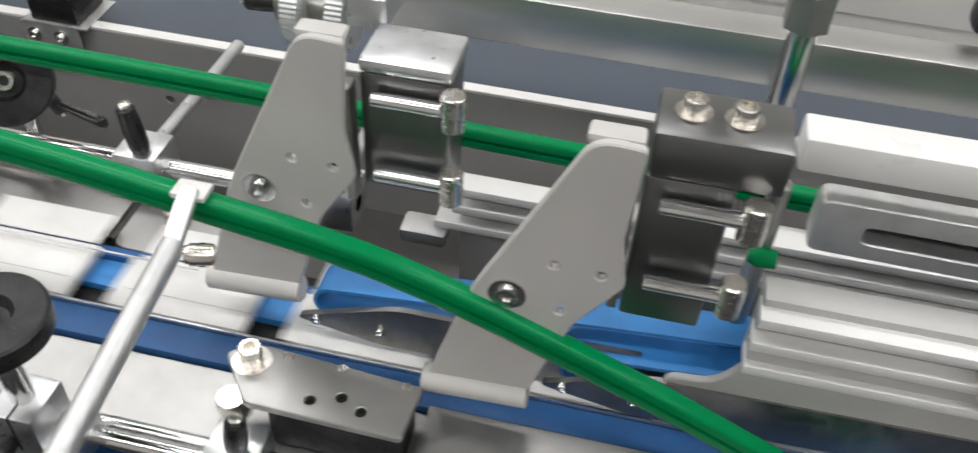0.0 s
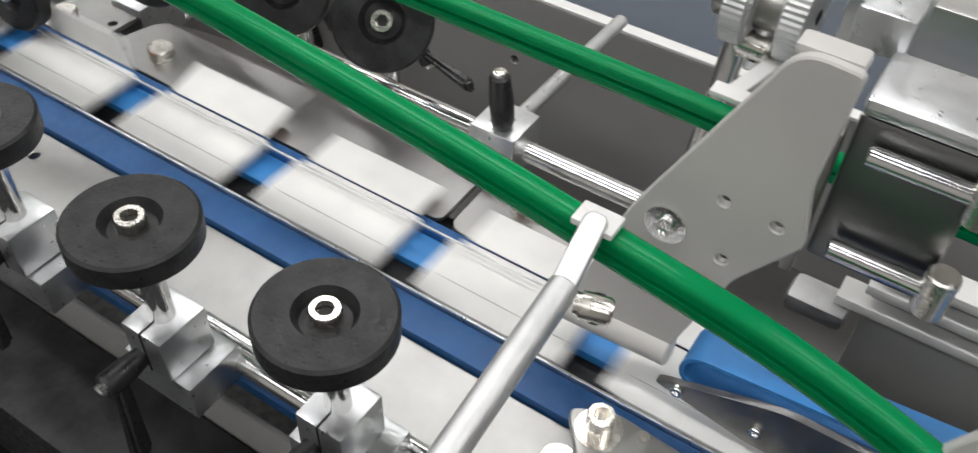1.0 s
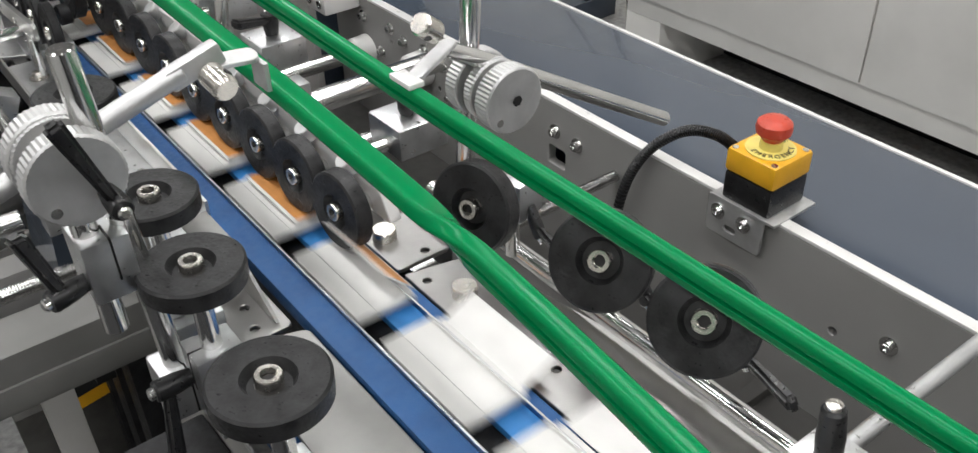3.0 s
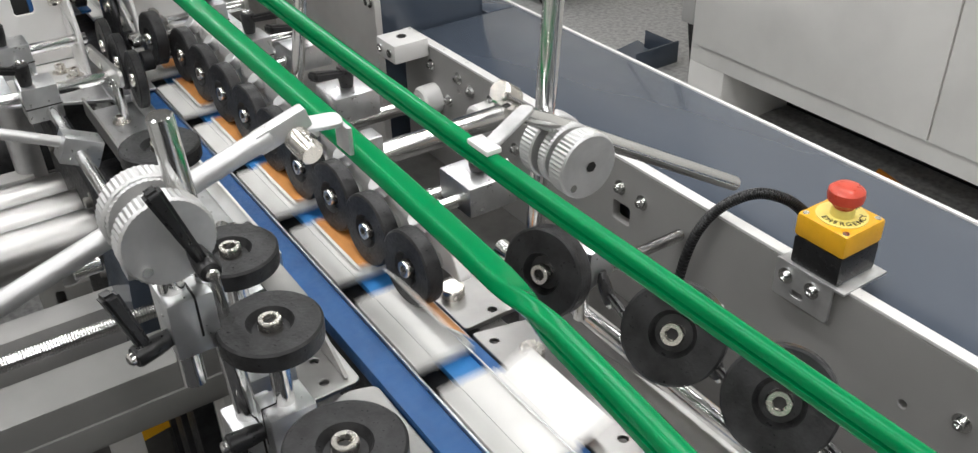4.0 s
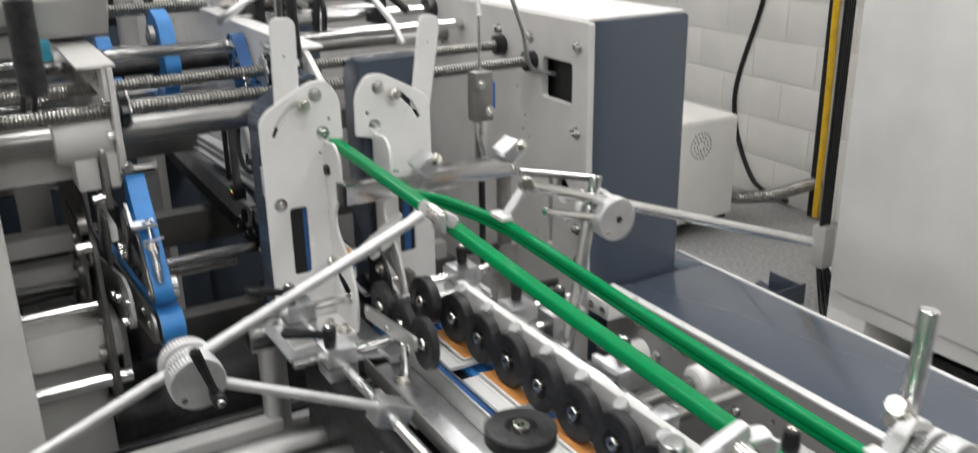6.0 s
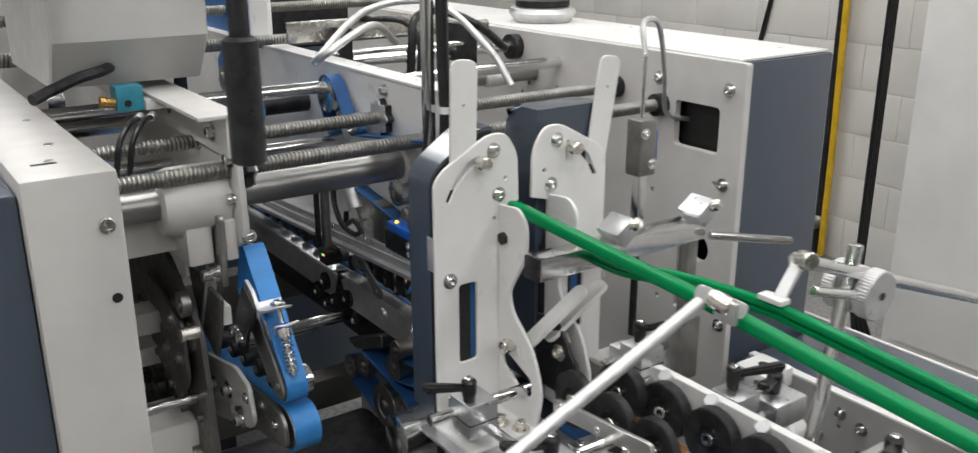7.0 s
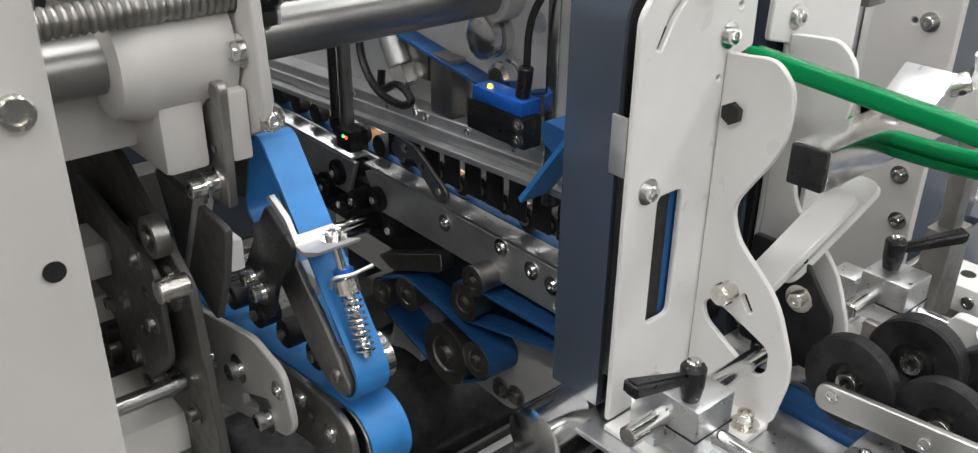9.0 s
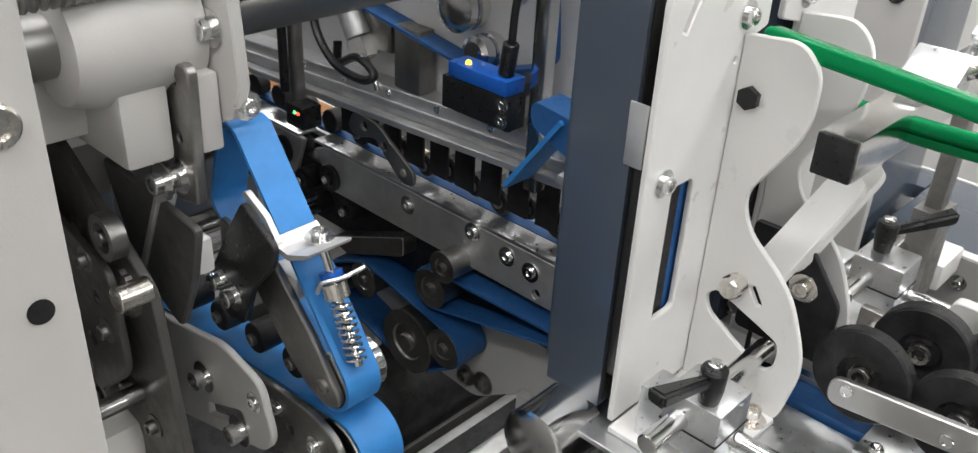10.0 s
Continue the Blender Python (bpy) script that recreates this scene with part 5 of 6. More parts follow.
    if s < 0:
        prof = rounded([(0.3085, 0.895), (0.3085, 1.221), (0.378, 1.268), (0.402, 1.270), (0.402, 0.895)], [0, 0.022, 0.02, 0.004, 0], 5)
        bm = plate("y", 1.862, 0.060, prof)
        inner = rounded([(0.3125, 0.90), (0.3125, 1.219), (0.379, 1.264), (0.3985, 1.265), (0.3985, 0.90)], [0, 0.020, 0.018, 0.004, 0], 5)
        # thin black sheet on the solid cover, painting the shade of a hollow hood
        part("opening_shade", plate("y", 1.8605, 0.0014, inner), M_INK_SHADE, t, "black sheet for the shaded inside of the cover")
        part("lug", box((0.3065, 1.8515, 1.098), (0.3084, 1.866, 1.142), 0.0006), M_ALUM, t)
        part("mount", box((0.33, 1.8505, 0.90), (0.39, 1.8604, 0.925), 0.001), M_DARK, t)
    else:
        co = [(1.858, 0.895), (1.937, 0.895), (1.937, 1.262), (1.917, 1.282), (1.858, 1.282)]
        bm = plate("x", x0, x1 - x0, rounded(co, [0, 0.004, 0.03, 0.03, 0.0], 5))
    hood = [e for e in bm.edges if len(e.link_faces) == 2 and e.calc_face_angle(0) > 1.2 and min(v.co.y for v in e.verts) > 1.87]
    bmesh.ops.bevel(bm, geom=hood, offset=0.010, segments=3, affect="EDGES")
    part("cover", bm, M_SLATE, t, "slate blue painted cover", smooth=50)
    # black block behind the window, standing in for the shade in there
    part("inside", box((x0 + 0.005, 1.8515, 0.93), (x0 + 0.0575, 1.8575, 1.10), 0.0005), M_INK_SHADE, t)
    part("inner_belt", box((x0 + 0.058, 1.852, 0.93), (x0 + 0.070, 1.857, 1.10), 0.0005), M_BELT, t)
    # paddle arms that reach over the belt
    strut("paddle", (fx(0.425), 1.80, 1.00), (fx(0.425) + 0.055, 1.785, 1.048), 0.034, 0.006, t, M_WHITE, (0.5, 1, 0))
    return t


head(-1, "white folding head with a window, arc slot and slate blue cover")
head(1, "far white folding head with an arc slot and slate blue cover")
t = thing("square_bar", (0.53, 1.76, 1.11), "square polished steel tube with a black end plug", "bar")
part("tube", box((0.394, 1.749, 1.098), (0.680, 1.777, 1.128), 0.0015), M_STEEL, t)
part("end_plug", box((0.389, 1.7495, 1.0985), (0.3937, 1.7765, 1.1275), 0.0015), M_PLASTIC, t, "black end plug")
for xx in (0.522, 0.668):
    part("clamp_jaw", box((-0.016, -0.02, -0.012), (0.016, 0.02, 0.012), 0.002, turn=Matrix.Translation((xx, 1.755, 1.140)) @ pose(0, 0, 0, 0, -35, 0)), M_ALU, t)
    knob(t, (xx + 0.004, 1.742, 1.146), (0.45, -0.75, 0.4), 0.008, 0.018)
part("hanger", box((0.655, 1.757, 0.98), (0.675, 1.772, 1.0975), 0.002), M_DULL, t)
part("side_rod", rod((0.68, 1.742, 1.105), (0.80, 1.70, 1.085), 0.006), M_STEEL, t)
part("hanger_foot", box((0.645, 1.752, 0.887), (0.685, 1.777, 0.981), 0.002), M_DULL, t)
t = thing("pneumatic_cylinder", (0.70, 1.90, 1.2), "grey pneumatic cylinder with a thin steel rod and tube", "cylinder")
part("body", box((0.690, 1.895, 1.150), (0.725, 1.925, 1.235), 0.004), M_DULL, t)
part("blue_side", box((0.7255, 1.90, 1.17), (0.731, 1.92, 1.215), 0.001), M_BLUEBOX, t)
part("rod", rod((0.707, 1.91, 1.236), (0.707, 1.91, 1.33), 0.003), M_STEEL, t)
part("clevis", box((0.699, 1.902, 1.08), (0.715, 1.918, 1.1495), 0.002), M_STEEL, t)
part("stem", rod((0.707, 1.91, 0.887), (0.707, 1.91, 1.0795), 0.006), M_DARK, t)
bolts(t, [(0.70, 1.895, 1.215), (0.716, 1.895, 1.168)], (0, -1, 0), 0.005, 0.004)
solo("air_tube", sweep([(0.707, 1.91, 1.325), (0.72, 1.93, 1.37), (0.80, 1.98, 1.36), (0.86, 2.02, 1.28), (0.90, 2.05, 1.20), (0.96, 2.05, 1.18)], 0.0045, 8, ribs=0.0005, steps=90), M_ALUM, "braided metal air tube arched over the folding head", "tube")

# ---- upstream side frame and housing ----
t = thing("upper_machine_frame", (0.935, 2.3, 0), "tall white painted side frame plate with a square window", "machine frame")
FX = 0.930
hs = [slot(2.008, 1.178, 0.10, 0.078, 0.008), circle(1.985, 0.965, 0.024, 20), rounded([(2.02, 0.84), (2.034, 0.84), (2.034, 0.98), (2.02, 0.98)], 0.004)]
random.seed(4)
for k in range(34):
    u, v = 1.93 + 0.62 * random.random(), 0.80 + 0.46 * random.random()
    if abs(u - 2.008) > 0.065 or abs(v - 1.178) > 0.055:
        if abs(u - 1.985) > 0.04 or abs(v - 0.965) > 0.04:
            if not (2.005 < u < 2.05 and 0.82 < v < 1.0):
                hs.append(circle(u, v, 0.0042, 8))
# white like the heads; its weaker light is put into the duller colour
part("frame_plate", plate("x", FX, 0.014, rounded([(1.908, 0.25), (3.3, 0.25), (3.3, 1.296), (1.908, 1.296)], 0.006), hs, bevel=0.001), M_OFFW_DIM, t)
bolts(t, [(FX, 1.94, 1.09), (FX, 1.935, 0.90), (FX, 1.94, 1.25), (FX, 2.10, 1.25), (FX, 2.22, 1.25), (FX, 1.925, 0.84)], (-1, 0, 0), 0.007, 0.009)
# black sheet that paints the shade seen through the square window
part("shade_behind_window", box((0.955, 1.95, 1.13), (0.958, 2.07, 1.225), 0), M_INK_SHADE, t)
for fy in (1.95, 3.2):
    part("leg", box((FX + 0.015, fy, 0), (FX + 0.09, fy + 0.08, 0.26), 0.003), M_SLATE, t)
t = thing("frame_housing", (1.06, 2.5, 0), "slate blue housing with a pale top on the side frame", "machine cover")
part("end_panel", box((FX + 0.0145, 1.926, 0.05), (1.172, 1.934, 1.294), 0.002), M_SLATE, t)
part("outer_panel", box((1.166, 1.9345, 0.05), (1.172, 3.3, 1.294), 0.002), M_SLATE, t)
part("lid", box((FX + 0.0145, 1.9345, 1.2945), (1.172, 3.3, 1.299), 0.001), M_WHITE, t)
part("handle_edge", box((1.1725, 1.93, 0.06), (1.181, 1.95, 1.29), 0.002), M_SLATE, t)
part("base", box((FX + 0.10, 1.96, 0), (1.15, 3.25, 0.05), 0), M_DARK, t)
t = thing("sensor_puck", (1.06, 2.55, 1.30), "grey disc shaped device on the housing lid", "device")
part("base", lathe((1.06, 2.6, 1.2995), (0, 0, 1), [(0, 0.06), (0.02, 0.075), (0.03, 0.07), (0.034, 0.05)], 28), M_ALUM, t)
part("ring", lathe((1.06, 2.6, 1.334), (0, 0, 1), [(0, 0.06), (0.012, 0.06), (0.014, 0.055)], 28), M_DARK, t)

# ---- upstream: operator side column, carriage and belts ----
t = thing("operator_column", (-0.09, 2.3, 0), "white painted operator side column with slate side", "machine frame")
part("column", box((-0.132, 1.886, 0.02), (-0.0400, 3.2, 1.276), 0.006), M_OFFW_DIM, t)
part("slate_side", box((-0.46, 1.898, 0.02), (-0.1325, 3.2, 1.262), 0.008), M_SLATE, t, "slate blue side panel")
part("base", box((-0.44, 1.92, 0), (-0.06, 3.15, 0.021), 0), M_DARK, t)
part("bolt", cap_bolt((-0.058, 1.886, 1.220), (0, -1, 0), 0.0085, 0.005, washer=False), M_NICKEL, t)
part("hole", lathe((-0.0565, 1.8857, 1.1405), (0, -1, 0), [(0, 0.0055), (0.0006, 0.0055)], 18), M_DARK, t)
for fy, fx in ((1.96, -0.09), (2.20, -0.07)):
    part("top_screw", lathe((fx, fy, 1.2758), (0, 0, 1), [(0, 0.005), (0.0012, 0.0042)], 14), M_DULL, t)
part("top_screw", lathe((-0.075, 2.04, 1.2758), (0, 0, 1), [(0, 0.006), (0.0015, 0.005)], 14), M_STEEL, t)
part("top_slot", box((-0.11, 1.945, 1.2756), (-0.085, 1.952, 1.2764), 0), M_INK_SHADE, t)
for fy, fz in ((1.93, 0.70), (2.02, 0.62)):
    part("panel_hole", lathe((-0.0402, fy, fz), (1, 0, 0), [(0, 0.008), (0.0006, 0.008)], 14), M_INK_SHADE, t)

t = thing("cross_tube", (0.2, 2.125, 1.165), "thick grey steel tube across the machine with white collars", "shaft")
part("tube", rod((-0.0395, 2.125, 1.163), (0.455, 2.125, 1.163), 0.0215, 36), M_SHAFT, t)
part("collar", lathe((0.055, 2.125, 1.163), (1, 0, 0), [(0, 0.030), (0.002, 0.040), (0.02, 0.046), (0.075, 0.046), (0.085, 0.046)], 36), M_OFFW_DIM, t, "white painted collar")
part("collar", lathe((0.415, 2.125, 1.163), (1, 0, 0), [(0, 0.026), (0.003, 0.029), (0.023, 0.029)], 30), M_OFFW_DIM, t, "white painted collar")
for sy, sz, r, x0, x1 in ((2.09, 1.2045, 0.0110, -0.0395, 0.93), (2.205, 1.2205, 0.0104, -0.0395, 0.93), (2.62, 1.30, 0.010, -0.3, 0.93), (2.70, 1.285, 0.010, -0.3, 0.93), (2.95, 1.33, 0.011, -0.3, 0.93)):
    t = thing("threaded_spindle", (0.4, sy, sz), "bright threaded adjusting spindle across the machine", "spindle", "threaded spindles")
    part("thread", screw((x0, sy, sz), (x1 - 0.0005, sy, sz), r, 0.0058, 18), M_DULL, t)
    if sy < 2.3:
        part("end_collar", lathe((x1 - 0.001, sy, sz), (-1, 0, 0), [(0, 0.020), (0.018, 0.020), (0.02, 0.016)], 20), M_PLASTIC, t)
        kx = 0.156 if sy < 2.15 else 0.428
        lob = []
        for k in range(40):
            a = 2 * math.pi * k / 40
            lob.append((sy + (0.026 + 0.0035 * math.cos(8 * a)) * math.cos(a), sz + (0.026 + 0.0035 * math.cos(8 * a)) * math.sin(a)))
        if sy > 2.15:
            part("star_rim", plate("x", kx - 0.003, 0.003, lob, bevel=0.0006), M_ALUM, t)
        part("star_knob", plate("x", kx, 0.012, lob, bevel=0.0015), M_PLASTIC, t, "black lobed hand knob")
        if sy < 2.15:
            part("star_rim", plate("x", kx + 0.0125, 0.003, lob, bevel=0.0006), M_ALUM, t)

t = thing("carriage_plate", (0.147, 2.4, 1.1), "white painted carriage plate with a folded top and bolts", "machine plate")
part("web", plate("x", 0.142, 0.009, [(2.052, 1.135), (2.062, 1.110), (2.20, 1.045), (3.1, 1.045), (3.1, 1.276), (2.060, 1.276), (2.058, 1.21)], [circle(2.09, 1.2045, 0.0125), circle(2.205, 1.2215, 0.0125)], bevel=0.0012), M_OFFW_DIM, t)
part("top_fold", box((0.100, 2.060, 1.2765), (0.156, 3.1, 1.282), 0.0015), M_OFFW_DIM, t)
part("fold_face", box((0.135, 2.063, 1.225), (0.1415, 3.1, 1.276), 0.001), M_OFFW_DIM, t)
bolts(t, [(0.1345, 2.115, 1.252), (0.1345, 2.30, 1.258), (0.1415, 2.075, 1.222), (0.1415, 2.078, 1.168), (0.1345, 2.55, 1.25)], (-1, 0, 0), 0.0075, 0.010)
part("cast_arm", box((-0.0395, 2.14, 1.088), (0.1415, 2.30, 1.150), 0.012), M_OFFW_DIM, t, "white cast arm")
part("cast_foot", box((0.079, 2.09, 1.080), (0.1135, 2.20, 1.135), 0.005), M_OFFW_DIM, t)
part("cast_foot", box((0.125, 2.075, 1.085), (0.1415, 2.20, 1.14), 0.003), M_OFFW_DIM, t)
part("link_arm", plate("x", 0.116, 0.008, rounded([(2.068, 1.152), (2.102, 1.143), (2.104, 1.044), (2.074, 1.050)], [0.012, 0.012, 0.006, 0.003], 5), [circle(2.088, 1.136, 0.0035, 10), circle(2.088, 1.095, 0.003, 10)], bevel=0.0012), M_DULL, t, "bronze coloured link arm")
part("link_screw", cap_bolt((0.116, 2.094, 1.066), (-1, 0, 0), 0.008, 0.010), M_STEEL, t)
part("link_screw", cap_bolt((0.1515, 2.060, 1.118), (0, -1, 0), 0.006, 0.006), M_STEEL, t)
part("hidden_stay", box((0.10, 2.6, 0), (0.14, 2.66, 1.05), 0.003), M_GREYP, t)

t = thing("upper_folding_belt", (0.165, 2.0, 0.95), "bright blue belt on a dark nose arm with a spring", "belt", "blue belts")
part("belt", loop_belt([(1.966, 0.936, 0.021, 1), (2.066, 1.084, 0.012, 1), (2.085, 1.03, 0.010, 1)], 0.148, 0.177), M_BELTL, t)
part("nose_arm", plate("x", 0.145, 0.006, rounded([(1.945, 0.925), (1.968, 0.914), (2.00, 0.930), (2.05, 0.985), (2.085, 0.985), (2.085, 1.02), (2.02, 1.012), (1.975, 0.965)], [0.018, 0.018, 0.02, 0.01, 0.004, 0.004, 0.01, 0.01], 5), bevel=0.001), M_DULL, t)
part("pulley", rod((0.1515, 1.966, 0.936), (0.1875, 1.966, 0.936), 0.0195), M_STEEL, t)
part("pulley_screw", cap_bolt((0.145, 1.966, 0.934), (-1, 0, 0), 0.006, 0.003, washer=False), M_DULL, t)
part("dark_bracket", plate("x", 0.130, 0.005, rounded([(2.027, 1.061), (2.042, 1.040), (2.075, 0.988), (2.062, 0.953), (2.038, 0.955), (2.022, 0.994), (1.995, 1.024), (1.992, 1.040), (2.010, 1.050)], 0.006, 4), bevel=0.0008), M_PLASTIC, t)
part("white_flange", plate("x", 0.1352, 0.0045, rounded([(2.034, 1.062), (2.010, 1.050), (1.998, 1.034), (1.995, 1.039), (2.008, 1.055), (2.030, 1.066)], 0.002)), M_ALUM, t, "bent aluminium edge")
part("tongue", plate("x", 0.1352, 0.036, rounded([(2.004, 1.040), (1.996, 1.033), (1.985, 1.032), (1.964, 1.042), (1.963, 1.0455), (1.985, 1.0365), (1.994, 1.0375), (2.001, 1.043)], 0.0015)), M_ALUM, t, "bent aluminium tongue")
part("nose_block", box((0.1505, 2.000, 0.985), (0.170, 2.030, 1.003), 0.003), M_ALUM, t)
part("flange_screw", cap_bolt((0.160, 1.983, 1.041), (0, 0, 1), 0.006, 0.006), M_STEEL, t)
part("spring_rod", rod((0.160, 1.982, 1.040), (0.160, 1.945, 0.955), 0.0032), M_STEEL, t)
part("wire_hook", sweep([(0.150, 1.975, 1.005), (0.148, 1.966, 1.018), (0.160, 1.960, 1.020), (0.176, 1.956, 1.024)], 0.0016, 6, steps=20), M_ALUM, t)
part("blue_cap", lathe((0.160, 1.9705, 1.0135), (0, 0.4, 0.92), [(0, 0.008), (0.006, 0.008)], 18), M_BLUEBOX, t)
part("knurled_nut", lathe((0.160, 1.9655, 1.002), (0, 0.4, 0.92), [(0, 0.009), (0.011, 0.009)], 30, wob=0.0006), M_NICKEL, t)
hel = [(0.160 + 0.0068 * math.cos(k * 0.8), 1.9640 - 0.00023 * k + 0.0062 * math.sin(k * 0.8), 1.000 - 0.00058 * k - 0.0027 * math.sin(k * 0.8)) for k in range(72)]
part("spring", sweep(hel, 0.0011, 6, steps=284), M_STEEL, t)
bolts(t, [(0.130, 2.064, 0.983), (0.130, 2.048, 0.976)], (-1, 0, 0), 0.0068, 0.009)
t.location.y += 0.016

t = thing("lower_folding_belt", (0.165, 2.1, 0.85), "bright blue lower belt on a long steel side plate", "belt", "blue belts")
part("belt", loop_belt([(1.975, 0.874, 0.028, 1), (2.62, 0.80, 0.028, 1)], 0.150, 0.186), M_BELTL, t)
part("side_plate", plate("x", 0.140, 0.006, rounded([(1.955, 0.858), (1.985, 0.846), (2.70, 0.745), (2.70, 0.83), (1.995, 0.905), (1.96, 0.895)], [0.02, 0.02, 0, 0, 0.02, 0.02], 5), [circle(2.02, 0.872, 0.004, 10)], bevel=0.001), M_DULL, t)
part("outer_plate", plate("x", 0.118, 0.006, rounded([(2.010, 0.880), (2.022, 0.862), (2.40, 0.74), (2.40, 0.86), (2.07, 0.935), (2.022, 0.925)], 0.012, 4), [rounded([(2.045, 0.872), (2.10, 0.850), (2.10, 0.862), (2.05, 0.884)], 0.004)], bevel=0.001), M_GREYP, t)
bolts(t, [(0.118, 2.10, 0.888), (0.118, 2.16, 0.87), (0.118, 2.055, 0.862)], (-1, 0, 0), 0.008, 0.011)
bolts(t, [(0.140, 1.99, 0.876), (0.140, 2.035, 0.884), (0.118, 2.03, 0.905)], (-1, 0, 0), 0.005, 0.004)
part("pulley", rod((0.1495, 1.975, 0.874), (0.1865, 1.975, 0.874), 0.0265), M_STEEL, t)
part("spacer", rod((0.1245, 2.12, 0.86), (0.1395, 2.12, 0.86), 0.010), M_STEEL, t)
part("stay", box((0.125, 2.30, 0.0), (0.139, 2.36, 0.80), 0.002), M_GREYP, t)
random.seed(11)
for k in range(9):
    yy = 2.03 + 0.05 * k
    part("press_roller", rod((0.152, yy, 0.926 - 0.1 * (yy - 2.0)), (0.172, yy, 0.926 - 0.1 * (yy - 2.0)), 0.013, 16), M_DARK, t)
    part("roller_screw", cap_bolt((0.152, yy, 0.926 - 0.1 * (yy - 2.0)), (-1, 0, 0), 0.005, 0.004, washer=False), M_DULL, t)

t = thing("drive_plates", (0.09, 2.3, 0.8), "grey oiled iron drive plates with bolts and bearings", "machine plate")
part("plate", plate("x", 0.085, 0.008, rounded([(2.10, 0.98), (2.22, 1.06), (2.60, 1.06), (2.60, 0.60), (2.20, 0.60), (2.07, 0.72)], 0.015), bevel=0.001), M_IRON, t)
part("plate", plate("x", 0.105, 0.006, rounded([(2.06, 1.04), (2.19, 1.05), (2.16, 0.97), (2.10, 0.94), (2.075, 0.99)], 0.008), bevel=0.001), M_IRON, t)
part("white_stay", box((0.112, 2.075, 0.995), (0.124, 2.20, 1.022), 0.002), M_WHITE, t)
strut("steel_stay", (0.110, 2.100, 1.060), (0.110, 2.150, 0.965), 0.016, 0.005, t, M_ALUM, (1, 0, 0))
part("stay_screw", cap_bolt((0.107, 2.10, 1.062), (-1, 0, 0), 0.008, 0.010), M_STEEL, t)
for k in range(34):
    yy, zz = 2.12 + 0.44 * random.random(), 0.64 + 0.38 * random.random()
    if random.random() < 0.55:
        part("bolt", cap_bolt((0.085, yy, zz), (-1, 0, 0), 0.006, 0.008), M_DULL, t)
    else:
        part("bearing", lathe((0.085, yy, zz), (-1, 0, 0), [(0, 0.018), (0.012, 0.018), (0.012, 0.012), (0.006, 0.011), (0.006, 0.006), (0.014, 0.006)], 22), M_DULL, t)
part("pinion", lathe((0.078, 2.135, 0.965), (1, 0, 0), [(0, 0.012), (0.002, 0.020), (0.016, 0.020), (0.018, 0.012)], 28, wob=0.002), M_DULL, t)
part("chain_guard", plate("x", 0.070, 0.006, rounded([(2.13, 0.99), (2.30, 1.02), (2.30, 0.90), (2.19, 0.845), (2.125, 0.90)], 0.02, 5), [circle(2.16, 0.955, 0.006, 12), circle(2.18, 0.905, 0.006, 12), circle(2.24, 0.96, 0.010, 14)], bevel=0.001), M_IRON, t)
bolts(t, [(0.070, 2.148, 0.93), (0.070, 2.165, 0.985), (0.070, 2.205, 0.925), (0.070, 2.20, 0.87), (0.070, 2.255, 0.90)], (-1, 0, 0), 0.006, 0.007, M_DULL)
part("guard_spacer", rod((0.0765, 2.22, 0.94), (0.0845, 2.22, 0.94), 0.01), M_DULL, t)
part("knob_screw", rod((0.060, 2.10, 0.985), (0.085, 2.10, 0.985), 0.010), M_NICKEL, t)
part("foot", box((0.085, 2.3, 0), (0.105, 2.5, 0.601), 0.002), M_IRON, t)
t = thing("cast_channel", (0.04, 2.2, 0.79), "cream painted cast channel between the column and the belt plates", "beam")
part("channel", box((-0.0395, 2.155, 0.752), (0.117, 2.255, 0.826), 0.016), M_CREAM, t)
part("web", box((-0.0395, 2.19, 0.40), (0.08, 2.22, 0.7525), 0.002), M_GREYP, t)
part("foot", box((-0.0395, 2.17, 0.0), (0.08, 2.24, 0.401), 0.003), M_GREYP, t)
for yy, zz, hh in ((2.24, 0.935, 0.035), (2.27, 0.872, 0.03)):
    part("stay_bar", box((-0.0395, yy, zz), (0.0845, yy + 0.05, zz + hh), 0.004), M_GREYP, t)
part("bright_rod", rod((-0.0395, 2.12, 0.735), (0.117, 2.12, 0.735), 0.013), M_STEEL, t)
part("bright_rod", rod((-0.0395, 2.14, 0.868), (0.0845, 2.14, 0.868), 0.008), M_STEEL, t)
t = thing("cross_beam", (0.1, 2.4, 0.7), "dark painted cross beams below the belts", "beam")
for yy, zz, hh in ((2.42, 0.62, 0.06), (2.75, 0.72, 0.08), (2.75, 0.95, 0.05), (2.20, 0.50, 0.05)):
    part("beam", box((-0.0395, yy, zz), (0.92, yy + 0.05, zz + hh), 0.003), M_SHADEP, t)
for x in (-0.02, 0.87):
    for yy in (2.21, 2.43, 2.76):
        part("upright", box((x, yy, 0), (x + 0.03, yy + 0.03, 0.50 if yy < 2.3 else 0.72), 0.002), M_GREYP, t)
part("bright_rod", rod((-0.0395, 2.36, 0.83), (0.42, 2.36, 0.83), 0.012), M_STEEL, t)
part("bright_rod", rod((-0.0395, 2.55, 0.74), (0.42, 2.55, 0.74), 0.016), M_STEEL, t)

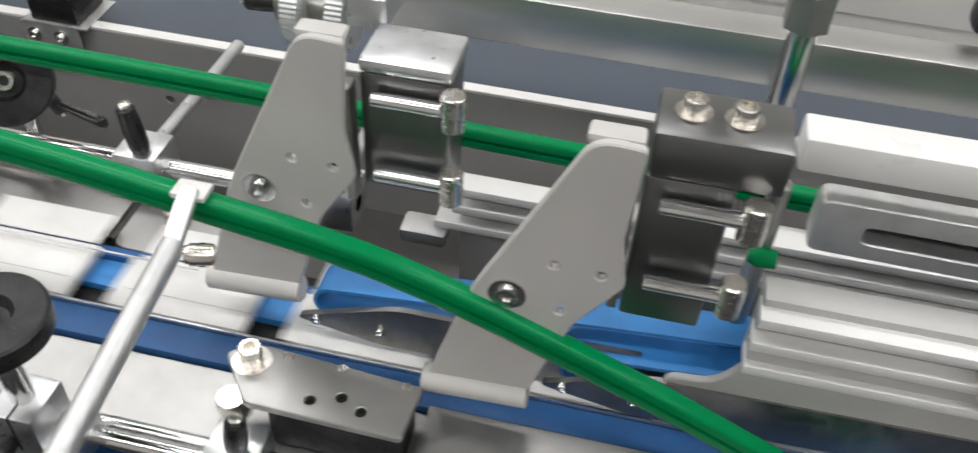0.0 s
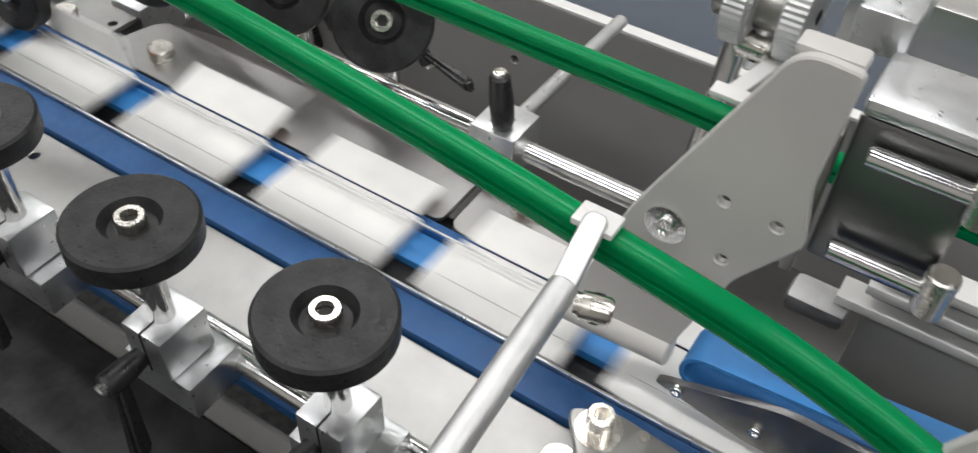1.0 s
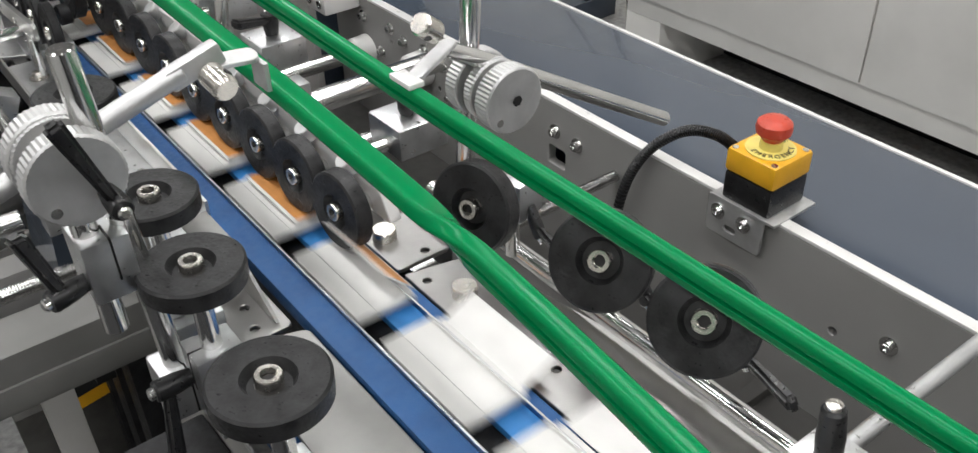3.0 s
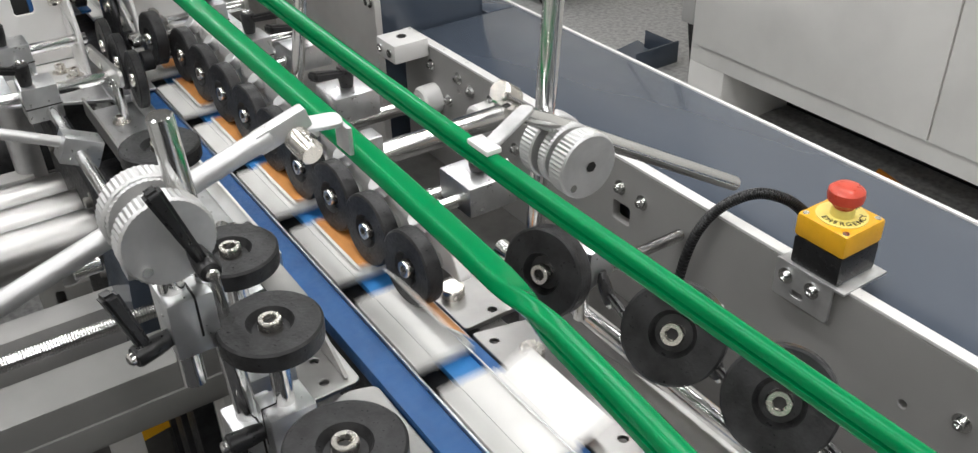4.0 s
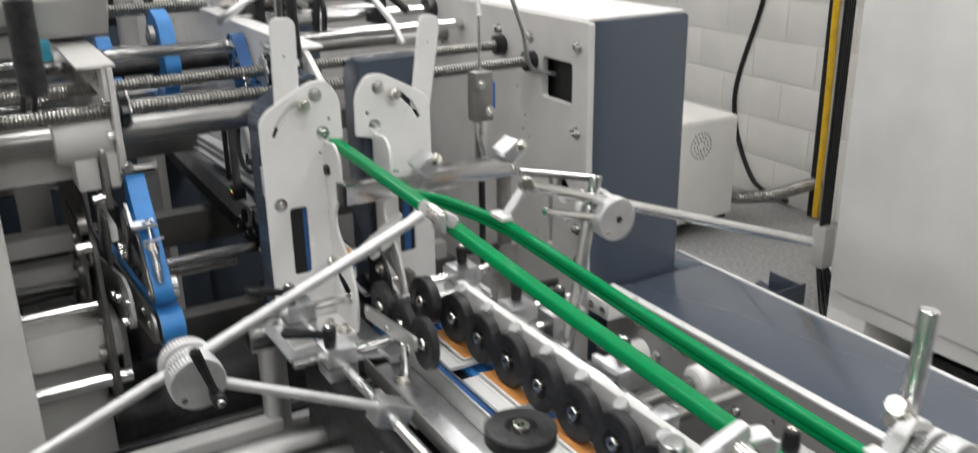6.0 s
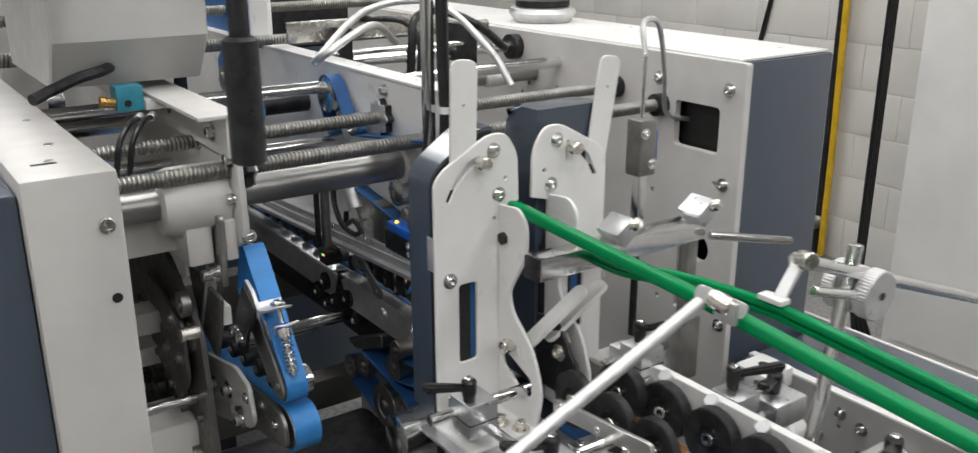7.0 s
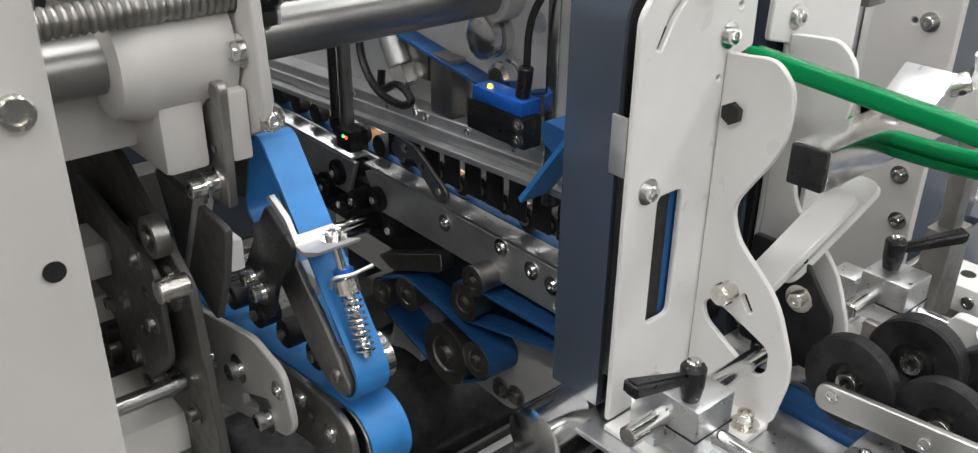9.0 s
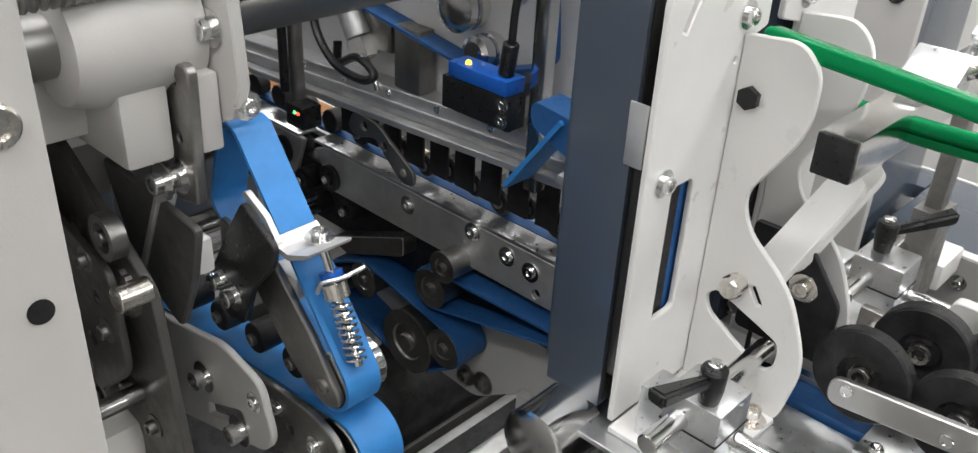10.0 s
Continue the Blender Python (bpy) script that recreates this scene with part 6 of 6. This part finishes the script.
# ---- upstream: middle carrier ----
t = thing("middle_carrier", (0.45, 2.5, 1.1), "white painted middle carrier plate with bolts, rail and pulleys", "machine plate")
part("web", plate("x", 0.440, 0.010, rounded([(1.955, 1.03), (2.02, 0.988), (3.2, 0.988), (3.2, 1.280), (2.02, 1.280), (1.955, 1.24)], 0.01), [circle(2.09, 1.2045, 0.013), circle(2.205, 1.2215, 0.013)], bevel=0.0012), M_WHITE, t)
part("top_fold", box((0.436, 2.02, 1.2805), (0.475, 3.2, 1.285), 0.001), M_WHITE, t)
bolts(t, [(0.440, 2.204, 1.262), (0.440, 2.132, 1.186), (0.440, 2.13, 1.128), (0.440, 2.06, 1.20), (0.440, 2.17, 1.13), (0.440, 2.34, 1.15), (0.440, 2.08, 1.14), (0.440, 2.30, 1.05)], (-1, 0, 0), 0.006, 0.009, M_ALU)
part("rail", plate("x", 0.413, 0.026, [(1.975, 1.002), (3.1, 0.932), (3.1, 0.964), (1.975, 1.034)], bevel=0.001), M_ALUM, t, "milled aluminium rail")
part("rail_ledge", plate("x", 0.400, 0.0127, [(1.985, 1.000), (3.1, 0.931), (3.1, 0.938), (1.985, 1.007)], bevel=0.0008), M_ALUM, t)
part("rail_rib", plate("x", 0.409, 0.0037, [(1.985, 1.014), (3.1, 0.945), (3.1, 0.952), (1.985, 1.021)], bevel=0.0006), M_ALUM, t)
part("rail_end", box((0.410, 1.955, 0.996), (0.439, 1.9745, 1.040), 0.003), M_ALU, t)
for k in range(6):
    part("rail_screw", cap_bolt((0.4128, 2.01 + 0.07 * k, 1.0262 - 0.0044 * k), (-1, 0, 0), 0.0042, 0.002, washer=False), M_STEEL, t)
part("grey_block", box((0.414, 2.178, 1.0215), (0.434, 2.214, 1.085), 0.002), M_DULL, t)
for k in range(10):
    yy = 1.985 + 0.036 * k
    rr = 0.014 if k % 2 else 0.012
    part("press_roller", lathe((0.443, yy, 0.930 + 0.004 * (k % 3)), (1, 0, 0), [(0, rr * 0.5), (0, rr * 0.8), (0.002, rr), (0.016, rr), (0.018, rr * 0.8)], 20), M_RUBBER, t)
    part("roller_pin", lathe((0.4425, yy, 0.930 + 0.004 * (k % 3)), (-1, 0, 0), [(0, 0.0060), (0.003, 0.0055)], 14), M_DULL, t)
    part("roller_arm", box((0.4365, yy - 0.006, 0.930), (0.4395, yy + 0.02, 0.995), 0.001), M_DARK, t)
for k in range(9):
    yy = 2.36 + 0.05 * k
    part("press_roller", rod((0.443, yy, 0.928), (0.459, yy, 0.928), 0.014, 16), M_RUBBER, t)
part("swing_link", plate("x", 0.400, 0.004, rounded([(2.272, 0.965), (2.262, 0.985), (2.225, 0.982), (2.168, 0.945), (2.170, 0.930), (2.190, 0.930), (2.228, 0.966), (2.26, 0.955)], 0.010, 5), [circle(2.185, 0.942, 0.004, 10), circle(2.215, 0.960, 0.005, 10), circle(2.245, 0.973, 0.005, 10)], bevel=0.0008), M_DULL, t)
for py, pz, r in ((2.132, 1.119, 0.022), (2.104, 1.085, 0.016), (2.36, 1.235, 0.030), (2.27, 1.20, 0.018)):
    part("pulley", lathe((0.4395, py, pz), (-1, 0, 0), [(0, r * 0.9), (0.004, r), (0.012, r), (0.013, r * 0.85), (0.018, r * 0.85), (0.019, r), (0.027, r), (0.03, r * 0.7)], 28), M_STEEL, t)
part("pulley_belt", loop_belt([(2.104, 1.085, 0.0165, 1), (2.04, 1.10, 0.010, 1), (2.05, 1.20, 0.010, 1), (2.27, 1.20, 0.019, -1), (2.36, 1.235, 0.031, 1), (2.30, 1.11, 0.012, 1)], 0.412, 0.436), M_BELT, t, "blue belt")
t = thing("belt_tail", (0.385, 2.0, 1.05), "light blue belt end with a clip beside the slate cover", "belt", "blue belts")
part("belt", plate("x", 0.366, 0.036, [(1.965, 1.075), (1.968, 1.078), (2.022, 1.004), (2.019, 1.000)]), M_BELTL, t)
part("belt", plate("x", 0.370, 0.030, rounded([(1.94, 1.078), (2.0, 1.085), (2.0, 1.065), (1.94, 1.04)], 0.01)), M_BELT, t)
part("clip", box((0.362, 1.952, 1.028), (0.405, 1.962, 1.036), 0.001), M_ALUM, t)
part("stay", rod((0.40, 1.99, 1.05), (0.4395, 1.99, 1.05), 0.005), M_STEEL, t)
t = thing("code_reader", (0.39, 2.07, 1.05), "blue and black sensor box with a cable and amber light", "sensor")
part("body", box((0.380, 2.032, 1.042), (0.402, 2.112, 1.072), 0.002), M_PLASTIC, t)
part("case", box((0.380, 2.036, 1.0723), (0.404, 2.105, 1.086), 0.002), M_BLUEBOX, t, "blue case")
part("indicator", lathe((0.388, 2.088, 1.086), (0, 0, 1), [(0, 0.003), (0.003, 0.002)], 10), M_LED_A, t)
part("plug", rod((0.392, 2.048, 1.0865), (0.392, 2.044, 1.115), 0.007), M_PLASTIC, t)
part("cable", sweep([(0.392, 2.044, 1.113), (0.388, 2.035, 1.16), (0.395, 2.015, 1.21), (0.405, 2.02, 1.29), (0.41, 2.03, 1.36)], 0.0035, 8), M_PLASTIC, t)
bolts(t, [(0.380, 2.040, 1.064), (0.380, 2.040, 1.050)], (-1, 0, 0), 0.004, 0.002, M_STEEL)
part("mount", box((0.4025, 2.04, 1.045), (0.4395, 2.06, 1.065), 0.001), M_DULL, t)
t = thing("sensor_post", (0.405, 2.022, 1.0), "upright square steel post with strapped cables", "post")
part("post", box((0.400, 2.014, 0.985), (0.414, 2.028, 1.46), 0.0015), M_STEEL, t)
part("cable", sweep([(0.420, 2.008, 1.18), (0.424, 2.004, 1.25), (0.422, 2.006, 1.33), (0.425, 2.012, 1.45)], 0.009, 10), M_PLASTIC, t)
part("strap", lathe((0.4235, 2.005, 1.26), (0, 0, 1), [(0, 0.0098), (0.010, 0.0098)], 16), M_WHITE, t)
t = thing("sensor_post", (0.39, 2.345, 0.99), "dark upright post with a cable on the rail", "post")
part("post", rod((0.392, 2.345, 0.955), (0.392, 2.345, 1.16), 0.008), M_DULL, t)
part("cable", rod((0.378, 2.348, 0.985), (0.378, 2.348, 1.16), 0.005), M_PLASTIC, t)
part("eye", box((0.375, 2.315, 0.950), (0.400, 2.345, 0.975), 0.002), M_PLASTIC, t)
part("light", lathe((0.3748, 2.322, 0.968), (-1, 0, 0), [(0, 0.002), (0.001, 0.002)], 8), M_LED_R, t)
part("light", lathe((0.3748, 2.328, 0.968), (-1, 0, 0), [(0, 0.002), (0.001, 0.002)], 8), M_LED_G, t)
t = thing("glue_nozzle", (0.41, 2.26, 1.05), "steel nozzle cylinder aimed at the belt with looped black cables", "nozzle")
a0, a1 = Vector((0.412, 2.292, 1.105)), Vector((0.412, 2.250, 1.035))
part("barrel", rod(a0 + (a0 - a1) * 0.4, a1 + (a0 - a1) * 0.35, 0.013), M_ALUM, t)
part("hex", lathe(a1 + (a0 - a1) * 0.33, a1 - a0, [(0, 0.015), (0.02, 0.015), (0.022, 0.011)], 6), M_STEEL, t)
part("tip", rod(a1 + (a0 - a1) * 0.1, a1 - (a0 - a1) * 0.35, 0.0035), M_STEEL, t)
part("bracket", box((0.420, 2.225, 1.05), (0.4395, 2.30, 1.085), 0.002), M_DULL, t)
part("cable_loop", sweep([(0.405, 2.32, 1.13), (0.395, 2.315, 1.07), (0.390, 2.28, 1.035), (0.390, 2.235, 1.028), (0.395, 2.222, 1.036), (0.398, 2.25, 1.045), (0.402, 2.285, 1.03), (0.405, 2.29, 1.05)], 0.0045, 8, steps=80), M_PLASTIC, t)

t = thing("belt_bed", (0.43, 2.3, 0.88), "bright steel belt bed with a blue lower belt and guide pulleys", "machine plate")
part("bed_plate", plate("x", 0.421, 0.006, [(1.975, 0.858), (2.33, 0.858), (2.36, 0.901), (2.34, 0.909), (1.975, 0.909)], [circle(2.02, 0.868, 0.005, 10)], bevel=0.001), M_ALUM, t)
part("bed_top", box((0.421, 1.975, 0.9092), (0.4475, 2.36, 0.913), 0.0008), M_ALU, t)
part("top_belt", box((0.448, 1.975, 0.9095), (0.4635, 3.1, 0.9135), 0.0008), M_BELT, t, "dark blue belt")
part("belt_stay", box((0.448, 2.30, 0.8735), (0.4555, 2.33, 0.9094), 0.0005), M_DULL, t)
part("bed_plate", plate("x", 0.421, 0.006, [(2.40, 0.855), (3.1, 0.855), (3.1, 0.905), (2.38, 0.905)], bevel=0.001), M_ALUM, t)
part("bed_top", box((0.421, 2.39, 0.9055), (0.4475, 3.1, 0.909), 0.0008), M_ALU, t)
bolts(t, [(0.421, 2.105, 0.900), (0.421, 2.058, 0.893), (0.421, 2.028, 0.889), (0.421, 2.20, 0.892)], (-1, 0, 0), 0.006, 0.004, M_STEEL)
part("back_plate", plate("x", 0.452, 0.008, rounded([(1.98, 0.86), (2.36, 0.86), (2.36, 0.76), (2.20, 0.67), (2.12, 0.665), (2.06, 0.705), (1.98, 0.72)], 0.012), [circle(2.03, 0.80, 0.006, 10)], bevel=0.001), M_GREYP, t)
bolts(t, [(0.452, 2.135, 0.688), (0.452, 2.108, 0.692), (0.452, 2.05, 0.85), (0.452, 2.02, 0.84)], (-1, 0, 0), 0.008, 0.008, M_DULL)
for py, pz, r, x0 in ((2.261, 0.775, 0.020, 0.452), (2.185, 0.730, 0.036, 0.450), (2.152, 0.816, 0.021, 0.452), (2.130, 0.749, 0.021, 0.452), (2.122, 0.861, 0.016, 0.440), (2.314, 0.751, 0.019, 0.452)):
    part("pulley", lathe((x0, py, pz), (-1, 0, 0), [(0, r), (0.042, r), (0.042, r * 1.08), (0.0445, r * 1.08), (0.0445, r * 0.62), (0.042, r * 0.58), (0.042, r * 0.30), (0.048, r * 0.28)], 30), M_DULL, t)
# darker belt blue here: the shadow on the lower belts is put into colour
part("low_belt", loop_belt([(2.130, 0.749, 0.0215, 1), (2.261, 0.775, 0.0205, 1), (2.314, 0.751, 0.0195, 1), (2.185, 0.730, 0.0365, 1)], 0.409, 0.450), M_BELT, t, "blue lower belt with shade in its colour")
part("low_belt", loop_belt([(1.99, 0.838, 0.006, 1), (2.152, 0.816, 0.0215, 1)], 0.409, 0.450), M_BELT, t, "blue lower belt with shade in its colour")
for py, pz, r in ((2.33, 0.875, 0.016), (2.38, 0.855, 0.014), (2.42, 0.88, 0.017), (2.30, 0.845, 0.013), (2.41, 0.84, 0.012), (2.36, 0.83, 0.012), (2.45, 0.85, 0.02)):
    part("idler", lathe((0.452, py, pz), (-1, 0, 0), [(0, r), (0.036, r), (0.036, r * 0.55), (0.040, r * 0.5)], 22), M_DARK, t)
    part("idler_screw", cap_bolt((0.412, py, pz), (-1, 0, 0), 0.005, 0.003, washer=False), M_STEEL, t)
part("knuckle", plate("x", 0.414, 0.02, rounded([(2.20, 0.905 - 0.05), (2.33, 0.80), (2.30, 0.79), (2.20, 0.83)], 0.008), bevel=0.001), M_DULL, t)
part("leg", box((0.440, 2.28, 0), (0.451, 2.34, 0.71), 0.002), M_GREYP, t)
part("leg", box((0.440, 2.02, 0.0), (0.451, 2.05, 0.72), 0.002), M_GREYP, t)
t = thing("drive_drum", (0.35, 2.28, 0.55), "large dark rubber covered drum across the machine", "drum")
part("drum", rod((0.0, 2.30, 0.56), (0.75, 2.30, 0.56), 0.095, 40, cham=0.004), M_RUBBER, t)
part("drum_shaft", rod((-0.0395, 2.30, 0.56), (0.925, 2.30, 0.56), 0.02), M_STEEL, t)
t = thing("base_rail", (0.5, 2.15, 0.5), "pale aluminium linear rail with a dark inset across the base", "rail")
part("rail", box((-0.04, 2.115, 0.52), (0.92, 2.185, 0.555), 0.003), M_ALUM, t)
part("inset", box((-0.04, 2.14, 0.5555), (0.92, 2.165, 0.5625), 0.001), M_DARK, t)
for x in (0.0, 0.86):
    part("foot", box((x, 2.12, 0), (x + 0.05, 2.18, 0.52), 0.002), M_GREYP, t)
t = thing("steel_bush", (0.29, 1.90, 0.89), "round polished steel bush under the folding head", "bush")
part("bush", lathe((0.262, 1.885, 0.868), (1, 0, 0), [(0, 0.026), (0.002, 0.030), (0.05, 0.030), (0.05, 0.022), (0.008, 0.021)], 32), M_STEEL, t)
part("stem", rod((0.30, 1.885, 0.50), (0.30, 1.885, 0.845), 0.022), M_ALUM, t)
part("stem_foot", box((0.27, 1.86, 0), (0.33, 1.91, 0.505), 0.003), M_GREYP, t)

# ---- upstream: overhead parts ----
t = thing("control_box", (0.16, 2.25, 1.3), "grey overhead control box with a slanted lower face", "control box")
part("body", plate("x", -0.02, 0.21, [(2.26, 1.36), (2.31, 1.294), (2.60, 1.294), (2.60, 1.70), (2.26, 1.70)], bevel=0.003), M_GREYP, t)
part("arm", box((0.02, 2.60, 1.45), (0.10, 3.1, 1.55), 0.004), M_GREYP, t)
part("post", box((0.02, 3.05, 0.0), (0.10, 3.12, 1.449), 0.004), M_GREYP, t)
t = thing("hanging_handle", (0.01, 1.66, 1.32), "black rubber grip hanging from a grey arm", "handle")
part("grip", lathe((0.012, 1.655, 1.322), (0, 0, 1), [(0, 0.012), (0.002, 0.0145), (0.10, 0.0145), (0.103, 0.011)], 24), M_RUBBER, t)
part("grip_rod", rod((0.012, 1.655, 1.42), (0.012, 1.655, 1.60), 0.008), M_DARK, t)
part("grip_arm", box((-0.01, 1.64, 1.60), (0.035, 2.40, 1.64), 0.004), M_GREYP, t)
t = thing("air_valve", (0.066, 2.265, 1.26), "teal valve block with brass fittings and black tubes", "valve")
part("body", box((0.052, 2.25, 1.264), (0.088, 2.285, 1.298), 0.002), M_TEAL, t)
part("brass_fitting", lathe((0.052, 2.262, 1.276), (-1, 0, 0.1), [(0, 0.006), (0.012, 0.006), (0.013, 0.008), (0.020, 0.008)], 14), M_BRASS, t)
part("port", lathe((0.066, 2.2497, 1.275), (0, -1, 0), [(0, 0.005), (0.0006, 0.005)], 12), M_INK_SHADE, t)
for k, x in enumerate((0.045, 0.062)):
    part("tube", sweep([(x + 0.03, 2.24, 1.255), (x + 0.01, 2.21, 1.255), (x - 0.01, 2.19, 1.235), (x - 0.02, 2.19, 1.19)], 0.004, 8), M_PLASTIC, t)
    part("tube_nut", rod((x + 0.028, 2.238, 1.254), (x + 0.036, 2.25, 1.2555), 0.006), M_ALUM, t)
part("mount", box((0.0905, 2.255, 1.262), (0.134, 2.285, 1.276), 0.001), M_WHITE, t)
part("frame_tube", sweep([(-0.06, 2.20, 1.30), (0.0, 2.24, 1.315), (0.06, 2.30, 1.32), (0.10, 2.5, 1.315)], 0.008, 8), M_DARK, t)
solo("braided_hose", sweep([(0.60, 2.45, 1.30), (0.50, 2.35, 1.345), (0.40, 2.32, 1.31), (0.42, 2.40, 1.29), (0.55, 2.46, 1.36), (0.66, 2.40, 1.37), (0.72, 2.32, 1.29), (0.74, 2.28, 1.23)], 0.007, 10, ribs=0.0006, steps=130), M_ALUM, "braided steel hose looped above the carriers", "hose")
t = thing("feeder_housing", (0.2, 4.0, 0), "dark feeder section of the machine behind the carriers", "machine")
part("body", box((-0.55, 3.6, 0), (0.425, 4.6, 1.15), 0.01), M_SLATE, t)
part("body", box((0.56, 3.6, 0), (1.15, 4.6, 1.15), 0.01), M_SLATE, t)
part("bridge", box((-0.55, 3.6, 1.1505), (1.15, 4.6, 1.30), 0.01), M_DARK, t)
for k in range(5):
    part("cross_bar", rod((-0.5, 3.3, 0.60 + 0.17 * k), (0.42, 3.3, 0.60 + 0.17 * k), 0.02), M_STEEL if k % 2 else M_DARK, t)
part("bar_stand", box((-0.56, 3.25, 0), (-0.50, 3.601, 1.4), 0.003), M_GREYP, t)
part("bar_stand", box((0.40, 3.25, 0), (0.424, 3.601, 1.35), 0.003), M_GREYP, t)
part("inner_sheet", box((0.20, 2.70, 0.15), (0.21, 3.25, 0.86), 0.002), M_DARK, t)
part("lamp_post", box((0.62, 3.9, 1.3005), (0.66, 3.94, 2.4), 0.003), M_ORANGE, t, "orange painted post")
t = thing("blue_frame_panel", (0.5, 3.0, 1.0), "blue and white machine panel behind the spindles", "machine plate")
part("panel", box((0.476, 2.75, 0.99), (0.486, 3.2, 1.40), 0.003), M_WHITE, t)
part("blue_plate", box((0.46, 2.85, 1.27), (0.4755, 3.15, 1.38), 0.003), M_BELT, t)

t = thing("cross_bar", (0.6, 2.5, 1.32), "flat polished steel bar with rods hung across the machine", "bar")
part("flat_bar", box((0.41, 2.496, 1.306), (0.715, 2.506, 1.343), 0.002), M_NICKEL, t)
part("round_bar", rod((0.50, 2.52, 1.262), (0.9295, 2.52, 1.262), 0.011), M_STEEL, t)
part("round_bar", rod((0.45, 2.47, 1.285), (0.78, 2.47, 1.285), 0.006), M_STEEL, t)
part("bar_clamp", box((0.495, 2.455, 1.255), (0.515, 2.53, 1.33), 0.002), M_DARK, t)
part("bar_clamp", box((0.765, 2.455, 1.245), (0.785, 2.53, 1.32), 0.002), M_DARK, t)
part("end_collar", lathe((0.9295, 2.52, 1.262), (-1, 0, 0), [(0, 0.026), (0.02, 0.026), (0.022, 0.02)], 20), M_PLASTIC, t)
t = thing("cross_tube", (0.6, 2.46, 1.215), "thick polished tube across the machine with a white bush", "shaft")
part("tube", rod((0.451, 2.46, 1.215), (0.9295, 2.46, 1.215), 0.016, 28), M_SHAFT, t)
part("bush", lathe((0.80, 2.46, 1.215), (1, 0, 0), [(0, 0.017), (0.002, 0.020), (0.05, 0.020), (0.052, 0.018)], 28), M_WHITE, t, "white bush")
for x0, x1, yy, zz, rr in ((-0.3, 0.93, 2.38, 1.245, 0.011), (-0.3, 0.43, 2.50, 1.20, 0.016), (-0.3, 0.43, 2.58, 1.13, 0.012), (-0.3, 0.43, 2.34, 1.16, 0.010)):
    t = thing("cross_shaft", (0.1, yy, zz), "polished steel cross shaft behind the carriage", "shaft", "cross shafts")
    part("shaft", rod((x0, yy, zz), (x1 - 0.0005, yy, zz), rr, 24), M_STEEL, t)
    part("collar", lathe((0.157, yy, zz), (1, 0, 0), [(0, rr * 1.5), (0.02, rr * 1.5), (0.022, rr * 1.2)], 22), M_DARK, t)
t = thing("black_hose", (0.62, 2.40, 1.30), "black cable bundle arched over the rods", "hose")
part("cable", sweep([(0.60, 2.40, 1.235), (0.605, 2.40, 1.30), (0.62, 2.41, 1.345), (0.68, 2.42, 1.355), (0.75, 2.40, 1.325), (0.80, 2.38, 1.28)], 0.008, 10), M_PLASTIC, t)
part("cable", sweep([(0.615, 2.395, 1.235), (0.618, 2.395, 1.30), (0.60, 2.42, 1.34), (0.54, 2.47, 1.345)], 0.006, 10), M_PLASTIC, t)
for k in range(3):
    part("tie", lathe((0.602, 2.40, 1.25 + 0.018 * k), (0, 0, 1), [(0, 0.0095), (0.004, 0.0095)], 14), M_DARK, t)
t = thing("blue_carrier", (0.26, 2.55, 1.2), "blue belt guide plates between the carriages", "belt", "blue belts")
part("guide", plate("x", 0.300, 0.03, rounded([(2.42, 1.20), (2.46, 1.29), (2.52, 1.31), (2.56, 1.28), (2.52, 1.18), (2.60, 1.06), (2.56, 1.05)], 0.015, 4), bevel=0.001), M_BELTL, t)
part("hub", lathe((0.299, 2.50, 1.255), (-1, 0, 0), [(0, 0.024), (0.01, 0.024), (0.01, 0.012), (0.014, 0.010)], 24), M_DULL, t)
part("guide", plate("x", 0.215, 0.03, rounded([(2.50, 1.06), (2.70, 1.24), (2.74, 1.22), (2.55, 1.04)], 0.012, 4), bevel=0.001), M_BELTL, t)
part("stay", rod((0.2, 2.50, 1.20), (0.4395, 2.50, 1.20), 0.017), M_DARK, t)

# block joints of the wall that can be told apart
for r in range(9):
    for c in range(9):
        y0 = 2.55 + 0.40 * c + (0.20 if r % 2 else 0)
        ob = part("block", box((X1 - 0.004, y0 + 0.0025, 0.2 * r + 0.0025), (X1 + 0.004, y0 + 0.3975, 0.2 * r + 0.1975), 0.003), M_WALL, wall_east)


def motions():
    """Every carton runs up the belt at an even pace; its flap turns over between the folding rails."""
    fold = ((0.66, 2), (0.76, 14), (0.84, 48), (0.90, 95), (0.95, 135), (1.01, 168), (1.07, 177))
    for i, c in enumerate(CARTONS):
        y0 = 3.2 + PHASE - PITCH * i
        walk(c, [(t, pose(0.4945, y0 + SPEED * t, 0.884)) for t in (0.0, 5.0, 10.0)])
        flap = next(o for o in c.children if o.name.startswith("flap"))

        def turned(a):
            return Matrix.Translation(HINGE) @ Matrix.Rotation(-radians(a), 4, "Y") @ Matrix.Translation(-HINGE)

        times = [((y - y0) / SPEED, a) for y, a in fold]
        inside = [(t, a) for t, a in times if 0.02 < t < 9.98]
        before = [a for t, a in times if t <= 0.02]
        after = [a for t, a in times if t >= 9.98]
        first = before[-1] if before else 2
        last = after[0] if after else 177
        if not inside:
            first = last = (177 if before else 2)
        walk(flap, [(0.0, turned(first))] + [(t, turned(a)) for t, a in inside] + [(10.0, turned(last))])


motions()
